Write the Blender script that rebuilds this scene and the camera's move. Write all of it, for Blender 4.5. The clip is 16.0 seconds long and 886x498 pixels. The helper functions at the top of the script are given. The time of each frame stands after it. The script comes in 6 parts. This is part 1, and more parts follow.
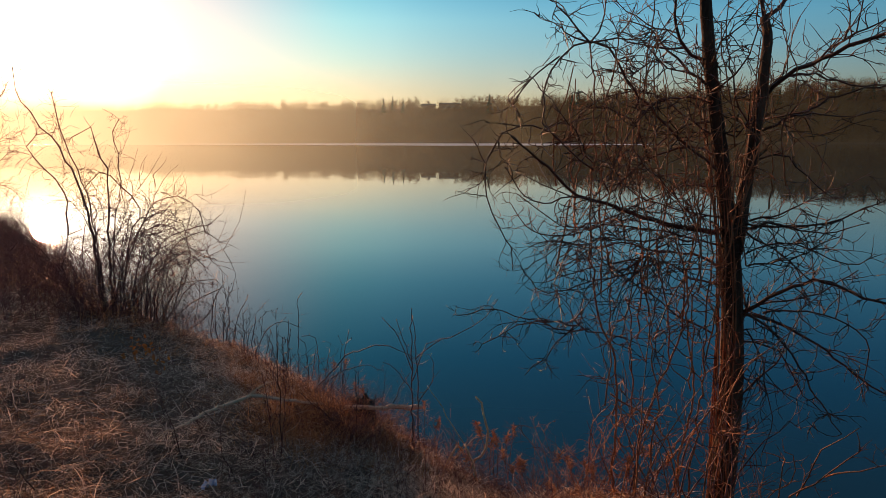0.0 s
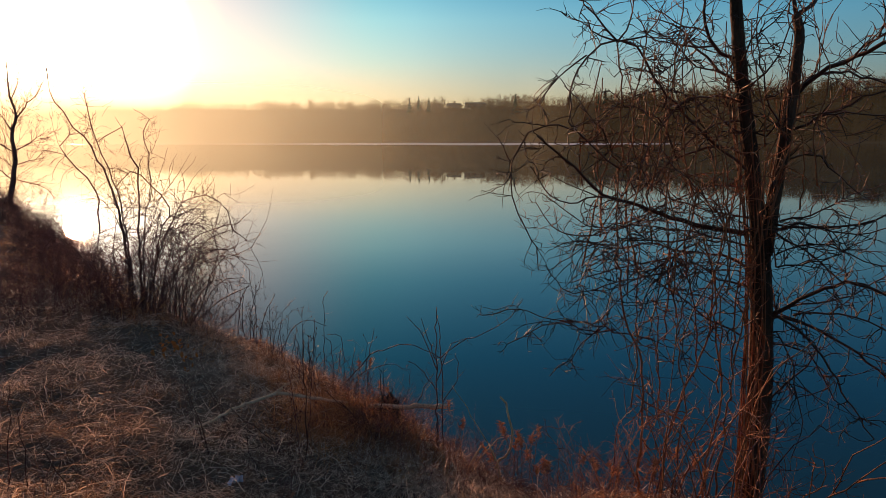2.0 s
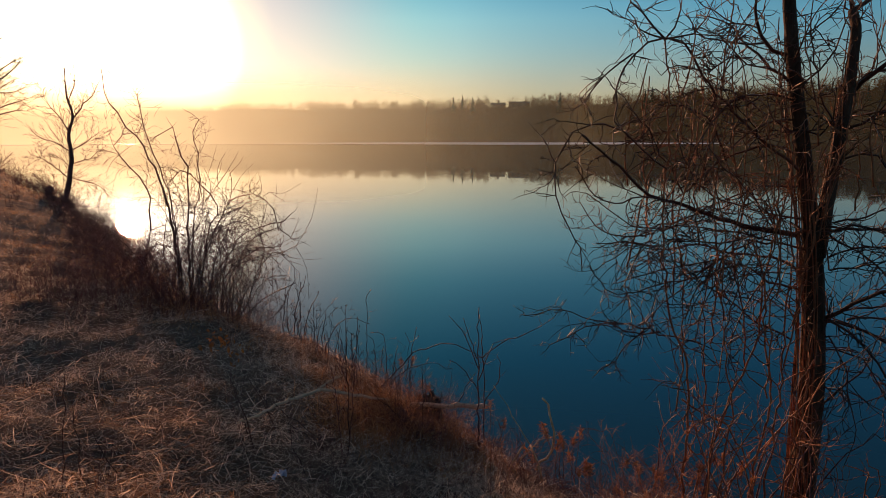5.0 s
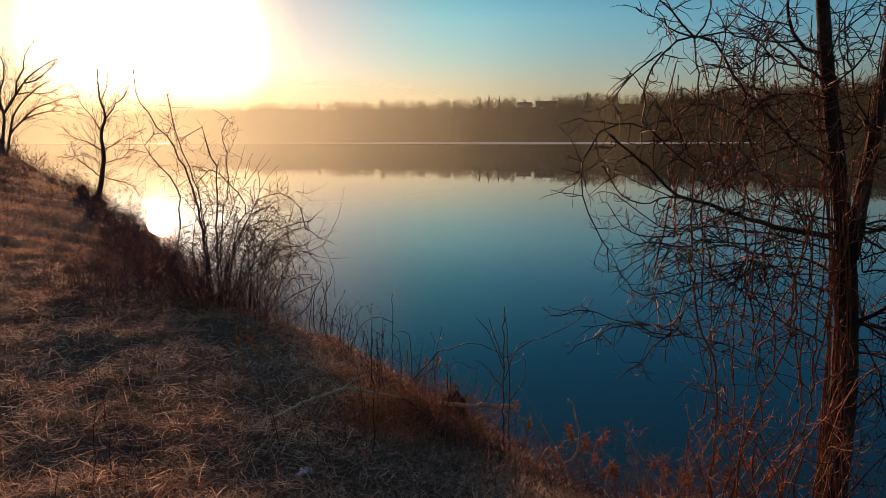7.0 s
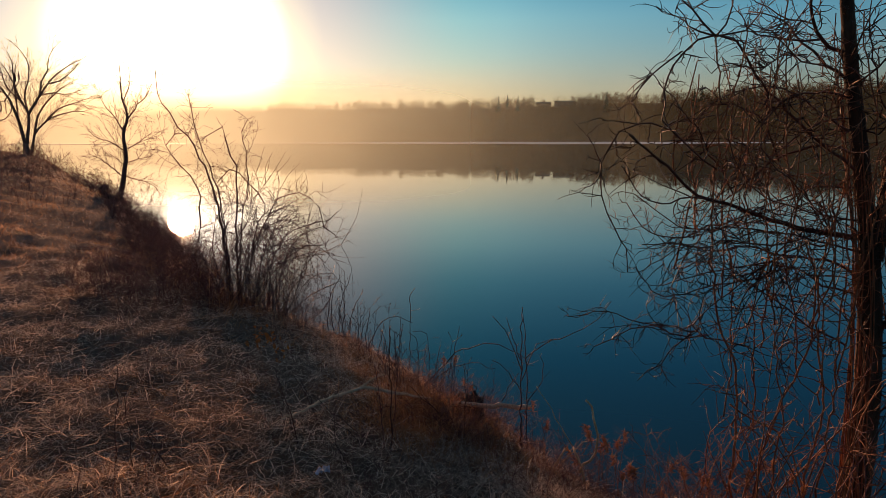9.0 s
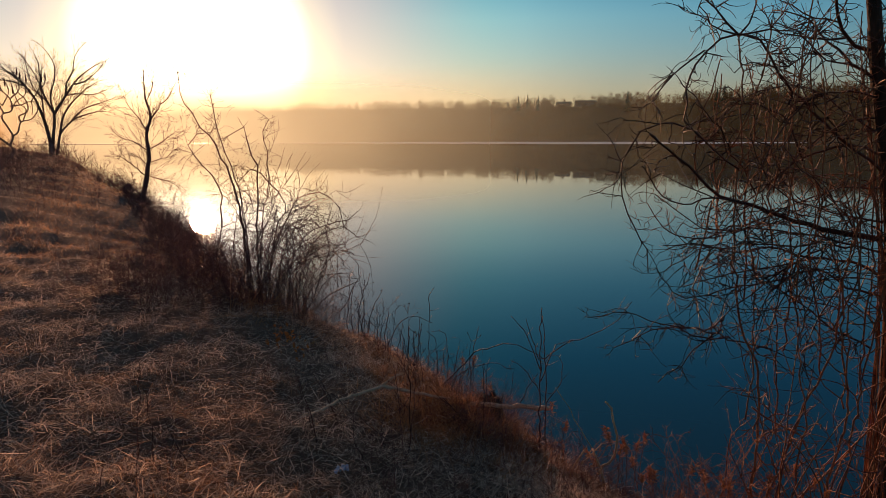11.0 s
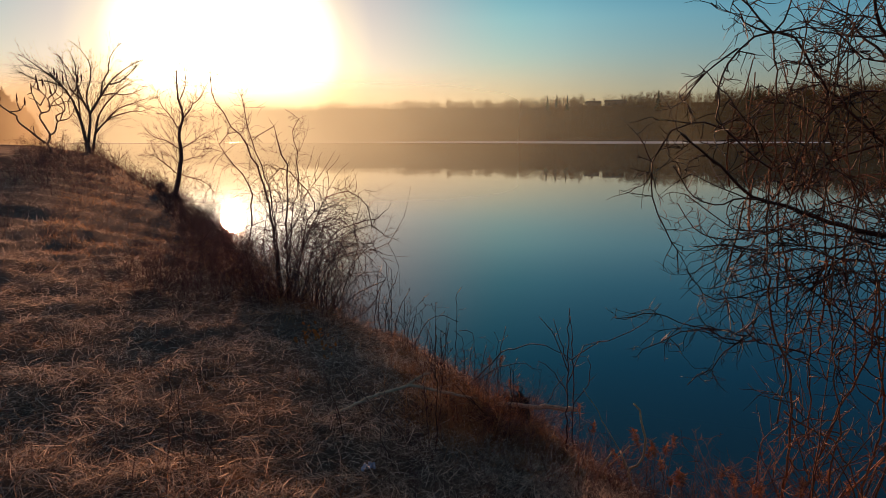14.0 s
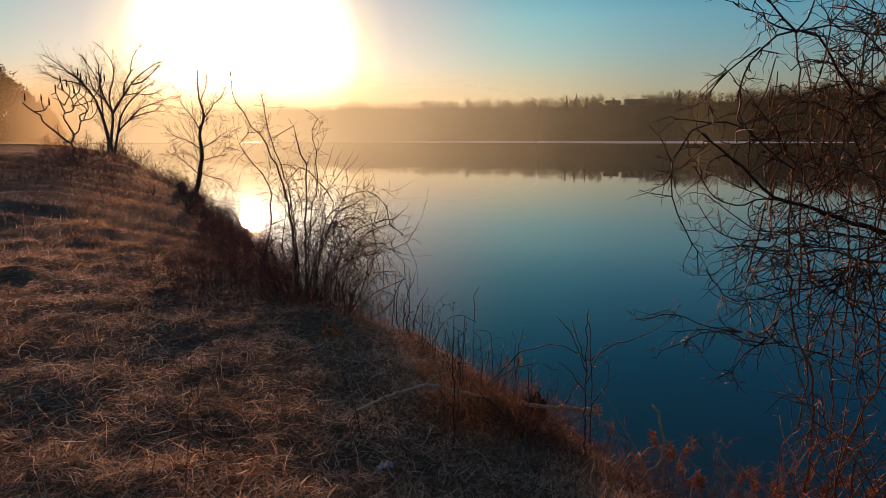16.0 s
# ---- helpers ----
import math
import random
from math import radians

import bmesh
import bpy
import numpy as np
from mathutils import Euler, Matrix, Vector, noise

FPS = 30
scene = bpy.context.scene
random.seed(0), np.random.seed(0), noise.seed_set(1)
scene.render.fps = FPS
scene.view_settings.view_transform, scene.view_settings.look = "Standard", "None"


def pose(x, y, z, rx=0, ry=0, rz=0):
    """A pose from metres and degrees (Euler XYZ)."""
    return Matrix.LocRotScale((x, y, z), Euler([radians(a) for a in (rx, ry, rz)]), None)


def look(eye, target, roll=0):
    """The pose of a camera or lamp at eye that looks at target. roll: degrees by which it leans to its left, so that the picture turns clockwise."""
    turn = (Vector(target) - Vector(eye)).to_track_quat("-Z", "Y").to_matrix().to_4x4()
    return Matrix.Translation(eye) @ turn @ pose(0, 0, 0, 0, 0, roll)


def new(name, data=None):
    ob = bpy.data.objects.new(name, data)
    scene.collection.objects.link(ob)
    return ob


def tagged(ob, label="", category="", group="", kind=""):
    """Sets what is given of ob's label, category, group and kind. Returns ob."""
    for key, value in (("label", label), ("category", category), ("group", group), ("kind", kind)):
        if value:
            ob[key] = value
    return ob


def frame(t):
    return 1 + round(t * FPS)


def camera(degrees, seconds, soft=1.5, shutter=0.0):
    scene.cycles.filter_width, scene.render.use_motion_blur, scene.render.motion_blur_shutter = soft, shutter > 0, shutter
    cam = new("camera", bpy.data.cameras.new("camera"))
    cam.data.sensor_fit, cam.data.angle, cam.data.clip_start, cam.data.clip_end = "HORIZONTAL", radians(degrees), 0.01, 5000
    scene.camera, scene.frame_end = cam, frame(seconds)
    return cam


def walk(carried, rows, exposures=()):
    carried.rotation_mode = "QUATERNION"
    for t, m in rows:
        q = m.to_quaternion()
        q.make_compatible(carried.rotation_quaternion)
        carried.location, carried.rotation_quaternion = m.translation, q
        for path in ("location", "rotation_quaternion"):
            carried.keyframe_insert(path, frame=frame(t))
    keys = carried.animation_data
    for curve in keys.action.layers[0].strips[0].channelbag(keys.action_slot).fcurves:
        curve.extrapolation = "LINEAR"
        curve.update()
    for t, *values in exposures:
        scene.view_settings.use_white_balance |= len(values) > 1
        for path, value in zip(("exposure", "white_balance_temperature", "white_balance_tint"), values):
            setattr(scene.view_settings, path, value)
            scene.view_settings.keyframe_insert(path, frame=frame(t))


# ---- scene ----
cam = camera(62.9, 16.0, soft=0.8)
EYE = 3.2  # metres over the lake; the camera turns on its spot on the bank
TURNS = [
    (0.0, 81.15, -0.00, 0.00),
    (0.5, 81.14, 0.01, 0.50),
    (1.0, 81.13, 0.03, 0.97),
    (1.5, 81.12, 0.04, 1.48),
    (2.0, 81.12, 0.05, 2.01),
    (2.5, 81.11, 0.07, 2.56),
    (3.0, 81.10, 0.08, 3.13),
    (3.5, 81.09, 0.09, 3.70),
    (4.0, 81.09, 0.10, 4.28),
    (6.5, 81.06, 0.14, 6.99),
    (7.0, 81.06, 0.15, 7.47),
    (7.5, 81.06, 0.15, 7.92),
    (8.0, 81.06, 0.16, 8.22),
    (8.5, 81.05, 0.16, 8.51),
    (9.0, 81.05, 0.16, 8.91),
    (11.5, 81.04, 0.16, 10.83),
    (12.0, 81.03, 0.16, 11.22),
    (12.5, 81.03, 0.16, 11.60),
    (13.0, 81.02, 0.15, 11.96),
    (13.5, 81.02, 0.15, 12.32),
    (14.0, 81.01, 0.14, 12.67),
    (14.5, 81.01, 0.14, 13.04),
    (15.0, 81.00, 0.13, 13.39),
    (15.5, 81.00, 0.12, 13.75),
    (16.0, 80.99, 0.12, 14.12),
]
walk(cam, [(t, pose(0, 0, EYE, rx, ry, rz)) for t, rx, ry, rz in TURNS],
     [(0.0, 0.0), (2.0, -0.12), (4.0, -0.27), (8.0, -0.45), (12.0, -0.55), (16.0, -0.62)])

# ---- light ----
SUN_AZ, SUN_EL = 28.9, 6.35  # degrees to the left of +y, and up
sun_way = Vector((-math.sin(radians(SUN_AZ)) * math.cos(radians(SUN_EL)),
                  math.cos(radians(SUN_AZ)) * math.cos(radians(SUN_EL)), math.sin(radians(SUN_EL))))
world = bpy.data.worlds.new("morning_sky")
scene.world = world
world.use_nodes = True
wn, wl = world.node_tree.nodes, world.node_tree.links
wn.clear()
sky = wn.new("ShaderNodeTexSky")
sky.sky_type, sky.sun_disc = "NISHITA", False
sky.sun_elevation, sky.sun_rotation = radians(SUN_EL), radians(-SUN_AZ)
sky.air_density, sky.dust_density, sky.ozone_density, sky.altitude = 1.0, 1.6, 3.0, 100
sky_bg = wn.new("ShaderNodeBackground")
sky_bg.inputs["Strength"].default_value = 0.115
# the clear morning air is bluer up to mid-height and warmer low down
w_co, w_sep, w_tint, w_mul = wn.new("ShaderNodeTexCoord"), wn.new("ShaderNodeSeparateXYZ"), wn.new("ShaderNodeValToRGB"), wn.new("ShaderNodeMix")
wl.new(w_co.outputs["Generated"], w_sep.inputs[0])
wl.new(w_sep.outputs["Z"], w_tint.inputs["Fac"])
# the last stop brightens and warms the unseen zenith, an added fill for the ground
for i, (at, tone) in enumerate(((0.0, (1.12, 1.03, 1.12)), (0.07, (1.0, 1.12, 1.27)), (0.15, (0.74, 1.30, 1.48)), (0.2, (0.42, 1.12, 1.38)), (0.3, (0.14, 0.88, 1.25)), (0.46, (0.2, 0.8, 1.12)), (0.66, (2.5, 1.82, 1.45)))):
    e = w_tint.color_ramp.elements[i] if i < 2 else w_tint.color_ramp.elements.new(at)
    e.position, e.color = at, (*tone, 1)
w_mul.data_type, w_mul.blend_type = "RGBA", "MULTIPLY"
w_mul.inputs["Factor"].default_value = 1.0
wl.new(sky.outputs[0], w_mul.inputs["A"])
# warm haze round the sun
w_dot, w_near, w_warm = wn.new("ShaderNodeVectorMath"), wn.new("ShaderNodeMapRange"), wn.new("ShaderNodeMix")
w_dot.operation = "DOT_PRODUCT"
w_dot.inputs[1].default_value = sun_way
wl.new(w_co.outputs["Generated"], w_dot.inputs[0])
w_near.interpolation_type = "SMOOTHSTEP"
w_near.inputs["From Min"].default_value, w_near.inputs["From Max"].default_value = 0.925, 0.99
wl.new(w_dot.outputs["Value"], w_near.inputs["Value"])
w_warm.data_type = "RGBA"
w_warm.inputs["B"].default_value = (0.93, 0.95, 1.2, 1)
wl.new(w_near.outputs[0], w_warm.inputs["Factor"])
wl.new(w_tint.outputs["Color"], w_warm.inputs["A"])
wl.new(w_warm.outputs["Result"], w_mul.inputs["B"])
# the glare of the sun's halo ends in a yellow rim, with duller haze round it
w_halo, w_ring, w_glare = wn.new("ShaderNodeMapRange"), wn.new("ShaderNodeValToRGB"), wn.new("ShaderNodeMix")
w_halo.inputs["From Min"].default_value, w_halo.inputs["From Max"].default_value = 0.80, 1.0
wl.new(w_dot.outputs["Value"], w_halo.inputs["Value"])
wl.new(w_halo.outputs[0], w_ring.inputs["Fac"])
for i, (at, tone) in enumerate(((0.0, (1.0, 1.0, 1.0)), (0.55, (0.92, 0.92, 0.93)), (0.80, (0.76, 0.76, 0.77)), (0.91, (0.70, 0.69, 0.68)), (0.943, (0.84, 0.80, 0.68)), (0.966, (1.25, 1.25, 1.2)), (1.0, (1.7, 1.7, 1.7)))):
    e = w_ring.color_ramp.elements[i] if i < 2 else w_ring.color_ramp.elements.new(at)
    e.position, e.color = at, (*tone, 1)
w_glare.data_type, w_glare.blend_type = "RGBA", "MULTIPLY"
w_glare.inputs["Factor"].default_value = 1.0
wl.new(w_mul.outputs["Result"], w_glare.inputs["A"])
wl.new(w_ring.outputs["Color"], w_glare.inputs["B"])
wl.new(w_glare.outputs["Result"], sky_bg.inputs["Color"])
world_out = wn.new("ShaderNodeOutputWorld")
wl.new(sky_bg.outputs[0], world_out.inputs["Surface"])

sun_data = bpy.data.lights.new("sun", "SUN")
sun_data.energy, sun_data.angle, sun_data.color = 6.25, radians(1.85), (1.0, 0.46, 0.235)
sun = new("sun", sun_data)
sun.matrix_world = look((0, 0, 60), tuple(Vector((0, 0, 60)) - sun_way))


# ---- materials ----
def material(name, base, second=None, scale=6.0, rough=0.8, bump=0.3, detail=40.0, island=0.0, translucent=0.0, stretch=(1, 1, 1)):
    """Two colours mixed by noise at two scales, with fine relief; island: how far pieces differ; translucent: share of light let through."""
    m = bpy.data.materials.new(name)
    m.use_nodes = True
    n, l = m.node_tree.nodes, m.node_tree.links
    bsdf = n["Principled BSDF"]
    bsdf.inputs["Roughness"].default_value = rough
    bsdf.inputs["Specular IOR Level"].default_value = 0.2
    co = n.new("ShaderNodeTexCoord")
    mp = n.new("ShaderNodeMapping")
    mp.inputs["Scale"].default_value = stretch
    l.new(co.outputs["Object"], mp.inputs["Vector"])
    big, fine = n.new("ShaderNodeTexNoise"), n.new("ShaderNodeTexNoise")
    big.inputs["Scale"].default_value, fine.inputs["Scale"].default_value = scale, detail
    big.inputs["Detail"].default_value = fine.inputs["Detail"].default_value = 5
    l.new(mp.outputs[0], big.inputs["Vector"])
    l.new(mp.outputs[0], fine.inputs["Vector"])
    add = n.new("ShaderNodeMath")
    add.operation = "MULTIPLY_ADD"
    add.inputs[1].default_value = 0.45
    l.new(fine.outputs[0], add.inputs[0])
    l.new(big.outputs[0], add.inputs[2])
    ramp = n.new("ShaderNodeValToRGB")
    ramp.color_ramp.elements[0].position, ramp.color_ramp.elements[1].position = 0.5, 0.95
    ramp.color_ramp.elements[0].color = (*base, 1)
    ramp.color_ramp.elements[1].color = (*(second or [c * 1.7 for c in base]), 1)
    if island:
        geo = n.new("ShaderNodeNewGeometry")
        mix = n.new("ShaderNodeMath")
        mix.operation = "MULTIPLY_ADD"
        mix.inputs[1].default_value = island
        l.new(geo.outputs["Random Per Island"], mix.inputs[0])
        l.new(add.outputs[0], mix.inputs[2])
        sub = n.new("ShaderNodeMath")
        sub.operation = "SUBTRACT"
        sub.inputs[1].default_value = island * 0.5
        l.new(mix.outputs[0], sub.inputs[0])
        l.new(sub.outputs[0], ramp.inputs["Fac"])
    else:
        l.new(add.outputs[0], ramp.inputs["Fac"])
    l.new(ramp.outputs["Color"], bsdf.inputs["Base Color"])
    if bump:
        bn = n.new("ShaderNodeBump")
        bn.inputs["Strength"].default_value, bn.inputs["Distance"].default_value = bump, 0.02
        l.new(fine.outputs[0], bn.inputs["Height"])
        l.new(bn.outputs[0], bsdf.inputs["Normal"])
    if translucent:
        tr = n.new("ShaderNodeBsdfTranslucent")
        l.new(ramp.outputs["Color"], tr.inputs["Color"])
        mx = n.new("ShaderNodeMixShader")
        mx.inputs[0].default_value = translucent
        l.new(bsdf.outputs[0], mx.inputs[1])
        l.new(tr.outputs[0], mx.inputs[2])
        l.new(mx.outputs[0], n["Material Output"].inputs["Surface"])
    return m


BARK = material("dark_bark", (0.03, 0.018, 0.011), (0.125, 0.072, 0.042), 9, 0.9, 1.0, 45, stretch=(1, 1, 0.25))
TWIG = material("reddish_twig_bark", (0.028, 0.013, 0.009), (0.12, 0.05, 0.03), 5, 0.5, 0.2, 80, island=0.5)
VINE = material("tan_vine_bark", (0.13, 0.045, 0.022), (0.36, 0.14, 0.06), 6, 0.6, 0.4, 70, island=0.4)
BUSH = material("red_brown_bush_bark", (0.085, 0.036, 0.033), (0.21, 0.095, 0.075), 5, 0.6, 0.2, 80, island=0.5)
FAR_BARK = material("grey_brown_bark", (0.14, 0.08, 0.058), (0.27, 0.165, 0.12), 6, 0.8, 0.4, 40, stretch=(1, 1, 0.3))
PLUME = material("orange_brown_bracts", (0.42, 0.19, 0.075), (0.75, 0.40, 0.18), 20, 0.7, 0.0, 80, translucent=0.4)
REED = material("tan_dead_reed", (0.42, 0.24, 0.11), (0.78, 0.52, 0.28), 8, 0.6, 0.3, 60)
DEAD_WOOD = material("grey_weathered_wood", (0.5, 0.33, 0.2), (0.8, 0.57, 0.37), 10, 0.8, 0.5, 70, stretch=(0.4, 1, 1))
STUMP = material("dark_rotten_wood", (0.022, 0.017, 0.014), (0.07, 0.05, 0.04), 12, 0.9, 0.8, 60)
SOIL = material("leaf_littered_soil", (0.085, 0.056, 0.038), (0.24, 0.16, 0.108), 2.2, 0.95, 0.8, 28)
LITTER = material("rust_brown_leaf_litter", (0.10, 0.04, 0.012), (0.21, 0.09, 0.026), 0.05, 0.95, 0.4, 0.5)
STRAW = material("dry_straw", (0.20, 0.135, 0.098), (0.92, 0.74, 0.57), 0.9, 0.55, 0.0, 9, island=0.9, translucent=0.58)
RUST = material("rust_brown_dead_grass", (0.25, 0.12, 0.058), (0.75, 0.41, 0.19), 1.2, 0.6, 0.0, 9, island=0.5, translucent=0.6)
LEAF = material("orange_dead_leaf", (0.34, 0.10, 0.025), (0.62, 0.24, 0.06), 8, 0.6, 0.1, 60, island=0.5, translucent=0.45)
SEED = material("dark_red_fruit_cluster", (0.07, 0.014, 0.012), (0.16, 0.04, 0.03), 30, 0.8, 0.6, 120)
ROAD = material("red_brown_dirt_road", (0.05, 0.02, 0.014), (0.1, 0.048, 0.034), 1.5, 0.95, 0.3, 20)
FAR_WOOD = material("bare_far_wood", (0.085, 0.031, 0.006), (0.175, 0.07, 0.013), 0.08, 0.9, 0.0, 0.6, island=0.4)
FAR_GREEN = material("dark_needles", (0.018, 0.028, 0.016), (0.04, 0.05, 0.028), 0.3, 0.9, 0.0, 3)
HOUSE_WALL = material("brown_siding", (0.16, 0.11, 0.08), (0.24, 0.17, 0.13), 0.5, 0.8, 0.1, 6)
HOUSE_ROOF = material("dark_shingles", (0.05, 0.042, 0.04), (0.09, 0.075, 0.07), 0.6, 0.85, 0.2, 8)
PLASTIC = material("pale_blue_film", (0.2, 0.34, 0.55), (0.5, 0.62, 0.75), 20, 0.35, 0.3, 60, translucent=0.3)


def water_material(name, rough, swell):
    m = bpy.data.materials.new(name)
    m.use_nodes = True
    n, l = m.node_tree.nodes, m.node_tree.links
    b = n["Principled BSDF"]
    b.inputs["Base Color"].default_value = (0.016, 0.056, 0.066, 1)
    b.inputs["Roughness"].default_value = rough
    b.inputs["IOR"].default_value = 1.333
    co, mp = n.new("ShaderNodeTexCoord"), n.new("ShaderNodeMapping")
    mp.inputs["Scale"].default_value = (0.35, 1.0, 1.0)
    l.new(co.outputs["Object"], mp.inputs["Vector"])
    nz = n.new("ShaderNodeTexNoise")
    nz.inputs["Scale"].default_value, nz.inputs["Detail"].default_value = 1.6, 3
    l.new(mp.outputs[0], nz.inputs["Vector"])
    bp = n.new("ShaderNodeBump")
    bp.inputs["Strength"].default_value, bp.inputs["Distance"].default_value = swell, 0.02
    l.new(nz.outputs[0], bp.inputs["Height"])
    l.new(bp.outputs[0], b.inputs["Normal"])
    return m


def mist_haze_material(name, colour, top, thick, side, spread, edge=None):
    """Mist as a sheet lit through by the sun: its painted haze thins out upwards and to one side, away from the sun,
    and towards its edge where one is named.
    """
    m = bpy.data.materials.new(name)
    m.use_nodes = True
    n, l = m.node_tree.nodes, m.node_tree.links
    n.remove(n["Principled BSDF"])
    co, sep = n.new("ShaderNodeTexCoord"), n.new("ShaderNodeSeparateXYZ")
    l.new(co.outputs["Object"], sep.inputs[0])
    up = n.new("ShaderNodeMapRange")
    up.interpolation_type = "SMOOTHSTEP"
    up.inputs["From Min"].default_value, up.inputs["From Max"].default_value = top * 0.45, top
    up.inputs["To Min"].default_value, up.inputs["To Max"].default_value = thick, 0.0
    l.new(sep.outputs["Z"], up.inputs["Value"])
    # brighter haze towards the sun is put in as a denser sheet
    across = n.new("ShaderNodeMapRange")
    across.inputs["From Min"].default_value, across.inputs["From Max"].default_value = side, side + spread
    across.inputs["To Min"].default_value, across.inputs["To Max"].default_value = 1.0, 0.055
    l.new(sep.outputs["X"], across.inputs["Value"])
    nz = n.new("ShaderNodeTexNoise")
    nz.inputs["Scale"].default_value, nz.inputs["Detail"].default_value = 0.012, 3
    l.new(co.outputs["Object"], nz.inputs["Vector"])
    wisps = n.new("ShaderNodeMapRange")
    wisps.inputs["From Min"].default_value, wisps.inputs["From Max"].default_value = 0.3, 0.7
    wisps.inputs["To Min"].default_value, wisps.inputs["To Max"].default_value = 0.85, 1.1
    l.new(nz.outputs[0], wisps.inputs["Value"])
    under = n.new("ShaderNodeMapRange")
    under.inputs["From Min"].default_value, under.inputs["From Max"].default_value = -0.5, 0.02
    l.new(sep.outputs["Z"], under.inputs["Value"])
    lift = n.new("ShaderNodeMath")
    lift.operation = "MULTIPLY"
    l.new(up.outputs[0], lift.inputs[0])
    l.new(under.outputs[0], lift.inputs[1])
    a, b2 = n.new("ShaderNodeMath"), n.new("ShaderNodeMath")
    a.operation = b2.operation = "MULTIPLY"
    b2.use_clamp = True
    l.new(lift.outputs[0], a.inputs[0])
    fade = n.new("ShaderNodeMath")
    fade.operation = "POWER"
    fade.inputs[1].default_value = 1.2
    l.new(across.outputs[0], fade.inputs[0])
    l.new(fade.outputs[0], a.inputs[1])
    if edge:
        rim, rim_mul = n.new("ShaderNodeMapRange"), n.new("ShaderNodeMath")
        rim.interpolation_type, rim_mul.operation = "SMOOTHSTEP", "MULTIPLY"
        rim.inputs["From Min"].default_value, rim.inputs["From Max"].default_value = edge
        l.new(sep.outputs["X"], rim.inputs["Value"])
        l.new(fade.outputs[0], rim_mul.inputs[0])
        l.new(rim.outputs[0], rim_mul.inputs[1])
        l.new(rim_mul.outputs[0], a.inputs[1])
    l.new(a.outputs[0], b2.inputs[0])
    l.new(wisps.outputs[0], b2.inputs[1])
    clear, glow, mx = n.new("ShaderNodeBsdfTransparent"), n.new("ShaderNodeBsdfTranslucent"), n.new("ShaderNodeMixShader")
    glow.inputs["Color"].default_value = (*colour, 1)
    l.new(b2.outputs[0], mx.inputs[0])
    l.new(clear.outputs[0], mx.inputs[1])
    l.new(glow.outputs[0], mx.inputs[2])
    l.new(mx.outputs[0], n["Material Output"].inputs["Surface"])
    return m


WATER = water_material("still_lake_water", 0.016, 0.014)


def sky_gleam_material(name, white, gloss, rough):
    """Sky reflection painted as a pale surface: mostly matt, with a faint sheen, in cloudy patches."""
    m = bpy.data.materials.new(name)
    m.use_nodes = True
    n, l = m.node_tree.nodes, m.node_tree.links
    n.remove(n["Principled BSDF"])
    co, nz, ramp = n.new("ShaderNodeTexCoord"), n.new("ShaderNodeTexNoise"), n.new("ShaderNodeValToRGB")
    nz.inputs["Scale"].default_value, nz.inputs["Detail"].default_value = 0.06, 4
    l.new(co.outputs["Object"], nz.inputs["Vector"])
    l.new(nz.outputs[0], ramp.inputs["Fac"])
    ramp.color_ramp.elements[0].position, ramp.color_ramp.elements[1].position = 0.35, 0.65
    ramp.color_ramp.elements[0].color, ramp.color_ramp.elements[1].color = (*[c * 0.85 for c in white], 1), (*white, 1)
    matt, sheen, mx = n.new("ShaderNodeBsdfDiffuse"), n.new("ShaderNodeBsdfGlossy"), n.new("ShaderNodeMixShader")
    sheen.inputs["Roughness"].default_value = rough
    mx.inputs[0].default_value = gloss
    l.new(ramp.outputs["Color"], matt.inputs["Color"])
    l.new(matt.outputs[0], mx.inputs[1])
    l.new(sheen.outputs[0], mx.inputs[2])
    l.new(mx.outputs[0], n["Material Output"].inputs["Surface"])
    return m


SKY_GLEAM = sky_gleam_material("white_painted_sky_gleam", (0.93, 0.88, 0.82), 0.1, 0.13)
MIST = mist_haze_material("painted_mist_haze", (0.86, 0.99, 0.75), 30.0, 0.92, -150.0, 186.0)
LAND_MIST = mist_haze_material("painted_ground_mist_haze", (0.66, 0.6, 0.38), 9.5, 0.8, -40.4, -3.6, (-37.6, -40.4))


# ---- mesh helpers ----
class Shape:
    """Gathers tubes and blades into one mesh."""

    def __init__(self):
        self.verts, self.faces = [], []

    def tube(self, pts, radii, k=4):
        pts = [Vector(p) for p in pts]
        base = len(self.verts)
        side = None
        last = len(pts) - 1
        for i, p in enumerate(pts):
            way = (pts[min(i + 1, last)] - pts[max(i - 1, 0)])
            if way.length < 1e-7:
                way = Vector((0, 0, 1))
            way.normalize()
            if side is None:
                side = way.orthogonal().normalized()
            else:
                side = side - way * side.dot(way)
                side = side.normalized() if side.length > 1e-6 else way.orthogonal().normalized()
            other = way.cross(side)
            for j in range(k):
                a = 2 * math.pi * j / k
                q = p + (side * math.cos(a) + other * math.sin(a)) * radii[i]
                self.verts.append((q.x, q.y, q.z))
        for i in range(last):
            for j in range(k):
                a, b = base + i * k + j, base + i * k + (j + 1) % k
                self.faces.append((a, b, b + k, a + k))
        self.faces.append(tuple(base + last * k + j for j in range(k)))
        self.faces.append(tuple(base + j for j in reversed(range(k))))

    def mesh(self, name, mat, smooth=True):
        me = bpy.data.meshes.new(name)
        me.from_pydata(self.verts, [], self.faces)
        me.materials.append(mat)
        if smooth:
            me.polygons.foreach_set("use_smooth", [True] * len(me.polygons))
        me.update()
        return me


def thing(name, place, label, category, group=""):
    ob = new(name)
    ob.location = place
    ob.empty_display_size = 0.2
    return tagged(ob, label, category, group)


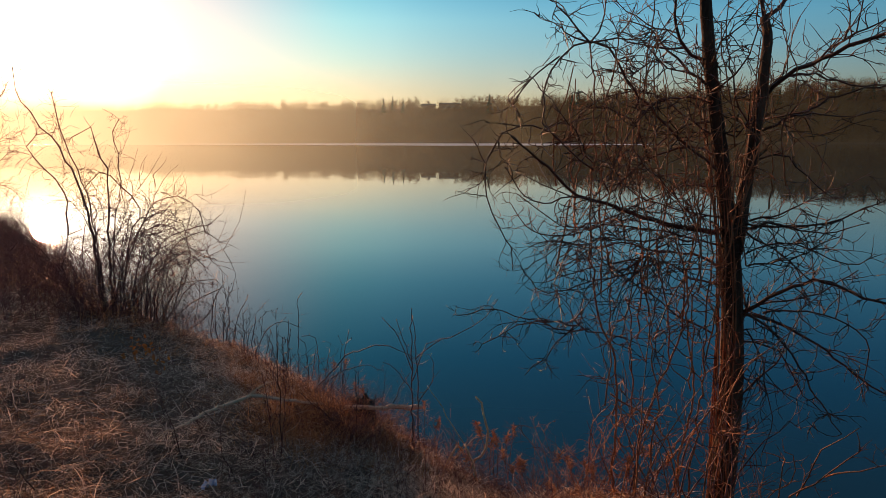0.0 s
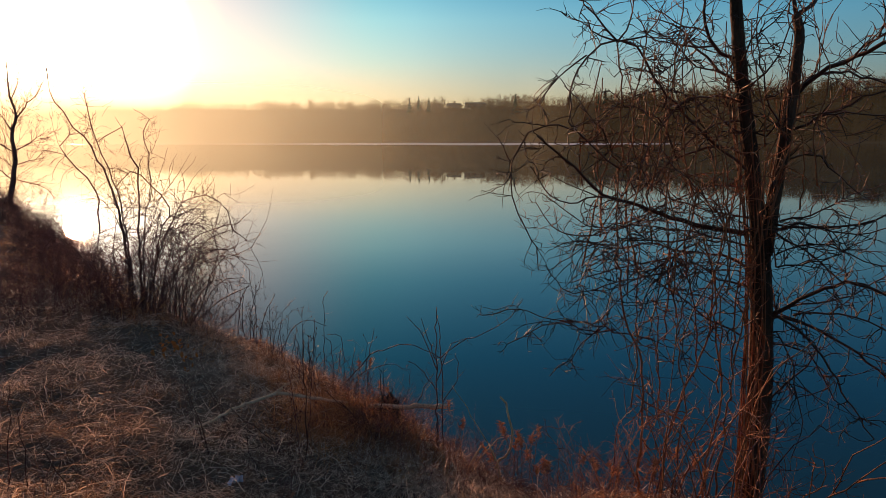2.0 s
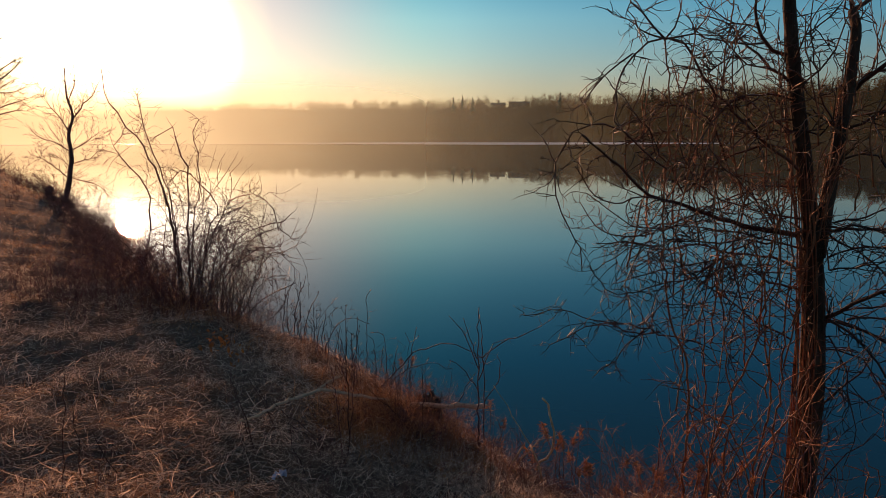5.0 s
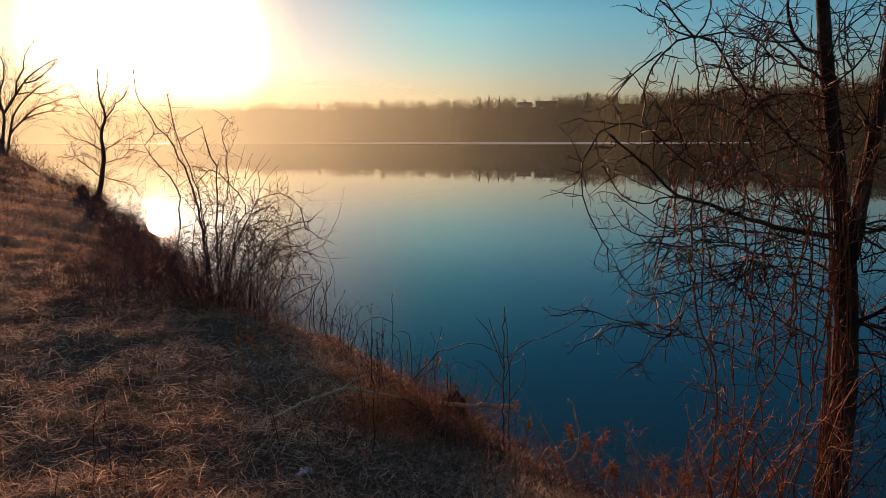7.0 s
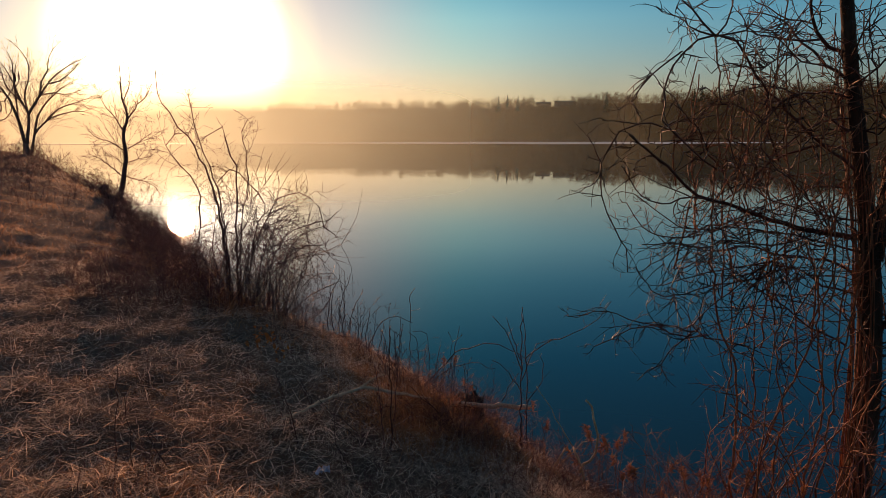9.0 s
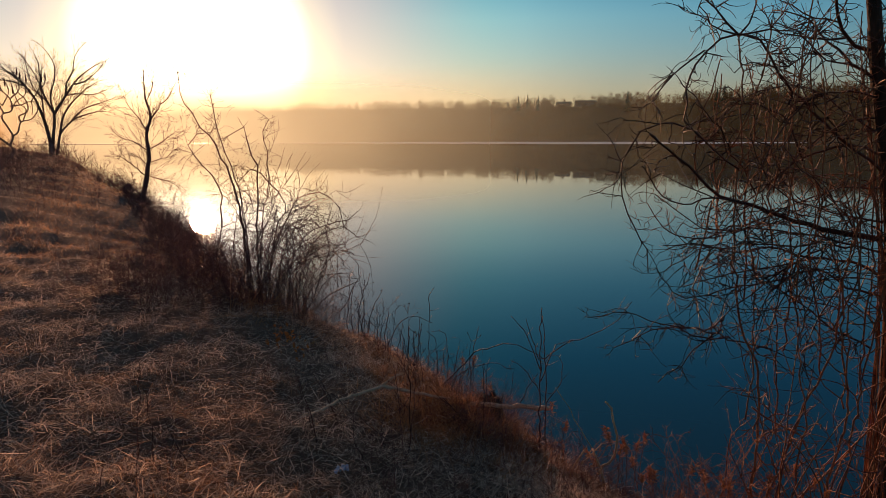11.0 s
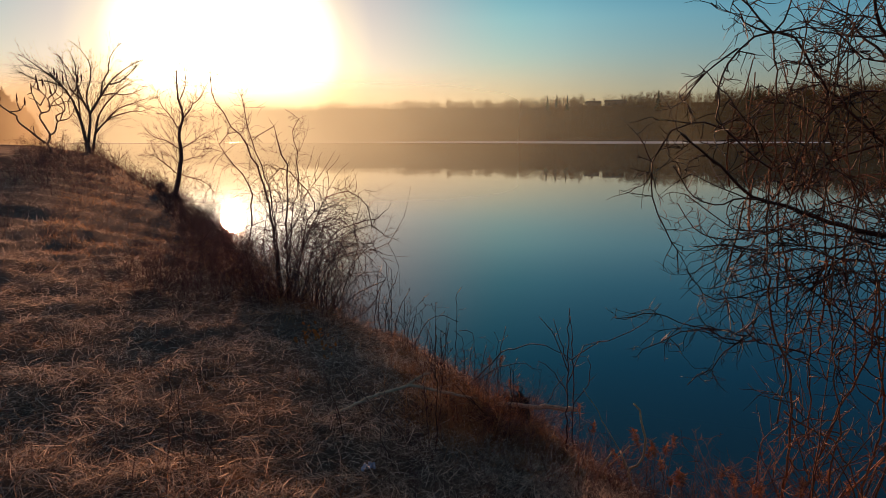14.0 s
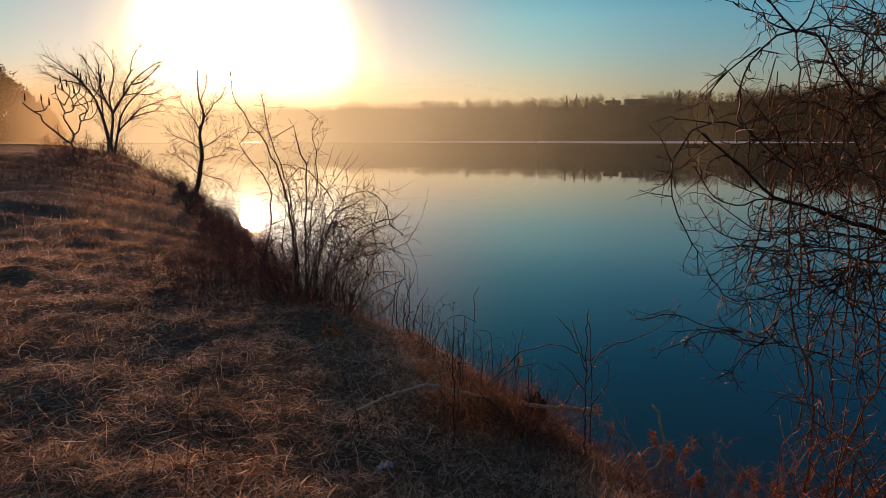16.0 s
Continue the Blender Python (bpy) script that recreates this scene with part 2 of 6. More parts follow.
def part(name, shape, mat, parent, label="", smooth=True):
    """One mesh under a thing; the shape is given in world metres."""
    ob = new(name, shape.mesh(name, mat, smooth) if isinstance(shape, Shape) else shape)
    ob.parent = parent
    top = parent
    shift = Vector()
    while top is not None:
        shift += top.location
        top = top.parent
    ob.location = -shift
    return tagged(ob, label) if label else ob


def rounded(pts, step):
    """Points along a smooth curve through pts."""
    pts = [Vector(p) for p in pts]
    ext = [pts[0] * 2 - pts[1], *pts, pts[-1] * 2 - pts[-2]]
    out = []
    for i in range(1, len(ext) - 2):
        a, b, c, d = ext[i - 1:i + 3]
        n = max(1, int((c - b).length / step))
        for j in range(n):
            t = j / n
            out.append(0.5 * (2 * b + (c - a) * t + (2 * a - 5 * b + 4 * c - d) * t * t + (3 * b - a - 3 * c + d) * t ** 3))
    return out + [pts[-1]]


def stray(rng, amount):
    return Vector((rng.gauss(0, amount), rng.gauss(0, amount), rng.gauss(0, amount)))


def twig(shape, rng, p, way, length, r, level, kids=3, wob=0.25, rise=0.1, k=3, bow=0.14, fan_out=0.8):
    """A crooked twig with side twigs, level by level."""
    n = 4 if level == 0 else 8
    pts, d = [Vector(p)], Vector(way).normalized()
    curl = stray(rng, bow)
    for i in range(n):
        d = (d + stray(rng, wob * (1.0 if i % 2 else 0.4)) + curl + Vector((0, 0, rise))).normalized()
        pts.append(pts[-1] + d * length / n)
    shape.tube(pts, [r * (1 - 0.6 * i / n) for i in range(n + 1)], k)
    if level > 0:
        for _ in range(kids):
            i = rng.randint(1, n)
            along = (pts[i] - pts[i - 1]).normalized()
            off = (stray(rng, 1) - along * 0.0).normalized()
            twig(shape, rng, pts[i], along * (1.5 - fan_out) + off * fan_out, length * rng.uniform(0.2, 0.75), max(r * 0.75, 0.0012), level - 1, kids, wob, rise, 3, bow, fan_out)


LIMB_STYLE = {}
limb_rng = random.Random(11)


def limb(owner, name, pts, r0, r1, twigs):
    """One limb of a tree along a smooth line, with its twigs. LIMB_STYLE holds step, twigs a metre, twig length, twig radius, levels, rise and bark."""
    style = LIMB_STYLE[owner.name.split(".")[0]]
    step, per, tl, tr, levels, rise, mats = style
    far_off = owner.name in ("shore_tree", "lakeside_tree", "sumac_tree")
    rng = limb_rng
    line = rounded(pts, step)
    n = len(line)
    for i in range(1, n - 1):
        line[i] = line[i] + stray(rng, step * (0.03 if r0 > 0.025 else 0.10))
    s = Shape()
    k = 10 if r0 > 0.03 else 6 if r0 > 0.009 else 5
    radii = [r0 + (r1 - r0) * i / (n - 1) for i in range(n)]
    if r0 > 0.03:
        radii = [r * rng.uniform(0.975, 1.03) for r in radii]
    s.tube(line, radii, k)
    length = sum((line[i + 1] - line[i]).length for i in range(n - 1))
    for _ in range(int(twigs * per * length)):
        i = rng.randint(1 if far_off or name not in ("trunk", "stem") else n // 3, n - 1)
        along = (line[i] - line[i - 1]).normalized()
        off = stray(rng, 1).normalized()
        far = 1.5 if rng.random() < 0.2 else 1.0
        if far_off:
            fan = levels > 1
            twig(s, rng, line[i], along * (1.0 if fan else 0.6) + off * (0.95 if owner.name == "shore_tree" else 0.55 if fan else 0.85) + Vector((0, 0, 0.0 if fan else 0.25)), tl * rng.uniform(0.35, 1.2) * (1.1 - 0.8 * i / n), min(tr, radii[i] * 0.9), levels, 3, 0.06, rise, 3, 0.045 if fan else 0.09, 0.5 if fan else 0.65)
        else:
            wob = 0.11 if owner.name == "shore_bush" else 0.21
            twig(s, rng, line[i], along * 0.5 + off, tl * far * rng.uniform(0.3, 1.2) * (1.15 - 0.8 * i / n), min(tr, radii[i] * 0.9), levels, 3, wob, rise, 3, 0.15)
    mat = mats.get(name, mats["limb"])
    return part(name, s, mat, owner)


# ---- the lie of the land ----
# the top of the near bank: degrees to the left of +y, and metres from the eye
CREST = [(-60, 3.9), (-40, 4.1), (-28, 4.3), (-17, 4.4), (-10.6, 4.28), (-5.5, 4.18), (-2, 4.42), (1, 4.72), (6.7, 5.54), (10.3, 6.12), (13, 6.75), (16, 7.7),
         (20, 8.7), (24, 10.0), (27, 11.6), (29.5, 14), (31.5, 19), (33, 25), (34.5, 28.5), (36.5, 36), (38.2, 43), (40, 56), (41.5, 82),
         (42.6, 140), (43.5, 320), (44, 760)]
LAND = np.array([(-900, -400), (900, -400), (300, -70), (40, -14), (9, -3)] + [(-r * math.sin(radians(a)), r * math.cos(radians(a))) for a, r in CREST] + [(-2500, 1400), (-2500, -400)], dtype=float)
FAR_AZ = [-80, -28, -15, -4, 6, 16, 25, 36, 43, 80]
FAR_SHORE = [340, 380, 390, 410, 470, 520, 555, 590, 640, 700]
FAR_TOP = [22, 25.0, 23.6, 20.4, 21.6, 22.8, 22.6, 17, 13, 11]


def inland(x, y):
    """Metres from the bank's top, positive on land."""
    best = np.full(x.shape, 1e9)
    inside = np.zeros(x.shape, dtype=bool)
    for (ax, ay), (bx, by) in zip(LAND, np.roll(LAND, -1, axis=0)):
        dx, dy = bx - ax, by - ay
        t = np.clip(((x - ax) * dx + (y - ay) * dy) / (dx * dx + dy * dy), 0, 1)
        best = np.minimum(best, np.hypot(x - ax - t * dx, y - ay - t * dy))
        cross = ((ay > y) != (by > y)) & (x < dx * (y - ay) / (dy if abs(dy) > 1e-9 else 1e-9) + ax)
        inside ^= cross
    return np.where(inside, best, -best)


def ripple(x, y, size, seed):
    """Cheap smooth bumps, about -1 to 1."""
    r = np.random.RandomState(seed)
    out = np.zeros(x.shape)
    for _ in range(7):
        a, f, p = r.uniform(0, 6.28), r.uniform(0.6, 1.6) / size, r.uniform(0, 6.28)
        out += np.sin((x * np.cos(a) + y * np.sin(a)) * f * 6.28 + p)
    return out / 3.5


def ease(v, a, b):
    t = np.clip((v - a) / (b - a), 0, 1)
    return t * t * (3 - 2 * t)


def hummock(x, y):
    """Tussocks of matted grass, about -1 to 1."""
    return np.clip(0.6 * ripple(x, y, 1.5, 33) + 0.5 * ripple(x, y, 0.7, 34) + 0.25 * ripple(x, y, 0.4, 35), -1, 1.2)


def height(x, y):
    x, y = np.asarray(x, dtype=float), np.asarray(y, dtype=float)
    s = inland(x, y)
    crest = 0.95 + 0.25 * ease(-x, 11, 14) + 1.0 * ease(-x, 15, 27)
    plateau = 1.62 + 0.95 * ease(-x, 3, 26)
    land = plateau - (plateau - crest) * np.exp(-np.maximum(s, 0) / 1.8)
    away = np.hypot(x, y)
    bumps = (0.042 + 0.036 * ease(-x, 1.9, 3.4)) * hummock(x, y) * (1 - ease(away, 11, 18)) + 0.022 * ripple(x, y, 0.33, 5) * (1 - ease(away, 6, 10)) + 0.06 * ripple(x, y, 6.0, 8) * ease(away, 6, 14) + 0.075 * ripple(x, y, 2.1, 21) * ease(away, 9, 15) * (1 - ease(away, 34, 50))
    bank = np.maximum(crest + s * 1.05, -1.8)
    near = np.where(s > 0, land + bumps * ease(s, -0.2, 1.0), bank + 0.05 * ripple(x, y, 0.9, 9))
    r, az = np.hypot(x, y), np.degrees(np.arctan2(-x, y))
    d, top = np.interp(az, FAR_AZ, FAR_SHORE), np.interp(az, FAR_AZ, FAR_TOP)
    far = -1.8 + ease(r, d - 25, d) * 2.1 + (top + 1.0 * ripple(x, y, 45, 12) + 1.1 * ripple(x, y, 14, 13)) * ease(r, d + 1, d + 55) * (1 - 0.6 * ease(r, d + 60, d + 130)) * (y > 0)
    return np.maximum(near, np.where(y > 0, far, -1.8))


def high(x, y):
    return float(height(np.array([x]), np.array([y]))[0])


def grid_mesh(name, xs, ys, zs, mat):
    rows, cols = xs.shape
    me = bpy.data.meshes.new(name)
    idx = np.arange(rows * cols).reshape(rows, cols)
    quads = np.stack([idx[:-1, :-1], idx[:-1, 1:], idx[1:, 1:], idx[1:, :-1]], -1).reshape(-1, 4)
    fill(me, np.stack([xs, ys, zs], -1).reshape(-1, 3), quads)
    me.materials.append(mat)
    me.polygons.foreach_set("use_smooth", [True] * len(me.polygons))
    return me


def fill(me, verts, quads):
    """Quads (or, with rows of three, triangles) into an empty mesh."""
    k = quads.shape[1]
    me.vertices.add(len(verts))
    me.vertices.foreach_set("co", np.ascontiguousarray(verts, dtype=np.float32).ravel())
    me.loops.add(quads.size)
    me.loops.foreach_set("vertex_index", np.ascontiguousarray(quads, dtype=np.int32).ravel())
    me.polygons.add(len(quads))
    me.polygons.foreach_set("loop_start", np.arange(0, quads.size, k, dtype=np.int32))
    me.update(calc_edges=True)


angles = np.concatenate([np.linspace(-180, -50, 50, endpoint=False), np.linspace(-50, 60, 276, endpoint=False), np.linspace(60, 180, 50)])
reach = np.concatenate([[0.0], np.geomspace(0.6, 60, 150), np.geomspace(63, 335, 45), np.linspace(340, 800, 70), [900, 1100, 1400, 2500, 4200]])
A, R = np.meshgrid(np.radians(angles), reach)
gx, gy = -R * np.sin(A), R * np.cos(A)
gz = height(gx, gy)
ground = tagged(new("ground", grid_mesh("ground", gx, gy, gz, SOIL)), "brown leaf-littered bank and lake bed under dry grass", "ground", kind="structure")
# fallen leaves cover the far shore
middle = np.zeros(len(ground.data.polygons) * 3)
ground.data.polygons.foreach_get("center", middle)
ground.data.materials.append(LITTER)
ground.data.polygons.foreach_set("material_index", (middle[1::3] > 220).astype(np.int32))

wx, wy = np.meshgrid(np.linspace(-4000, 4000, 9), np.linspace(-4000, 4000, 9))
tagged(new("water", grid_mesh("water", wx, wy, wx * 0.0, WATER)), "still blue lake mirroring the morning sky", "lake", kind="structure")


# a strip of ruffled water along the far shore, its bright sky reflection painted white
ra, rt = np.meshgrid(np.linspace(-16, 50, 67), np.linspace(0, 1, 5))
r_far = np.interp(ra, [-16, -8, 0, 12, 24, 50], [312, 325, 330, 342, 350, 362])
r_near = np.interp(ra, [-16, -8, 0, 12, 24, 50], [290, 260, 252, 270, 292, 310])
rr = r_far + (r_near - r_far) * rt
tagged(new("ruffled_water_strip", grid_mesh("ruffled_water_strip", -rr * np.sin(np.radians(ra)), rr * np.cos(np.radians(ra)), rr * 0 + 0.012, SKY_GLEAM)),
       "bright strip of ruffled water along the far shore, sky reflection painted white", "ice", kind="structure")


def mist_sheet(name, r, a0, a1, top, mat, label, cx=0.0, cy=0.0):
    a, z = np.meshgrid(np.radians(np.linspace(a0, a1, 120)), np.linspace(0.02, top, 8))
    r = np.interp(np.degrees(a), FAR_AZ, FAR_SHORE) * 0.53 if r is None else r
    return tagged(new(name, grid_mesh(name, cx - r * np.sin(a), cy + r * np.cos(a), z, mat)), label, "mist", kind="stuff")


# standing sheets carry the painted haze of the mist, strongest on the sunward side
mist_sheet("mist", None, -48, 60, 31, MIST, "sheet of thin golden morning mist over the far water, haze painted in towards the sun")
mist_sheet("mist", 60, 38.5, 64, 9.5, LAND_MIST, "sheet of golden ground mist before the woods by the road, haze painted in towards the sun")


# ---- far woods ----
def cones(paths, k=3):
    """Many straight tapered sticks at once: rows of start, end and the radius at the start."""
    a, b = paths[:, 0:3], paths[:, 3:6]
    way = b - a
    way /= np.linalg.norm(way, axis=1, keepdims=True) + 1e-9
    side = np.cross(way, np.where(np.abs(way[:, 2:3]) > 0.9, [[1.0, 0, 0]], [[0, 0, 1.0]]))
    side /= np.linalg.norm(side, axis=1, keepdims=True) + 1e-9
    other = np.cross(way, side)
    n = len(paths)
    v = np.zeros((n, k + 1, 3))
    for j in range(k):
        c, s = math.cos(2 * math.pi * j / k), math.sin(2 * math.pi * j / k)
        v[:, j] = a + (side * c + other * s) * paths[:, 6:7]
    v[:, k] = b
    first = (np.arange(n) * (k + 1))[:, None]
    q = np.concatenate([first + np.array([[j, (j + 1) % k, k]]) for j in range(k)])
    return v.reshape(-1, 3), q


def woods(name, count, a0, a1, depth0, depth1, tall, seed, label, shore=None, limbs=12, forks=3, low=0.12):
    r = np.random.RandomState(seed)
    rows = []
    az = r.uniform(a0, a1, count)
    base = np.interp(az, FAR_AZ, FAR_SHORE) if shore is None else np.full(count, shore)
    rad = base + depth0 + (depth1 - depth0) * r.uniform(0, 1, count)
    x, y = -rad * np.sin(np.radians(az)), rad * np.cos(np.radians(az))
    z = height(x, y)
    h = tall * r.uniform(0.55, 1.05, count) * (0.92 + 0.1 * ripple(x, y, 60, seed)) * (np.interp(az, [2, 12, 25, 50], [1, 0.78, 0.72, 0.7]) if low else 1.0)
    by_house = (np.abs(az - 1.15) < 0.65) | (np.abs(az + 0.5) < 0.9)  # low growth before the two houses
    by_house &= (rad - base < 59) & (shore is None)
    h = np.where(by_house, np.clip(3.2 + rad * 0.0398 - z, 2.0, h), h)
    rows.append(np.stack([x, y, z - 0.5, x + r.normal(0, 0.3, count), y, z + h * 0.78, h * 0.011], 1))
    for _ in range(limbs):
        t = r.uniform(low, 0.8, count)
        out, turn = h * r.uniform(0.08, 0.36, count) * np.sqrt(np.clip(1 - ((t - 0.42) / 0.5) ** 2, 0.06, 1)), r.uniform(0, 6.28, count)
        up = h * r.uniform(0.06, 0.24, count)
        sx, sy, sz = x, y, z + h * t
        ex, ey, ez = sx + out * np.cos(turn), sy + out * np.sin(turn), sz + up
        rows.append(np.stack([sx, sy, sz, ex, ey, ez, h * 0.009], 1))
        for _ in range(forks):
            t2 = r.uniform(0.4, 1.0, count)
            mx, my, mz = sx + (ex - sx) * t2, sy + (ey - sy) * t2, sz + (ez - sz) * t2
            rows.append(np.stack([mx, my, mz, mx + r.normal(0, 0.065, count) * h, my + r.normal(0, 0.065, count) * h, mz + h * r.uniform(0.0, 0.12, count), h * 0.0065], 1))
    v, q = cones(np.concatenate(rows))
    me = bpy.data.meshes.new(name)
    fill(me, v, q)
    me.materials.append(FAR_WOOD)
    return tagged(new(name, me), label, "woods", kind="stuff")


woods("far_woods", 1600, -36, 48, 34, 62, 9.0, 21, "bare leafless woods along the far ridge", limbs=10, forks=2, low=0.25)
woods("far_woods", 1000, -36, 48, 14, 50, 10.5, 23, "bare leafless woods on the far slope", limbs=9, forks=2, low=0.2)
woods("far_woods", 800, -36, 48, 1, 22, 10.5, 25, "bare leafless woods on the far shore of the lake", limbs=8, forks=2, low=0.1)
woods("far_brush", 3600, -36, 48, 2, 62, 4.6, 24, "leafless undergrowth on the far slope", limbs=5, forks=1, low=0.0)


def crowns(name, count, per, a0, a1, depth0, depth1, tall, seed, label):
    """The rounded twiggy crowns of bare trees: many thin upright sprays about each crown's middle."""
    r = np.random.RandomState(seed)
    az = r.uniform(a0, a1, count)
    base = np.interp(az, FAR_AZ, FAR_SHORE)
    rad = base + r.uniform(depth0, depth1, count)
    x, y = -rad * np.sin(np.radians(az)), rad * np.cos(np.radians(az))
    z = height(x, y) - 1.0
    h = tall * r.uniform(0.62, 1.1, count) * (0.97 + 0.1 * ripple(x, y, 40, seed)) * np.interp(az, [-28, -15, 2, 12, 25, 50], [1.1, 1, 1, 0.88, 0.68, 0.66])
    by_house = ((np.abs(az - 1.15) < 0.65) | (np.abs(az + 0.5) < 0.9)) & (rad - base < 59)
    h = np.where(by_house, np.clip(3.2 + rad * 0.0406 - z, 2.0, h), h)
    n = count * per
    pick = np.repeat(np.arange(count), per)
    hh, up, turn = h[pick], r.uniform(0, 1, n) ** 0.9, r.uniform(0, 2 * math.pi, n)
    out = 0.32 * np.sqrt(np.clip(1 - up ** 2.6, 0.02, 1) * r.uniform(0, 1, n))
    p = np.stack([x[pick] + np.cos(turn) * out * hh, y[pick] + np.sin(turn) * out * hh, z[pick] + hh * 0.92 * up], 1)
    q = p + np.stack([np.cos(turn) * out + r.normal(0, 0.3, n), np.sin(turn) * out + r.normal(0, 0.3, n), r.uniform(0.4, 1.0, n)], 1) * (hh * 0.1)[:, None]
    v, f = cones(np.concatenate([p, q, (hh * r.uniform(0.7, 1.3, n) * (0.036 - 0.028 * up))[:, None]], 1))
    me = bpy.data.meshes.new(name)
    fill(me, v, f)
    me.materials.append(FAR_WOOD)
    return tagged(new(name, me), label, "woods", kind="stuff")


crowns("far_crowns", 1400, 74, -36, 48, 45, 68, 8.2, 27, "rounded bare crowns along the far ridge")


def thick_woods(name, a0, a1, r0, r1, count, seed, label):
    """Close-grown roadside trees: many small shards of foliage in crowns of uneven height."""
    r = np.random.RandomState(seed)
    trees = 110
    taz, trad = r.uniform(a0, a1, trees), r.uniform(r0, r1, trees)
    tall = np.interp(taz, [41.9, 42.7, 43.4, 44.0, 44.7, 45.5, 48, 60], [2.6, 4.1, 4.9, 6.1, 7.4, 8.4, 9.5, 11.0]) * r.uniform(0.88, 1.06, trees) * trad / 95
    pick = r.randint(0, trees, count)
    u = r.uniform(0.03, 1, count) ** 0.8
    u = np.where(r.uniform(0, 1, count) < 0.2, r.uniform(0, 0.16, count), u)
    wide = tall[pick] * 0.34 * np.sqrt(np.clip(1.0 - np.abs(1.7 * u - 0.7) ** 2.2, 0, 1)) * np.sqrt(r.uniform(0, 1, count))
    turn = r.uniform(0, 6.28, count)
    x = -trad[pick] * np.sin(np.radians(taz[pick])) + wide * np.cos(turn)
    y = trad[pick] * np.cos(np.radians(taz[pick])) + wide * np.sin(turn)
    z = height(x, y) + tall[pick] * u
    size = r.uniform(0.14, 0.36, count)
    d = r.normal(0, 1, (count, 3)) * size[:, None]
    d[:, 2] = np.abs(d[:, 2])
    v, q = cones(np.concatenate([np.stack([x, y, z], 1), np.stack([x, y, z], 1) + d, (size * 0.4)[:, None]], 1))
    me = bpy.data.meshes.new(name)
    fill(me, v, q)
    me.materials.append(FAR_WOOD)
    return tagged(new(name, me), label, "woods", kind="stuff")


thick_woods("roadside_woods", 41.9, 62, 85, 125, 48000, 22, "hazy close-grown woods beyond the dirt road")


def box(s, c, size, turn=0.0):
    """Adds a box to a shape: centre, size, turn about z in radians."""
    i = len(s.verts)
    for dx in (-0.5, 0.5):
        for dy in (-0.5, 0.5):
            for dz in (-0.5, 0.5):
                px, py = dx * size[0], dy * size[1]
                s.verts.append((c[0] + px * math.cos(turn) - py * math.sin(turn), c[1] + px * math.sin(turn) + py * math.cos(turn), c[2] + dz * size[2]))
    s.faces += [tuple(i + k for k in f) for f in ((0, 1, 3, 2), (4, 6, 7, 5), (0, 4, 5, 1), (2, 3, 7, 6), (0, 2, 6, 4), (1, 5, 7, 3))]


def far_house(az, r, eaves, wide, deep, roof_h, label, chimney):
    """A house on the far hillside, from the ground up to its eaves."""
    a = radians(az)
    x, y = -r * math.sin(a), r * math.cos(a)
    base = high(x, y) - 0.3
    wall_h = eaves - base
    h = thing("house", (x, y, base), label, "house", "houses on the far shore")
    s = Shape()
    box(s, (x, y, base + wall_h / 2), (wide, deep, wall_h), a)
    part("wall", s, HOUSE_WALL, h, smooth=False)
    s = Shape()
    i = len(s.verts)
    for px, py, pz in ((-0.54, -0.6, 0), (0.54, -0.6, 0), (0.54, 0.6, 0), (-0.54, 0.6, 0), (-0.5, 0, 1), (0.5, 0, 1)):
        px, py = px * wide, py * deep
        s.verts.append((x + px * math.cos(a) - py * math.sin(a), y + px * math.sin(a) + py * math.cos(a), base + wall_h + 0.05 + pz * roof_h))
    s.faces += [(0, 1, 5, 4), (2, 3, 4, 5), (1, 2, 5), (3, 0, 4), (3, 2, 1, 0)]
    roof = part("roof", s, HOUSE_ROOF, h, smooth=False)
    if chimney:
        s = Shape()
        box(s, (x + wide * 0.05, y, base + wall_h + roof_h + 0.4), (1.0, 1.0, 2.2), a)
        part("chimney", s, HOUSE_WALL, roof, smooth=False)
    for k in (-0.3, 0.0, 0.3):
        s = Shape()
        box(s, (x + k * wide * math.cos(a) + math.sin(a) * deep * 0.5, y + k * wide * math.sin(a) - math.cos(a) * deep * 0.5, base + wall_h - 1.5), (1.4, 0.1, 1.5), a)
        part("window", s, HOUSE_ROOF, h, smooth=False)
    return h


far_house(1.15, 499, 23.3, 9.8, 8, 1.6, "brown house with a chimney among the far woods", True)
far_house(-0.5, 490, 23.9, 13.5, 8, 1.2, "long brown house among the far woods", False)


def conifer(az, r, tall, seed):
    rng = random.Random(seed)
    x, y = -r * math.sin(radians(az)), r * math.cos(radians(az))
    z = high(x, y) - 0.4
    c = thing("conifer_tree", (x, y, z), "dark green conifer standing out of the far woods", "tree", "conifers on the far shore")
    s = Shape()
    s.tube([(x, y, z), (x, y, z + tall)], [tall * 0.02, 0.03], 6)
    part("trunk", s, FAR_WOOD, c)
    s = Shape()
    for i in range(90):
        t = i / 90
        a = rng.uniform(0, 6.28)
        out = tall * 0.26 * (1.02 - t) * rng.uniform(0.6, 1.15)
        p = Vector((x, y, z + tall * (0.12 + 0.86 * t)))
        q = p + Vector((out * math.cos(a), out * math.sin(a), -out * 0.35))
        s.tube([p, (p + q) / 2 + Vector((0, 0, 0.1)), q], [tall * 0.03, tall * 0.028, 0.03], 4)
    part("crown", s, FAR_GREEN, c)


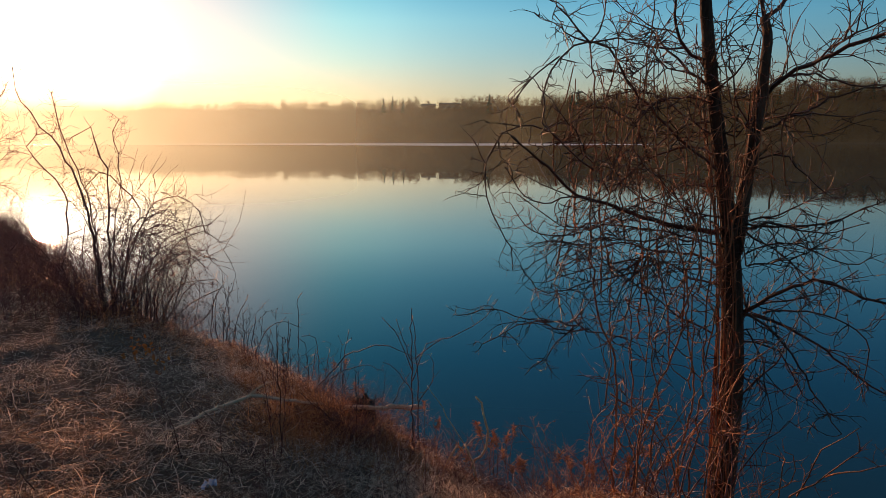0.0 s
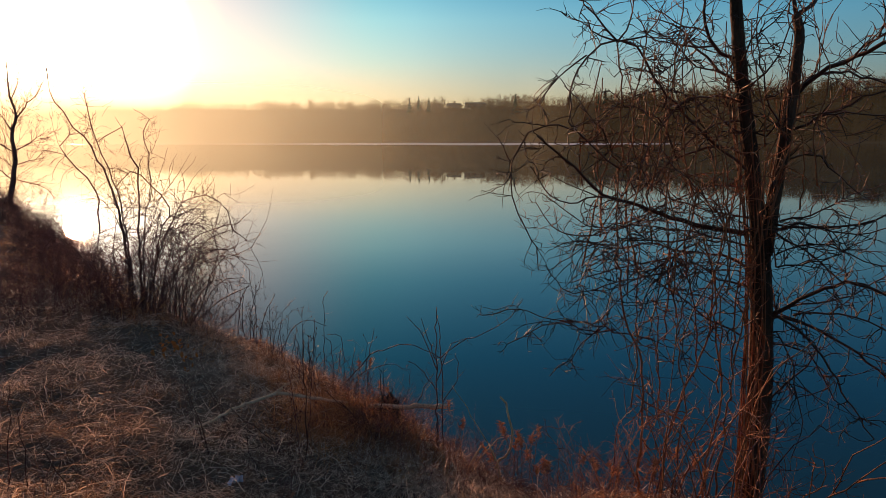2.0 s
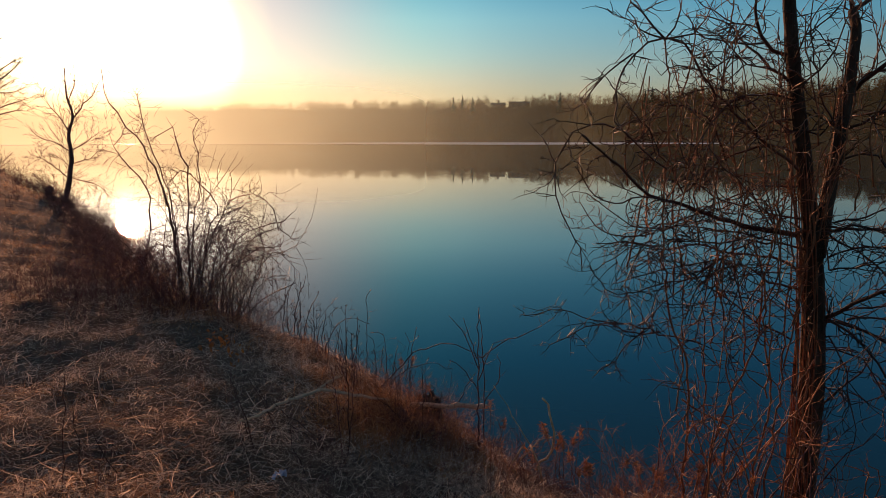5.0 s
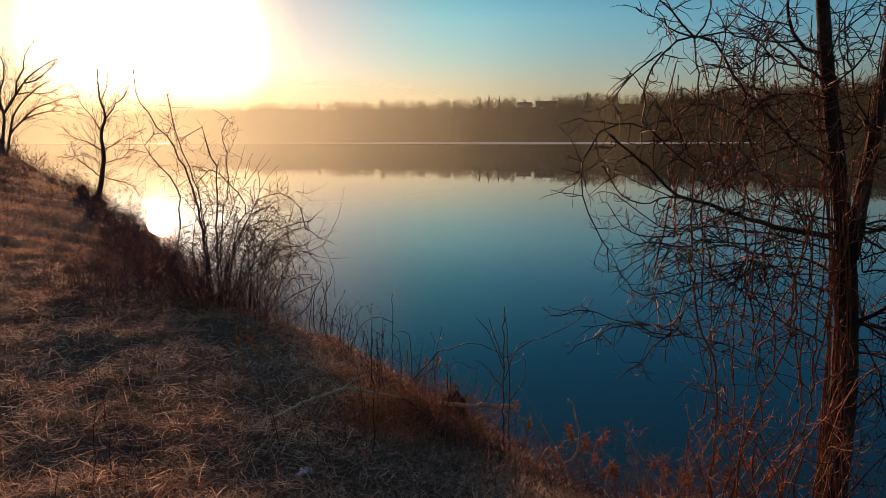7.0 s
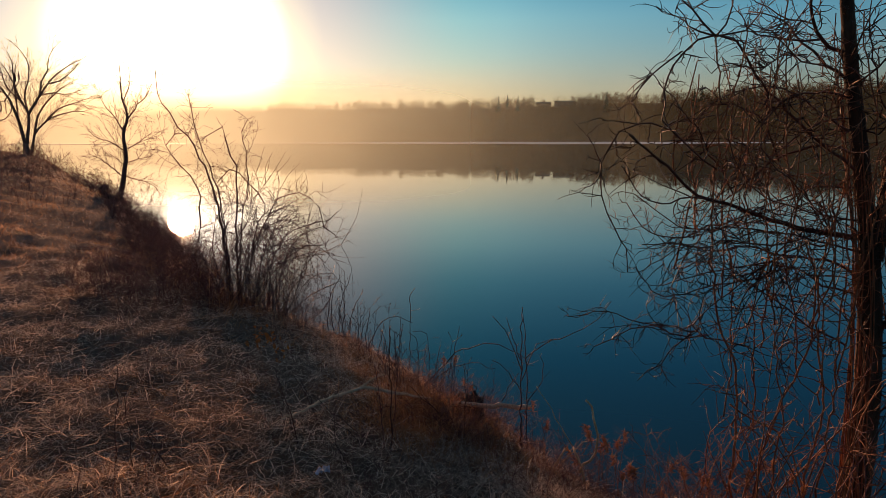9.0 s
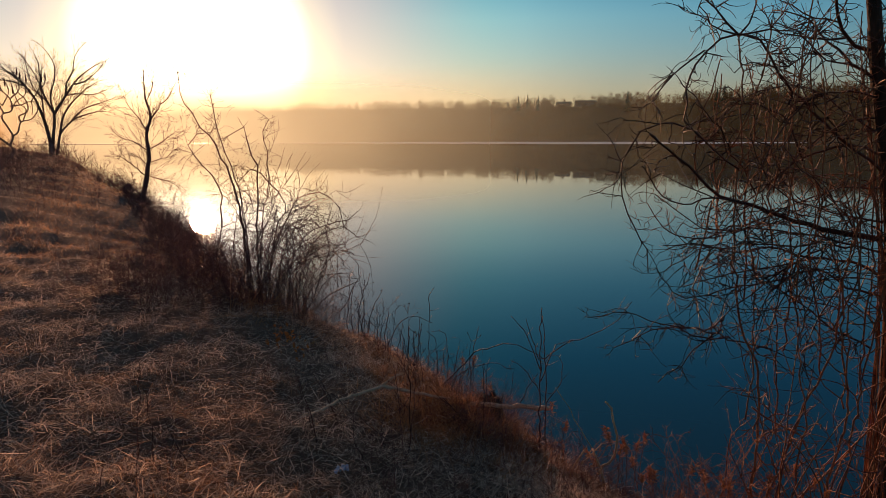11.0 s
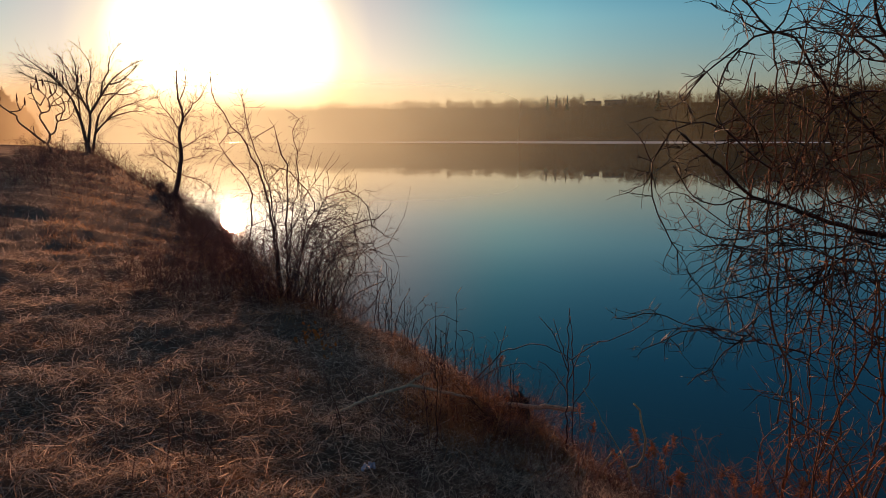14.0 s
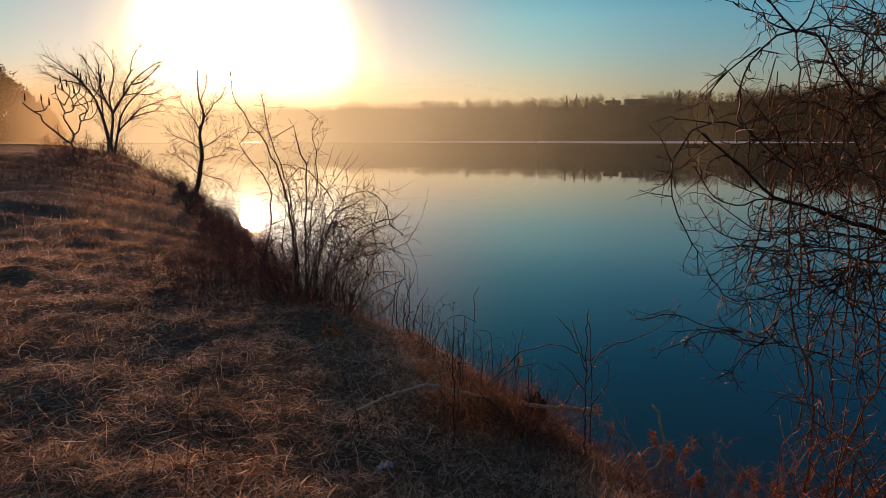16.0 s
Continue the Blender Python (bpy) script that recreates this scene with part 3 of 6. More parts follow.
for i, (az, back, tall) in enumerate(((4.6, 40, 10.5), (3.9, 46, 9.5), (3.1, 42, 10), (-3.6, 40, 12), (-9.9, 38, 10), (-10.4, 44, 9), (-24.5, 40, 8), (-25.6, 42, 8.5), (-26.6, 38, 8), (-29.0, 40, 9), (-30.2, 42, 8.5))):
    conifer(az, float(np.interp(az, FAR_AZ, FAR_SHORE)) + back, tall + 1.0, 60 + i)

# the dirt road on the dyke
road_t = np.linspace(0, 1, 40)
road_az, road_r = np.radians(47.6 - 4.2 * road_t ** 0.7), 24 * (105 / 24) ** road_t
cx, cy = -road_r * np.sin(road_az), road_r * np.cos(road_az)
tx, ty = np.gradient(cx), np.gradient(cy)
tl = np.hypot(tx, ty)
across = np.linspace(-2.1, 2.3, 9)[:, None]
rx_, ry_ = cx[None] - ty[None] / tl * across, cy[None] + tx[None] / tl * across
tagged(new("road", grid_mesh("road", rx_, ry_, height(rx_, ry_) + 0.06 - 0.13 * np.maximum(np.abs(across) / 2.2, np.clip(1 - road_t / 0.03, 0, 1)) ** 4, ROAD)), "red-brown dirt road along the bank", "road", kind="structure")


# ---- trees and bushes, limb by limb ----
LIMB_STYLE["bare_tree"] = (0.06, 18, 0.32, 0.0043, 1, -0.01, {"trunk": BARK, "stem": BARK, "limb": TWIG, "vine": VINE})
near_tree = thing("bare_tree", (1.72, 4.27, 0.6), "leafless twin-stemmed tree wrapped in vines on the bank", "tree")
LIMB_STYLE["bank_shrub"] = (0.06, 10, 0.2, 0.0025, 1, 0.1, {"limb": VINE})
bank_shrub = thing("bank_shrub", (1.75, 3.7, 0.8), "low orange-brown leafless shrub on the bank", "shrub")
limb(near_tree, "trunk", [(1.72, 4.27, 0.57), (1.74, 4.26, 0.96), (1.76, 4.25, 1.56), (1.75, 4.25, 1.99), (1.73, 4.26, 2.33), (1.71, 4.27, 2.57)], 0.0871, 0.0581, 0.2)
limb(near_tree, "stem", [(1.71, 4.27, 2.57), (1.68, 4.27, 2.78), (1.64, 4.27, 3.01), (1.58, 4.27, 3.33), (1.53, 4.28, 3.65), (1.49, 4.28, 3.96), (1.46, 4.27, 4.33), (1.42, 4.27, 4.74)], 0.0479, 0.0255, 1.1)
limb(near_tree, "stem", [(1.74, 4.26, 2.51), (1.76, 4.27, 2.67), (1.79, 4.28, 2.94), (1.82, 4.29, 3.17), (1.85, 4.30, 3.40), (1.87, 4.32, 3.59), (1.88, 4.34, 3.79), (1.87, 4.37, 3.88)], 0.0426, 0.0262, 1.1)
limb(near_tree, "limb", [(1.87, 4.37, 3.88), (1.85, 4.39, 3.97), (1.81, 4.43, 4.18), (1.79, 4.45, 4.50)], 0.0123, 0.0049, 1.0)
limb(near_tree, "limb", [(1.87, 4.37, 3.88), (1.99, 4.44, 3.95), (2.08, 4.53, 4.06), (2.23, 4.59, 4.28)], 0.0152, 0.0051, 1.0)
limb(near_tree, "limb", [(1.89, 4.30, 3.45), (1.93, 4.19, 3.53), (2.00, 4.07, 3.59), (2.02, 3.97, 3.61), (2.08, 3.84, 3.65), (2.18, 3.69, 3.70), (2.27, 3.53, 3.77)], 0.0137, 0.0080, 1.0)
limb(near_tree, "limb", [(1.99, 3.92, 3.61), (2.05, 3.84, 3.68), (2.05, 3.78, 3.75), (2.02, 3.74, 3.81), (1.98, 3.71, 3.89)], 0.0066, 0.0022, 1.0)
limb(near_tree, "limb", [(2.05, 3.84, 3.68), (2.19, 3.85, 3.75), (2.31, 3.86, 3.82)], 0.0065, 0.0026, 1.0)
limb(near_tree, "limb", [(1.88, 4.31, 3.46), (1.97, 4.34, 3.53), (2.08, 4.36, 3.56), (2.20, 4.38, 3.56), (2.33, 4.39, 3.52), (2.49, 4.38, 3.50), (2.69, 4.33, 3.50)], 0.0088, 0.0030, 1.0)
limb(near_tree, "limb", [(1.88, 4.31, 3.24), (1.99, 4.30, 3.30), (2.12, 4.28, 3.35), (2.23, 4.28, 3.41), (2.36, 4.25, 3.45), (2.54, 4.19, 3.49)], 0.0086, 0.0037, 1.0)
limb(near_tree, "limb", [(1.88, 4.31, 3.30), (1.96, 4.16, 3.32), (2.07, 4.00, 3.32), (2.14, 3.84, 3.30), (2.20, 3.70, 3.33)], 0.0065, 0.0023, 1.0)
limb(near_tree, "limb", [(1.83, 4.22, 3.07), (1.92, 4.24, 3.10), (2.02, 4.27, 3.07), (2.14, 4.27, 2.97), (2.26, 4.28, 2.86), (2.34, 4.31, 2.83)], 0.0064, 0.0028, 1.0)
limb(near_tree, "limb", [(1.49, 4.25, 3.63), (1.37, 4.22, 3.69), (1.30, 4.18, 3.80), (1.27, 4.13, 3.86), (1.26, 4.07, 3.98), (1.27, 4.00, 4.14)], 0.0112, 0.0056, 1.0)
limb(near_tree, "limb", [(1.51, 4.24, 3.49), (1.44, 4.33, 3.57), (1.38, 4.42, 3.65), (1.32, 4.51, 3.76), (1.27, 4.60, 3.85), (1.18, 4.69, 3.91), (1.12, 4.77, 3.93)], 0.0097, 0.0036, 1.0)
limb(near_tree, "limb", [(1.35, 4.19, 3.69), (1.27, 4.19, 3.68), (1.19, 4.18, 3.69), (1.08, 4.19, 3.70), (0.98, 4.19, 3.77)], 0.0067, 0.0022, 1.0)
limb(near_tree, "limb", [(1.58, 4.21, 3.01), (1.36, 4.25, 3.20), (1.18, 4.27, 3.38), (1.05, 4.27, 3.53), (0.99, 4.25, 3.63), (0.94, 4.23, 3.69), (0.83, 4.22, 3.72), (0.72, 4.21, 3.70), (0.65, 4.18, 3.64), (0.61, 4.16, 3.56), (0.56, 4.13, 3.44), (0.57, 4.09, 3.28), (0.63, 4.05, 3.19)], 0.0088, 0.0044, 1.0)
limb(near_tree, "limb", [(0.65, 4.15, 3.64), (0.53, 4.12, 3.55), (0.44, 4.08, 3.47), (0.38, 4.03, 3.37), (0.33, 3.99, 3.34)], 0.0053, 0.0024, 1.0)
limb(near_tree, "limb", [(0.81, 4.12, 3.71), (0.75, 4.16, 3.78), (0.70, 4.19, 3.86), (0.64, 4.23, 3.92), (0.61, 4.26, 4.05)], 0.0066, 0.0026, 1.0)
limb(near_tree, "limb", [(0.81, 4.12, 3.71), (0.71, 4.07, 3.73), (0.62, 4.02, 3.80), (0.58, 3.96, 3.84)], 0.0058, 0.0024, 1.0)
limb(near_tree, "limb", [(0.82, 4.12, 3.72), (0.89, 4.21, 3.83), (0.94, 4.30, 4.00)], 0.0055, 0.0025, 1.0)
limb(near_tree, "limb", [(0.81, 4.12, 3.71), (0.92, 3.99, 3.72), (0.97, 3.88, 3.78), (0.97, 3.78, 3.86)], 0.0058, 0.0021, 1.0)
limb(near_tree, "limb", [(0.87, 4.21, 3.01), (0.73, 4.21, 3.12), (0.57, 4.20, 3.24), (0.44, 4.19, 3.26), (0.34, 4.17, 3.22), (0.28, 4.14, 3.11), (0.23, 4.11, 3.00), (0.25, 4.08, 2.86), (0.31, 4.05, 2.70), (0.38, 4.01, 2.58), (0.39, 3.98, 2.46)], 0.0058, 0.0029, 1.0)
limb(near_tree, "limb", [(1.72, 4.27, 2.62), (1.53, 4.27, 2.65), (1.33, 4.27, 2.68), (1.12, 4.27, 2.75), (0.95, 4.25, 2.81), (0.78, 4.22, 2.86), (0.65, 4.17, 2.97), (0.53, 4.13, 3.08), (0.38, 4.08, 3.20)], 0.0179, 0.0049, 1.0)
limb(near_tree, "limb", [(0.91, 4.20, 2.82), (0.73, 4.14, 2.85), (0.56, 4.06, 2.83), (0.41, 3.98, 2.91), (0.33, 3.89, 3.04)], 0.0058, 0.0024, 1.0)
limb(near_tree, "limb", [(1.58, 4.27, 3.09), (1.54, 4.33, 3.13), (1.47, 4.41, 3.14), (1.38, 4.49, 3.11), (1.26, 4.58, 3.05), (1.15, 4.66, 2.92), (1.07, 4.73, 2.82), (1.00, 4.80, 2.75)], 0.0078, 0.0039, 1.0)
limb(near_tree, "limb", [(1.58, 4.27, 3.28), (1.45, 4.24, 3.28), (1.34, 4.20, 3.24), (1.24, 4.16, 3.17), (1.11, 4.12, 3.05), (0.99, 4.08, 2.89)], 0.0063, 0.0027, 1.0)
limb(near_tree, "limb", [(1.68, 4.28, 2.40), (1.58, 4.39, 2.47), (1.44, 4.51, 2.48), (1.30, 4.62, 2.48), (1.18, 4.72, 2.50), (1.01, 4.83, 2.45), (0.84, 4.93, 2.32)], 0.0086, 0.0035, 1.0)
limb(near_tree, "limb", [(1.69, 4.28, 2.31), (1.49, 4.25, 2.37), (1.30, 4.20, 2.47), (1.18, 4.13, 2.46), (1.04, 4.07, 2.37), (0.96, 3.99, 2.20)], 0.0072, 0.0029, 1.0)
limb(near_tree, "limb", [(1.69, 4.28, 2.54), (1.51, 4.29, 2.59), (1.27, 4.30, 2.65), (1.03, 4.31, 2.67), (0.83, 4.29, 2.65), (0.69, 4.26, 2.68), (0.55, 4.22, 2.78), (0.43, 4.18, 2.87)], 0.0068, 0.0027, 1.0)
limb(near_tree, "limb", [(1.37, 4.18, 2.65), (1.17, 4.18, 2.60), (0.97, 4.17, 2.62), (0.83, 4.14, 2.59), (0.67, 4.11, 2.60), (0.47, 4.07, 2.60)], 0.0060, 0.0025, 1.0)
limb(near_tree, "limb", [(1.77, 4.30, 2.13), (1.82, 4.23, 2.17), (1.90, 4.13, 2.27), (1.98, 4.04, 2.35), (2.06, 3.95, 2.40), (2.13, 3.85, 2.40), (2.22, 3.74, 2.36), (2.35, 3.60, 2.34)], 0.0127, 0.0058, 1.0)
limb(near_tree, "limb", [(1.77, 4.30, 2.12), (1.88, 4.35, 2.13), (2.04, 4.38, 2.20), (2.25, 4.37, 2.22), (2.40, 4.40, 2.28), (2.57, 4.41, 2.38)], 0.0075, 0.0038, 1.0)
limb(near_tree, "limb", [(1.78, 4.30, 2.11), (1.86, 4.32, 2.13), (2.05, 4.30, 2.07), (2.22, 4.28, 1.98), (2.39, 4.26, 1.86), (2.56, 4.23, 1.73), (2.75, 4.18, 1.62)], 0.0104, 0.0045, 1.0)
limb(near_tree, "limb", [(1.78, 4.30, 2.10), (1.80, 4.19, 2.15), (1.92, 4.03, 2.07), (1.99, 3.90, 1.93), (2.03, 3.77, 1.81), (2.04, 3.66, 1.74), (2.06, 3.55, 1.68)], 0.0090, 0.0029, 1.0)
limb(near_tree, "limb", [(1.78, 4.29, 1.95), (1.85, 4.30, 1.97), (1.97, 4.28, 1.94), (2.09, 4.26, 1.84), (2.19, 4.24, 1.64), (2.31, 4.21, 1.54)], 0.0068, 0.0024, 1.0)
limb(near_tree, "limb", [(1.82, 4.28, 1.60), (1.95, 4.29, 1.73), (2.06, 4.31, 1.83), (2.15, 4.34, 2.00), (2.24, 4.36, 2.21)], 0.0069, 0.0025, 1.0)
limb(near_tree, "limb", [(1.78, 4.30, 2.01), (1.82, 4.23, 2.05), (1.89, 4.14, 1.88), (1.91, 4.08, 1.70), (1.92, 4.01, 1.51), (1.86, 3.99, 1.38)], 0.0058, 0.0021, 1.0)
limb(near_tree, "limb", [(1.92, 4.24, 2.15), (2.15, 4.15, 2.19), (2.29, 4.11, 2.16), (2.40, 4.07, 2.09), (2.47, 4.06, 1.98), (2.48, 4.08, 1.82), (2.45, 4.13, 1.71)], 0.0066, 0.0025, 1.0)
limb(near_tree, "limb", [(1.76, 4.25, 2.67), (1.94, 4.22, 2.68), (2.12, 4.17, 2.69), (2.29, 4.13, 2.73), (2.40, 4.11, 2.80), (2.51, 4.09, 2.85)], 0.0092, 0.0036, 1.0)
limb(near_tree, "limb", [(1.78, 4.24, 2.69), (1.91, 4.08, 2.70), (2.02, 3.91, 2.68), (2.11, 3.75, 2.73), (2.14, 3.61, 2.77)], 0.0063, 0.0023, 1.0)
limb(near_tree, "limb", [(1.79, 4.24, 2.64), (1.90, 4.12, 2.56), (1.98, 4.00, 2.47), (2.03, 3.90, 2.41)], 0.0069, 0.0028, 1.0)
limb(near_tree, "limb", [(1.80, 4.23, 2.71), (2.07, 4.29, 2.77), (2.27, 4.38, 2.85), (2.43, 4.49, 2.86)], 0.0065, 0.0025, 1.0)
limb(near_tree, "limb", [(1.80, 4.23, 2.44), (1.94, 3.99, 2.52), (1.96, 3.79, 2.61), (1.98, 3.59, 2.70)], 0.0056, 0.0023, 1.0)
limb(near_tree, "limb", [(1.79, 4.24, 2.51), (1.92, 4.10, 2.60), (2.02, 3.97, 2.59), (2.16, 3.81, 2.52), (2.25, 3.67, 2.60)], 0.0057, 0.0023, 1.0)
limb(near_tree, "limb", [(1.52, 4.23, 3.59), (1.58, 4.14, 3.76), (1.66, 4.04, 3.85), (1.70, 3.95, 3.96)], 0.0059, 0.0023, 1.0)
limb(near_tree, "limb", [(1.54, 4.23, 3.46), (1.61, 4.10, 3.54), (1.65, 3.97, 3.68), (1.62, 3.88, 3.81), (1.58, 3.78, 3.93)], 0.0058, 0.0022, 1.0)
limb(near_tree, "limb", [(1.81, 4.23, 3.17), (1.69, 4.20, 3.36), (1.60, 4.15, 3.58), (1.55, 4.09, 3.75), (1.52, 4.02, 3.95)], 0.0062, 0.0026, 1.0)
limb(near_tree, "limb", [(1.61, 4.31, 3.24), (1.66, 4.18, 3.20), (1.69, 4.06, 3.28), (1.65, 3.97, 3.44)], 0.0057, 0.0026, 1.0)
limb(near_tree, "limb", [(1.07, 4.42, 2.55), (0.91, 4.34, 2.53), (0.73, 4.26, 2.57), (0.58, 4.17, 2.50), (0.49, 4.07, 2.46)], 0.0051, 0.0025, 1.1)
limb(near_tree, "limb", [(1.20, 4.39, 2.38), (1.05, 4.31, 2.36), (0.86, 4.24, 2.34), (0.67, 4.17, 2.29), (0.54, 4.07, 2.34), (0.43, 3.98, 2.49)], 0.0055, 0.0025, 1.1)
limb(near_tree, "limb", [(1.15, 4.40, 1.95), (0.90, 4.37, 2.01), (0.71, 4.31, 2.08), (0.44, 4.26, 2.12), (0.30, 4.18, 2.19), (0.08, 4.10, 2.17)], 0.0051, 0.0025, 1.1)
limb(near_tree, "limb", [(0.92, 4.46, 2.00), (0.75, 4.35, 2.01), (0.57, 4.24, 2.10), (0.37, 4.12, 2.08), (0.22, 3.99, 2.03)], 0.0045, 0.0025, 1.1)
limb(near_tree, "limb", [(0.88, 4.46, 2.04), (0.77, 4.42, 1.97), (0.68, 4.37, 1.90), (0.62, 4.32, 1.85), (0.50, 4.27, 1.75)], 0.0047, 0.0026, 1.1)
limb(near_tree, "limb", [(1.39, 4.33, 2.51), (1.24, 4.29, 2.50), (1.00, 4.26, 2.44), (0.79, 4.21, 2.41), (0.61, 4.15, 2.36)], 0.0056, 0.0026, 1.1)
limb(near_tree, "limb", [(1.51, 4.29, 2.59), (1.33, 4.26, 2.57), (1.12, 4.22, 2.44), (0.92, 4.18, 2.28), (0.78, 4.12, 2.16), (0.67, 4.05, 2.11)], 0.0061, 0.0025, 1.1)
limb(near_tree, "limb", [(1.63, 4.25, 2.02), (1.42, 4.26, 2.13), (1.24, 4.25, 2.27), (1.03, 4.24, 2.41), (0.85, 4.21, 2.51)], 0.0062, 0.0026, 1.1)
limb(near_tree, "limb", [(0.96, 4.45, 2.76), (0.87, 4.33, 2.67), (0.75, 4.21, 2.55), (0.65, 4.09, 2.37), (0.68, 3.94, 2.21)], 0.0050, 0.0025, 1.1)
limb(near_tree, "limb", [(1.61, 4.26, 2.91), (1.41, 4.25, 2.91), (1.21, 4.24, 2.84), (1.04, 4.21, 2.75), (0.91, 4.17, 2.62), (0.80, 4.12, 2.43)], 0.0059, 0.0023, 1.1)
limb(near_tree, "limb", [(1.63, 4.25, 2.73), (1.38, 4.24, 2.78), (1.14, 4.22, 2.85), (0.99, 4.16, 3.01), (0.90, 4.09, 3.20), (0.92, 4.00, 3.41)], 0.0058, 0.0022, 1.1)
limb(near_tree, "limb", [(1.58, 4.27, 3.20), (1.34, 4.30, 3.37), (1.17, 4.29, 3.46), (0.97, 4.29, 3.43), (0.81, 4.27, 3.33), (0.71, 4.24, 3.17)], 0.0059, 0.0023, 1.1)
limb(near_tree, "limb", [(1.56, 4.28, 3.38), (1.34, 4.21, 3.43), (1.15, 4.12, 3.36), (1.01, 4.01, 3.20), (0.91, 3.90, 3.02)], 0.0060, 0.0025, 1.1)
limb(near_tree, "limb", [(1.09, 4.42, 2.73), (0.88, 4.40, 2.66), (0.67, 4.37, 2.59), (0.50, 4.33, 2.67), (0.40, 4.28, 2.81)], 0.0057, 0.0026, 1.1)
limb(near_tree, "limb", [(1.35, 4.34, 2.66), (1.23, 4.26, 2.54), (1.15, 4.17, 2.35), (1.06, 4.08, 2.17), (1.01, 3.97, 2.07)], 0.0056, 0.0025, 1.1)
limb(near_tree, "limb", [(1.47, 4.31, 2.36), (1.34, 4.23, 2.20), (1.25, 4.13, 2.02), (1.25, 4.01, 1.89)], 0.0051, 0.0026, 1.1)
limb(near_tree, "limb", [(1.02, 4.43, 2.85), (0.93, 4.36, 3.00), (0.82, 4.30, 3.11), (0.73, 4.22, 3.27), (0.62, 4.15, 3.36)], 0.0056, 0.0026, 1.1)
limb(near_tree, "limb", [(1.24, 4.38, 3.05), (1.16, 4.36, 3.24), (1.05, 4.35, 3.34), (0.92, 4.34, 3.37), (0.81, 4.32, 3.46)], 0.0058, 0.0026, 1.1)
limb(near_tree, "limb", [(1.53, 4.28, 2.67), (1.29, 4.17, 2.92), (1.14, 4.02, 3.02), (1.00, 3.87, 3.14)], 0.0055, 0.0025, 1.1)
limb(near_tree, "limb", [(1.34, 4.35, 3.63), (1.19, 4.28, 3.62), (1.04, 4.20, 3.55), (0.89, 4.12, 3.57), (0.78, 4.02, 3.51)], 0.0056, 0.0025, 1.1)
limb(near_tree, "limb", [(1.36, 4.34, 3.79), (1.22, 4.30, 3.81), (1.04, 4.26, 3.90), (0.94, 4.20, 3.98)], 0.0052, 0.0026, 1.1)
limb(near_tree, "limb", [(1.46, 4.31, 3.56), (1.26, 4.18, 3.58), (1.06, 4.05, 3.72), (0.90, 3.90, 3.73)], 0.0050, 0.0025, 1.1)
limb(near_tree, "vine", [(1.04, 4.23, 0.67), (1.05, 4.22, 1.28), (1.06, 4.21, 1.50), (1.05, 4.21, 1.72), (1.02, 4.21, 1.93), (0.93, 4.23, 2.13), (0.89, 4.23, 2.41), (0.86, 4.23, 2.68), (0.87, 4.22, 3.01), (0.87, 4.22, 3.33), (0.85, 4.22, 3.58), (0.83, 4.22, 3.71)], 0.0082, 0.0043, 0.4)
limb(near_tree, "vine", [(1.14, 4.15, 0.72), (1.19, 4.16, 1.31), (1.23, 4.17, 1.52), (1.28, 4.18, 1.69), (1.37, 4.18, 1.90), (1.42, 4.19, 2.07), (1.44, 4.21, 2.34), (1.48, 4.22, 2.61), (1.56, 4.22, 3.01)], 0.0078, 0.0043, 0.4)
limb(near_tree, "vine", [(1.41, 4.17, 0.71), (1.44, 4.16, 1.31), (1.49, 4.14, 1.57), (1.48, 4.14, 1.81), (1.44, 4.16, 2.08), (1.43, 4.16, 2.35), (1.34, 4.19, 2.68)], 0.0083, 0.0043, 0.4)
limb(near_tree, "vine", [(1.45, 4.10, 0.75), (1.51, 4.11, 1.43), (1.54, 4.13, 1.81), (1.55, 4.16, 2.15), (1.58, 4.18, 2.45), (1.55, 4.23, 2.91)], 0.0068, 0.0044, 0.3)
limb(near_tree, "vine", [(1.23, 4.12, 0.74), (1.24, 4.10, 1.33), (1.26, 4.07, 1.70), (1.20, 4.07, 2.04), (1.23, 4.04, 2.31), (1.31, 3.99, 2.61)], 0.0060, 0.0031, 0.3)
limb(near_tree, "vine", [(1.58, 4.11, 0.74), (1.62, 4.10, 1.33), (1.62, 4.11, 1.86), (1.60, 4.12, 2.16), (1.62, 4.13, 2.43), (1.56, 4.16, 2.75), (1.53, 4.18, 3.17)], 0.0063, 0.0038, 0.2)
limb(near_tree, "vine", [(1.73, 4.10, 0.97), (1.68, 4.11, 1.47), (1.67, 4.11, 2.03), (1.61, 4.13, 2.36), (1.63, 4.11, 2.69), (1.64, 4.10, 3.02), (1.70, 4.07, 3.23), (1.72, 4.06, 3.48), (1.74, 4.04, 3.66)], 0.0063, 0.0038, 0.2)
limb(near_tree, "vine", [(1.07, 4.27, 2.88), (1.09, 4.24, 3.07), (1.12, 4.21, 3.27), (1.14, 4.19, 3.49), (1.15, 4.16, 3.76), (1.18, 4.14, 4.00)], 0.0058, 0.0037, 0.3)
limb(near_tree, "vine", [(0.69, 4.35, 2.42), (0.73, 4.30, 2.67), (0.79, 4.25, 3.01), (0.87, 4.19, 3.24), (0.95, 4.13, 3.55), (0.96, 4.09, 3.78)], 0.0058, 0.0036, 0.3)
limb(near_tree, "vine", [(1.02, 4.23, 1.65), (1.07, 4.21, 1.61), (1.15, 4.18, 1.58), (1.27, 4.13, 1.54), (1.32, 4.11, 1.45), (1.37, 4.09, 1.34), (1.41, 4.06, 1.14)], 0.0061, 0.0032, 0.2)
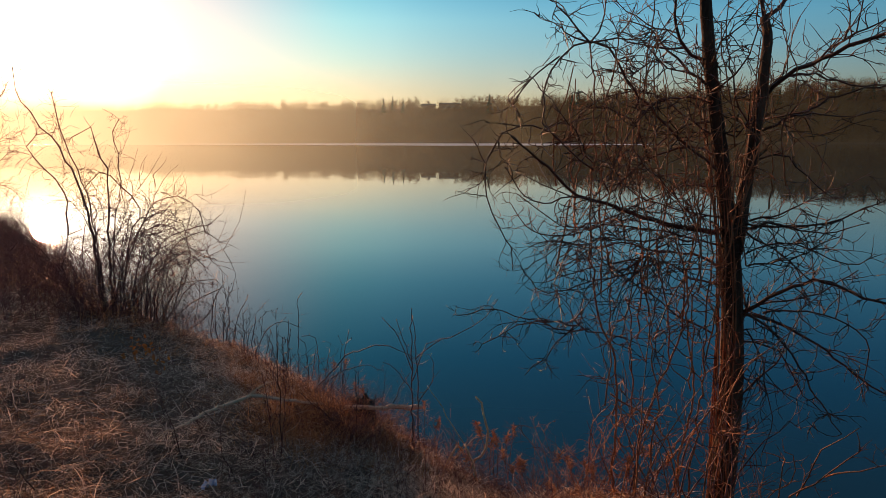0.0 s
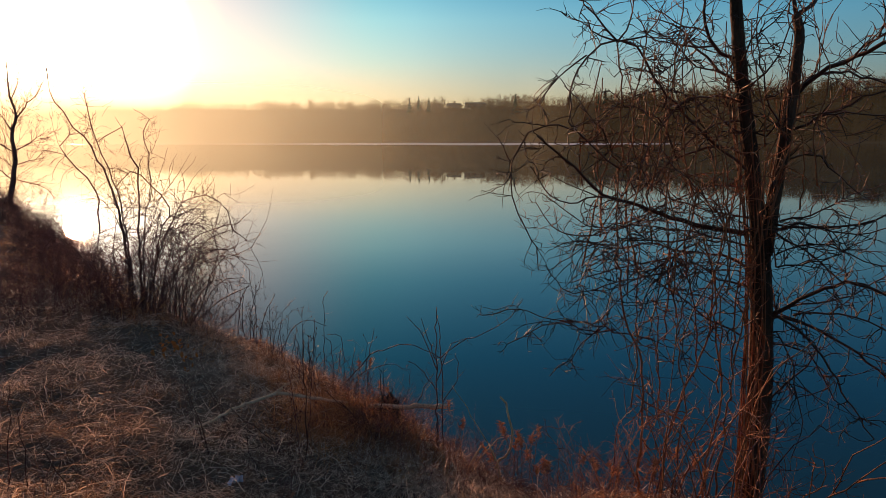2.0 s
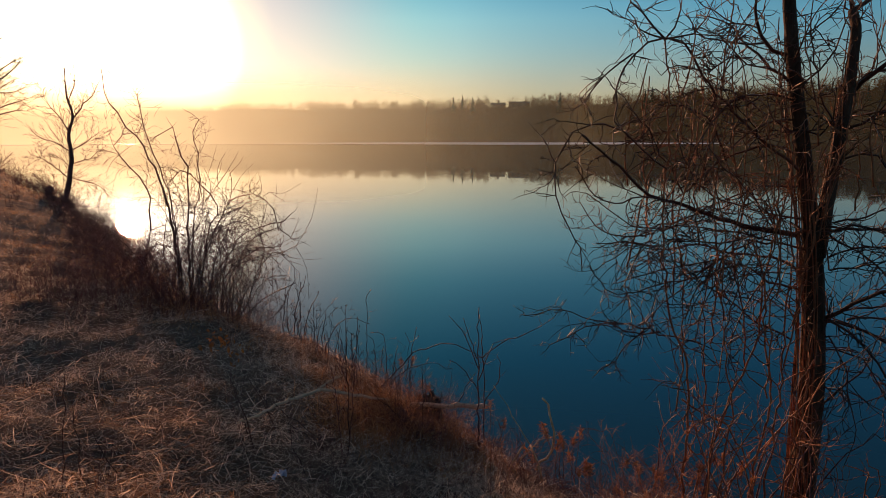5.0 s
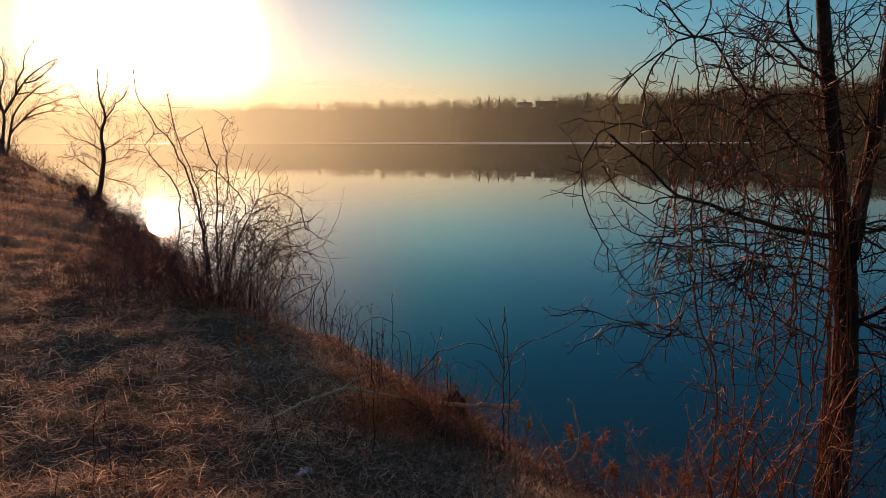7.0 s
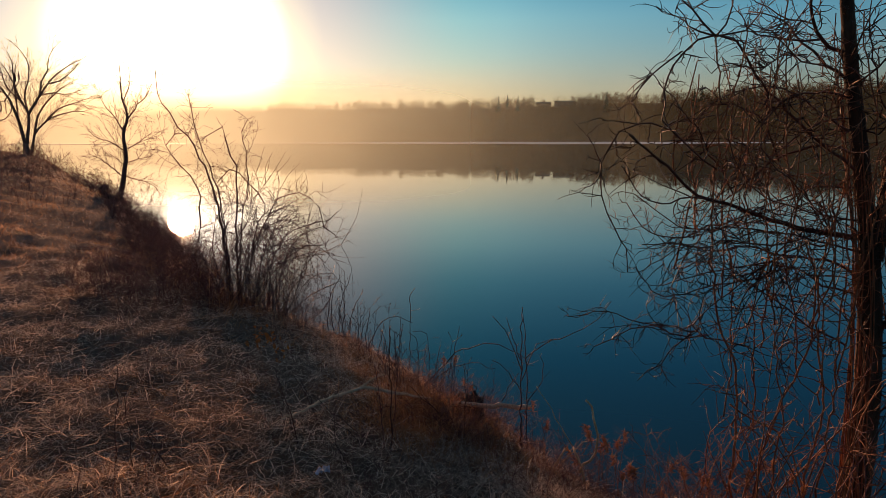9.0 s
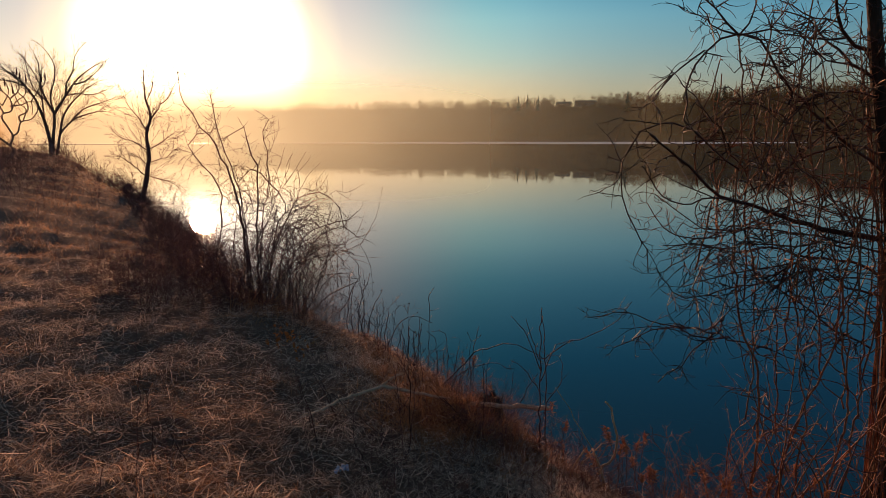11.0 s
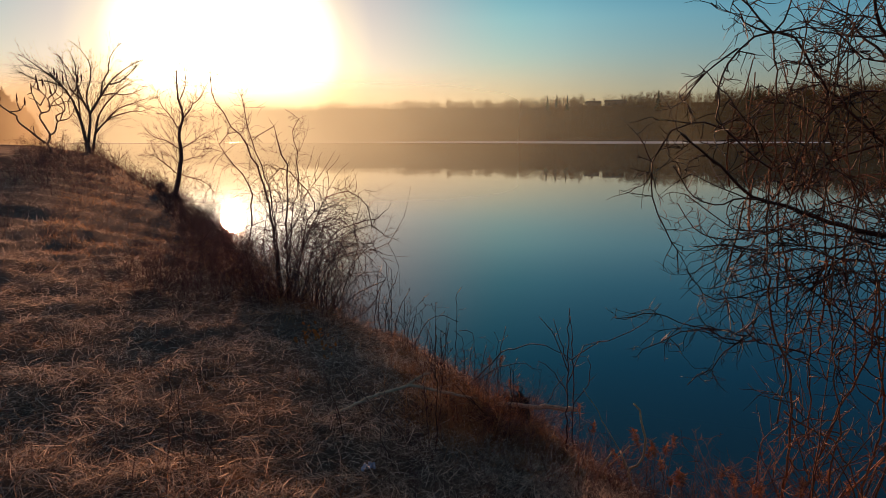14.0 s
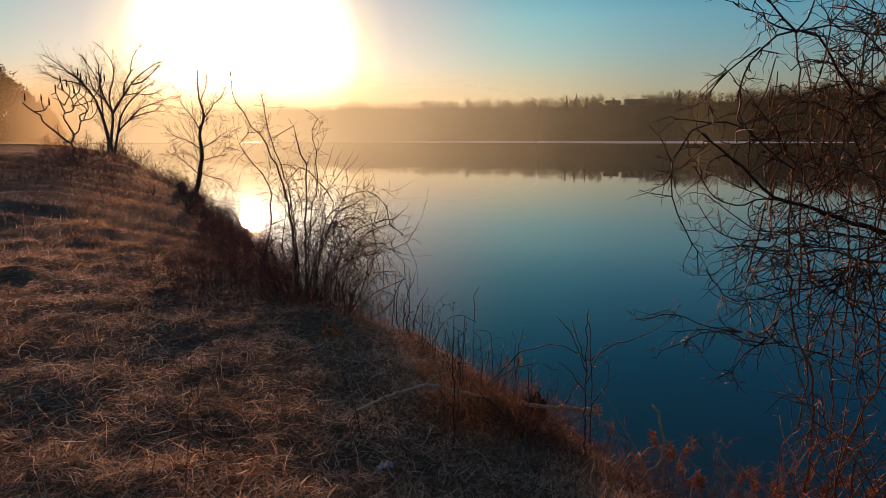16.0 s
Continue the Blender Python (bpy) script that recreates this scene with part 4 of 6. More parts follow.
limb(near_tree, "vine", [(1.88, 3.98, 2.93), (1.82, 3.95, 3.17), (1.83, 3.89, 3.35), (1.83, 3.84, 3.49), (1.76, 3.81, 3.66)], 0.0052, 0.0030, 0.1)
limb(near_tree, "vine", [(1.81, 4.01, 2.80), (1.77, 3.92, 3.02), (1.72, 3.83, 3.15)], 0.0052, 0.0030, 0.1)
limb(near_tree, "vine", [(0.69, 4.42, 2.90), (0.66, 4.36, 3.08), (0.66, 4.30, 3.25), (0.70, 4.23, 3.42), (0.73, 4.17, 3.58)], 0.0050, 0.0034, 0.5)
limb(near_tree, "vine", [(0.79, 4.34, 2.60), (0.79, 4.33, 2.84), (0.76, 4.33, 3.07), (0.75, 4.32, 3.30), (0.77, 4.31, 3.53)], 0.0050, 0.0034, 0.5)
limb(near_tree, "vine", [(0.95, 4.27, 2.26), (0.95, 4.30, 2.54), (0.94, 4.33, 2.82), (0.95, 4.36, 3.09), (0.97, 4.38, 3.36), (0.91, 4.42, 3.63)], 0.0051, 0.0034, 0.5)
limb(near_tree, "vine", [(0.98, 4.21, 2.45), (0.94, 4.20, 2.71), (0.97, 4.17, 2.96), (0.98, 4.14, 3.21), (0.99, 4.12, 3.45)], 0.0049, 0.0033, 0.5)
limb(near_tree, "vine", [(1.05, 4.13, 2.59), (1.03, 4.21, 2.86), (1.04, 4.28, 3.14), (1.08, 4.35, 3.42), (1.09, 4.42, 3.70)], 0.0050, 0.0034, 0.5)
limb(near_tree, "vine", [(1.19, 4.31, 1.97), (1.19, 4.26, 2.26), (1.17, 4.22, 2.55), (1.13, 4.19, 2.82), (1.14, 4.14, 3.08), (1.15, 4.09, 3.33)], 0.0050, 0.0034, 0.5)
limb(near_tree, "vine", [(1.18, 4.04, 2.18), (1.16, 4.05, 2.42), (1.16, 4.05, 2.66), (1.11, 4.07, 2.89), (1.08, 4.08, 3.12), (1.09, 4.09, 3.35), (1.09, 4.09, 3.57)], 0.0048, 0.0033, 0.5)
limb(near_tree, "vine", [(1.27, 4.19, 2.62), (1.28, 4.16, 2.86), (1.21, 4.16, 3.09), (1.20, 4.14, 3.32), (1.17, 4.13, 3.54), (1.18, 4.10, 3.75)], 0.0049, 0.0033, 0.5)
limb(near_tree, "vine", [(1.39, 4.28, 1.84), (1.37, 4.25, 2.09), (1.30, 4.23, 2.34), (1.25, 4.21, 2.58), (1.27, 4.17, 2.82), (1.27, 4.13, 3.05), (1.25, 4.10, 3.27), (1.22, 4.07, 3.48)], 0.0050, 0.0034, 0.5)
limb(near_tree, "vine", [(1.40, 4.17, 2.15), (1.49, 4.15, 2.42), (1.47, 4.16, 2.68), (1.40, 4.19, 2.93), (1.41, 4.20, 3.18), (1.44, 4.19, 3.43), (1.46, 4.19, 3.67)], 0.0051, 0.0034, 0.5)
limb(near_tree, "vine", [(1.47, 4.12, 1.71), (1.46, 4.10, 1.96), (1.44, 4.08, 2.21), (1.40, 4.07, 2.44), (1.43, 4.03, 2.67), (1.40, 4.02, 2.89), (1.37, 4.00, 3.11), (1.30, 4.00, 3.32)], 0.0049, 0.0033, 0.5)
limb(near_tree, "vine", [(1.43, 3.98, 2.33), (1.45, 4.02, 2.57), (1.44, 4.07, 2.81), (1.44, 4.12, 3.06), (1.46, 4.16, 3.30), (1.44, 4.21, 3.55)], 0.0050, 0.0033, 0.5)
limb(near_tree, "vine", [(1.55, 4.13, 1.88), (1.58, 4.10, 2.15), (1.59, 4.07, 2.41), (1.62, 4.03, 2.67), (1.61, 4.01, 2.91), (1.61, 3.99, 3.14)], 0.0050, 0.0034, 0.5)
limb(near_tree, "vine", [(1.18, 4.30, 1.47), (1.16, 4.27, 1.77), (1.13, 4.26, 2.06), (1.13, 4.23, 2.34), (1.19, 4.18, 2.62)], 0.0050, 0.0034, 0.5)
limb(near_tree, "vine", [(0.96, 4.10, 1.62), (1.00, 4.19, 1.84), (1.02, 4.28, 2.07), (1.03, 4.38, 2.30), (1.06, 4.47, 2.54)], 0.0050, 0.0034, 0.5)
limb(near_tree, "vine", [(1.62, 3.94, 2.78), (1.66, 3.95, 2.98), (1.71, 3.96, 3.17), (1.75, 3.96, 3.37), (1.75, 3.99, 3.56)], 0.0049, 0.0033, 0.5)
limb(near_tree, "vine", [(1.62, 4.06, 3.14), (1.60, 4.03, 3.31), (1.55, 4.03, 3.48), (1.50, 4.01, 3.64), (1.48, 3.99, 3.80)], 0.0049, 0.0033, 0.5)
limb(bank_shrub, "branch", [(1.83, 3.67, 1.11), (1.85, 3.60, 1.30), (1.96, 3.49, 1.47), (2.05, 3.38, 1.66), (2.01, 3.34, 1.78)], 0.0062, 0.0021, 0.6)
limb(bank_shrub, "branch", [(2.01, 3.58, 1.43), (2.04, 3.44, 1.53), (2.14, 3.26, 1.65)], 0.0051, 0.0023, 0.6)
limb(bank_shrub, "branch", [(1.81, 3.68, 1.10), (1.80, 3.61, 1.40), (1.76, 3.55, 1.54), (1.65, 3.53, 1.59)], 0.0051, 0.0023, 0.6)
limb(bank_shrub, "branch", [(1.90, 3.64, 1.29), (1.92, 3.54, 1.49), (1.92, 3.47, 1.63), (2.02, 3.34, 1.80)], 0.0047, 0.0023, 0.6)
limb(bank_shrub, "branch", [(1.73, 3.72, 1.08), (1.78, 3.64, 1.32), (1.82, 3.56, 1.41), (1.80, 3.51, 1.57), (1.74, 3.49, 1.61)], 0.0047, 0.0023, 0.6)

LIMB_STYLE["shore_bush"] = (0.12, 10, 0.5, 0.0024, 1, -0.02, {"limb": BUSH})
shore_bush = thing("shore_bush", (-4.0, 8.2, 0.7), "tall tangled reddish leafless bush at the water's edge", "bush")
LIMB_STYLE["shore_tree"] = (0.17, 16, 0.8, 0.0052, 2, 0.02, {"limb": BUSH})
shore_tree = thing("shore_tree", (-13.6, 21.0, 1.2), "slender leafless tree leaning over the shore", "tree")
LIMB_STYLE["lakeside_tree"] = (0.25, 10.5, 1.4, 0.0066, 2, 0.02, {"limb": FAR_BARK})
lakeside_tree = thing("lakeside_tree", (-25.5, 32.1, 2.3), "spreading leafless tree with several stems by the lake", "tree")
LIMB_STYLE["sumac_tree"] = (0.09, 0.6, 0.8, 0.012, 0, 0.15, {"limb": FAR_BARK})
sumac_tree = thing("sumac_tree", (-23.5, 27.2, 2.4), "crooked leafless sumac with dark red fruit clusters", "tree")
limb(shore_bush, "stem", [(-4.00, 8.28, 0.61), (-4.00, 8.28, 1.74), (-4.11, 8.23, 2.56), (-4.22, 8.17, 2.93), (-4.34, 8.11, 3.18), (-4.50, 8.02, 3.46), (-4.61, 7.96, 3.69), (-4.61, 7.96, 3.92)], 0.0215, 0.0045, 2.0)
limb(shore_bush, "stem", [(-3.89, 8.34, 0.60), (-3.88, 8.32, 1.66), (-3.86, 8.31, 2.21), (-3.84, 8.31, 2.67), (-3.87, 8.27, 2.97), (-3.95, 8.22, 3.29), (-4.11, 8.12, 3.19)], 0.0206, 0.0053, 2.0)
limb(shore_bush, "stem", [(-3.96, 8.31, 0.60), (-3.95, 8.26, 1.35), (-3.98, 8.21, 2.08), (-4.00, 8.15, 2.57), (-4.15, 8.03, 3.12), (-4.21, 7.95, 3.65)], 0.0126, 0.0045, 2.0)
limb(shore_bush, "stem", [(-3.80, 8.38, 0.52), (-3.75, 8.35, 1.49), (-3.56, 8.38, 2.07), (-3.37, 8.40, 2.42), (-3.09, 8.45, 2.51), (-2.85, 8.48, 2.32), (-2.80, 8.45, 2.08)], 0.0126, 0.0045, 2.0)
limb(shore_bush, "stem", [(-3.83, 8.36, 0.52), (-3.70, 8.47, 1.32), (-3.40, 8.64, 1.90), (-3.14, 8.78, 2.07), (-2.88, 8.91, 2.13), (-2.78, 8.98, 2.23)], 0.0129, 0.0046, 1.0)
limb(shore_bush, "stem", [(-3.73, 8.41, 0.52), (-3.52, 8.50, 1.18), (-3.24, 8.61, 1.69), (-3.04, 8.68, 1.76), (-2.90, 8.73, 1.61)], 0.0128, 0.0045, 1.0)
limb(shore_bush, "stem", [(-3.86, 8.35, 0.52), (-3.66, 8.35, 1.93), (-3.50, 8.34, 2.36), (-3.64, 8.19, 2.64), (-3.79, 8.03, 2.79), (-3.94, 7.87, 2.59)], 0.0123, 0.0051, 1.0)
limb(shore_bush, "stem", [(-3.77, 8.39, 0.52), (-3.54, 8.53, 0.87), (-3.28, 8.68, 1.30), (-3.15, 8.77, 1.52), (-3.14, 8.82, 1.88), (-3.20, 8.84, 2.17)], 0.0127, 0.0048, 1.0)
limb(shore_bush, "stem", [(-4.05, 8.26, 0.61), (-4.20, 8.13, 1.22), (-4.28, 8.03, 1.74), (-4.19, 8.02, 2.10), (-4.04, 8.04, 2.17)], 0.0115, 0.0043, 1.0)
limb(shore_bush, "stem", [(-3.89, 8.34, 0.60), (-3.81, 8.32, 2.07), (-3.70, 8.31, 2.57), (-3.70, 8.26, 3.25), (-3.63, 8.24, 3.39)], 0.0115, 0.0043, 2.0)
limb(shore_bush, "stem", [(-3.60, 8.47, 0.43), (-3.37, 8.51, 0.89), (-3.05, 8.57, 1.19), (-2.79, 8.61, 1.34), (-2.67, 8.59, 1.39)], 0.0115, 0.0043, 1.0)
limb(shore_bush, "stem", [(-3.53, 8.49, 0.43), (-3.17, 8.57, 0.81), (-2.87, 8.60, 1.04), (-2.67, 8.60, 1.42)], 0.0115, 0.0043, 1.0)
limb(shore_bush, "stem", [(-4.15, 8.21, 0.69), (-4.29, 8.17, 1.50), (-4.52, 8.07, 1.94), (-4.71, 7.99, 2.08), (-4.81, 7.96, 1.94)], 0.0117, 0.0043, 1.0)
limb(shore_bush, "stem", [(-4.26, 8.16, 2.08), (-4.28, 8.17, 2.57), (-4.46, 8.09, 2.85), (-4.57, 8.05, 3.09), (-4.49, 8.12, 3.22), (-4.37, 8.21, 3.24)], 0.0107, 0.0039, 2.0)
limb(shore_bush, "stem", [(-3.76, 8.29, 0.59), (-3.51, 8.31, 1.36), (-3.15, 8.38, 1.80), (-2.80, 8.42, 1.88), (-2.71, 8.37, 1.75)], 0.0104, 0.0038, 1.0)
limb(shore_bush, "stem", [(-3.66, 8.33, 0.54), (-3.39, 8.39, 1.50), (-3.10, 8.45, 2.00), (-2.82, 8.49, 2.08), (-2.66, 8.49, 1.98)], 0.0104, 0.0038, 1.0)
limb(shore_bush, "stem", [(-3.88, 8.23, 0.63), (-4.08, 8.06, 1.53), (-4.21, 7.91, 1.90), (-4.36, 7.76, 1.85)], 0.0104, 0.0038, 1.0)
limb(shore_bush, "stem", [(-3.82, 8.26, 0.63), (-3.54, 8.42, 1.85), (-3.35, 8.53, 2.27), (-3.23, 8.62, 2.41)], 0.0106, 0.0039, 1.0)
limb(shore_bush, "stem", [(-3.59, 8.36, 0.50), (-3.23, 8.54, 1.18), (-2.96, 8.67, 1.47), (-2.80, 8.76, 1.46)], 0.0106, 0.0039, 1.0)
limb(shore_bush, "stem", [(-3.72, 8.30, 0.58), (-3.85, 8.30, 1.35), (-4.02, 8.27, 1.71), (-4.22, 8.23, 1.93), (-4.37, 8.21, 1.78)], 0.0106, 0.0039, 1.0)
limb(shore_bush, "stem", [(-3.79, 8.27, 0.62), (-3.66, 8.30, 1.21), (-3.38, 8.39, 1.72), (-3.11, 8.47, 1.86), (-2.97, 8.49, 1.57)], 0.0105, 0.0038, 1.0)
limb(shore_bush, "stem", [(-3.95, 8.20, 0.63), (-3.75, 8.35, 1.71), (-3.50, 8.51, 2.13), (-3.25, 8.66, 2.12), (-3.10, 8.77, 1.89)], 0.0106, 0.0039, 1.0)
limb(shore_bush, "stem", [(-3.53, 8.39, 0.50), (-3.26, 8.42, 1.06), (-3.09, 8.40, 1.51), (-2.86, 8.40, 1.81), (-2.68, 8.38, 1.78)], 0.0104, 0.0038, 1.0)
limb(shore_bush, "stem", [(-3.85, 8.25, 0.67), (-4.03, 8.24, 1.21), (-4.16, 8.26, 1.85), (-4.12, 8.37, 2.27), (-4.02, 8.50, 2.40)], 0.0107, 0.0039, 1.0)
limb(shore_bush, "stem", [(-3.69, 8.32, 0.58), (-3.48, 8.41, 1.05), (-3.34, 8.46, 1.42), (-3.47, 8.41, 1.85), (-3.59, 8.36, 2.07)], 0.0105, 0.0038, 1.0)
limb(shore_bush, "stem", [(-3.88, 8.23, 0.63), (-3.88, 8.18, 1.09), (-3.69, 8.21, 1.59), (-3.75, 8.13, 1.96), (-3.85, 8.02, 2.10)], 0.0104, 0.0038, 1.0)
def cane(owner, rng, foot, reach, tall, droop, depth, r, mat):
    """One arching cane of a bush, with fine side twigs; reach: metres to the side, depth: metres back."""
    side, back = Vector((0.91, 0.415, 0)), Vector((-0.415, 0.91, 0))
    pts = []
    for i in range(13):
        t = i / 12
        up = tall * (2 * t - droop * t * t) / (2 - droop if droop < 1 else 1 / droop)
        pts.append(Vector(foot) + side * reach * t ** 1.25 + back * depth * t + Vector((0, 0, up)) + stray(rng, 0.012))
    s = Shape()
    s.tube(pts, [r * (1 - 0.065 * i) for i in range(13)], 5)
    for _ in range(rng.randint(9, 14)):
        i = rng.randint(3, 12)
        way = (pts[i] - pts[i - 1]).normalized() * 0.7 + stray(rng, 0.6)
        twig(s, rng, pts[i], way, rng.uniform(0.18, 0.5), 0.0019, 1, 3, 0.11, -0.01, 3, 0.10, 0.7)
    part("stem", s, mat, owner)
    return pts


cane_rng, cane_lines = random.Random(91), []
for k in range(30):
    u = cane_rng.uniform(0, 1)
    x0, y0 = -4.1 + 0.75 * u + cane_rng.gauss(0, 0.08), 8.2 + 0.15 * u + cane_rng.gauss(0, 0.15)
    rightward = cane_rng.uniform(0.1, 0.9 - 0.25 * u) if k % 3 else cane_rng.uniform(-0.7, 0.0)
    cane_lines.append(cane(shore_bush, cane_rng, (x0, y0, high(x0, y0) - 0.05), rightward, cane_rng.uniform(0.55, 1.5) * (1.0 - 0.25 * u), cane_rng.uniform(1.05, 1.6), cane_rng.gauss(0, 0.25), cane_rng.uniform(0.005, 0.008), BUSH))
for k in range(86):
    line, i = cane_rng.choice(cane_lines), cane_rng.randint(3, 11)
    s = Shape()
    twig(s, cane_rng, line[i], (line[i] - line[i - 1]).normalized() * 0.5 + Vector((cane_rng.uniform(-0.5, 1.0), cane_rng.gauss(0, 0.4), cane_rng.uniform(-0.4, 0.6))), cane_rng.uniform(0.4, 1.05), 0.0046, 1, 5, 0.12, -0.02, 4, 0.24, 0.7)
    part("branch", s, BUSH, shore_bush)

limb(shore_tree, "trunk", [(-13.72, 20.90, 0.80), (-13.60, 20.98, 1.26), (-13.49, 21.05, 1.90), (-13.39, 21.11, 2.63), (-13.42, 21.09, 3.26), (-13.29, 21.17, 3.80), (-13.39, 21.11, 4.34), (-13.40, 21.11, 4.78), (-13.40, 21.11, 5.34)], 0.092, 0.0085, 1.0)
limb(shore_tree, "limb", [(-13.30, 21.17, 3.71), (-13.10, 21.49, 4.17), (-12.91, 21.80, 4.54), (-12.82, 22.04, 5.01)], 0.0229, 0.0059, 1.0)
limb(shore_tree, "limb", [(-13.39, 21.11, 3.26), (-13.58, 20.83, 3.88), (-13.68, 20.61, 4.14), (-13.72, 20.42, 4.57)], 0.0182, 0.0053, 1.0)
limb(shore_tree, "limb", [(-13.40, 21.11, 2.77), (-13.03, 21.34, 2.99), (-12.75, 21.51, 3.26)], 0.0184, 0.0053, 1.0)
limb(shore_tree, "limb", [(-13.40, 21.11, 2.72), (-13.60, 20.78, 2.99), (-13.79, 20.45, 3.08), (-13.89, 20.18, 3.26)], 0.0182, 0.0053, 1.0)
limb(shore_tree, "limb", [(-13.48, 21.05, 1.90), (-13.76, 20.79, 2.27), (-13.99, 20.55, 2.55), (-14.12, 20.39, 2.64)], 0.0184, 0.0053, 1.0)
limb(shore_tree, "limb", [(-13.49, 21.05, 1.99), (-13.21, 21.34, 1.79), (-12.96, 21.61, 1.69), (-12.79, 21.83, 1.39)], 0.0185, 0.0053, 1.0)
limb(shore_tree, "limb", [(-13.38, 21.12, 4.25), (-13.26, 21.37, 4.79), (-13.36, 21.48, 5.16)], 0.0148, 0.0053, 1.0)
limb(shore_tree, "limb", [(-13.43, 21.09, 2.35), (-12.98, 21.37, 2.53), (-12.74, 21.51, 2.77)], 0.0148, 0.0053, 1.0)
limb(lakeside_tree, "trunk", [(-25.60, 32.03, 1.91), (-25.57, 32.05, 2.37), (-25.59, 32.04, 2.88)], 0.1988, 0.1133, 0.0)
limb(lakeside_tree, "limb", [(-25.59, 32.03, 2.82), (-25.70, 31.84, 3.92), (-25.88, 31.59, 4.92), (-26.14, 31.27, 5.57), (-26.57, 30.80, 6.17), (-27.10, 30.23, 6.48)], 0.0876, 0.0119, 1.0)
limb(lakeside_tree, "limb", [(-25.53, 32.08, 2.82), (-25.44, 32.15, 3.67), (-25.41, 32.18, 4.30), (-25.60, 32.02, 4.85), (-25.75, 31.90, 5.49), (-25.78, 31.88, 6.04), (-25.80, 31.86, 6.79), (-25.92, 31.77, 7.19)], 0.0808, 0.0119, 1.0)
limb(lakeside_tree, "limb", [(-25.41, 32.18, 4.24), (-25.11, 32.51, 4.95), (-24.76, 32.88, 5.73), (-24.42, 33.23, 6.26), (-24.01, 33.63, 6.68), (-23.57, 34.03, 7.02)], 0.0664, 0.0120, 1.0)
limb(lakeside_tree, "limb", [(-25.37, 32.21, 4.30), (-24.95, 32.49, 5.15), (-24.83, 32.53, 5.79), (-24.56, 32.68, 6.36), (-24.44, 32.72, 7.02), (-24.14, 32.89, 7.53)], 0.0586, 0.0119, 1.0)
limb(lakeside_tree, "limb", [(-25.53, 32.08, 2.02), (-25.43, 32.21, 2.36), (-25.30, 32.35, 3.25), (-24.88, 32.71, 3.93), (-24.46, 33.07, 4.23), (-23.90, 33.52, 4.41), (-23.58, 33.78, 4.41)], 0.0735, 0.0119, 1.0)
limb(lakeside_tree, "limb", [(-25.25, 32.30, 3.31), (-25.20, 32.53, 4.10), (-24.96, 32.90, 4.80), (-24.45, 33.47, 5.56), (-23.99, 33.99, 5.99)], 0.0592, 0.0120, 1.0)
limb(lakeside_tree, "limb", [(-24.88, 32.71, 3.93), (-24.47, 33.11, 4.51), (-23.87, 33.62, 4.84), (-23.47, 33.98, 5.05)], 0.0442, 0.0120, 1.0)
limb(lakeside_tree, "limb", [(-25.75, 31.90, 3.93), (-25.84, 31.96, 5.41), (-26.06, 31.91, 6.16), (-26.47, 31.70, 6.98)], 0.0442, 0.0120, 1.0)
limb(lakeside_tree, "limb", [(-25.92, 31.64, 4.93), (-26.22, 31.13, 5.83), (-26.68, 30.47, 6.41), (-26.93, 29.98, 6.82)], 0.0436, 0.0118, 1.0)
limb(lakeside_tree, "limb", [(-25.41, 32.18, 4.24), (-25.49, 32.12, 5.14), (-25.28, 32.28, 5.98), (-25.30, 32.27, 6.81), (-25.57, 32.05, 7.40)], 0.0499, 0.0119, 1.0)
limb(lakeside_tree, "limb", [(-26.30, 31.46, 5.58), (-26.62, 31.01, 5.78), (-26.96, 30.54, 5.84), (-27.21, 30.13, 6.08)], 0.0380, 0.0119, 1.0)
limb(lakeside_tree, "limb", [(-24.67, 32.75, 5.72), (-24.31, 33.18, 5.88), (-23.93, 33.62, 6.39), (-23.76, 33.90, 6.78)], 0.0442, 0.0120, 1.0)
limb(lakeside_tree, "limb", [(-24.97, 32.52, 5.15), (-24.52, 32.95, 5.30), (-24.08, 33.35, 5.23), (-23.60, 33.77, 5.48)], 0.0383, 0.0119, 1.0)
limb(lakeside_tree, "limb", [(-25.60, 32.02, 4.85), (-26.01, 31.69, 5.46), (-26.16, 31.57, 6.28), (-26.23, 31.51, 6.82)], 0.0381, 0.0119, 1.0)
limb(sumac_tree, "trunk", [(-23.47, 27.30, 2.06), (-23.57, 27.21, 2.63), (-23.66, 27.13, 2.83)], 0.0649, 0.0399, 0.0)
limb(sumac_tree, "limb", [(-23.66, 27.13, 2.83), (-23.92, 26.83, 3.17), (-23.95, 26.72, 3.29), (-24.29, 26.34, 3.77), (-24.28, 26.27, 4.01), (-24.42, 26.06, 4.17), (-24.59, 25.82, 4.42), (-24.64, 25.69, 4.58)], 0.0451, 0.0227, 1.0)
limb(sumac_tree, "limb", [(-23.65, 27.14, 2.83), (-23.54, 27.23, 3.17), (-23.66, 27.14, 3.54), (-23.80, 27.01, 3.95), (-23.74, 27.06, 4.14), (-23.52, 27.26, 4.27), (-23.54, 27.24, 4.75), (-23.74, 27.07, 5.06), (-23.92, 26.90, 5.22)], 0.0428, 0.0183, 1.0)
limb(sumac_tree, "limb", [(-23.59, 27.19, 3.17), (-23.43, 27.40, 3.37), (-23.36, 27.53, 3.79), (-23.09, 27.82, 3.91), (-22.93, 28.01, 4.21)], 0.0390, 0.0161, 1.0)
limb(sumac_tree, "limb", [(-23.29, 27.45, 3.78), (-23.33, 27.42, 4.03), (-23.06, 27.64, 4.27), (-23.12, 27.60, 4.76), (-23.28, 27.46, 5.00), (-23.34, 27.41, 5.36)], 0.0338, 0.0136, 1.0)
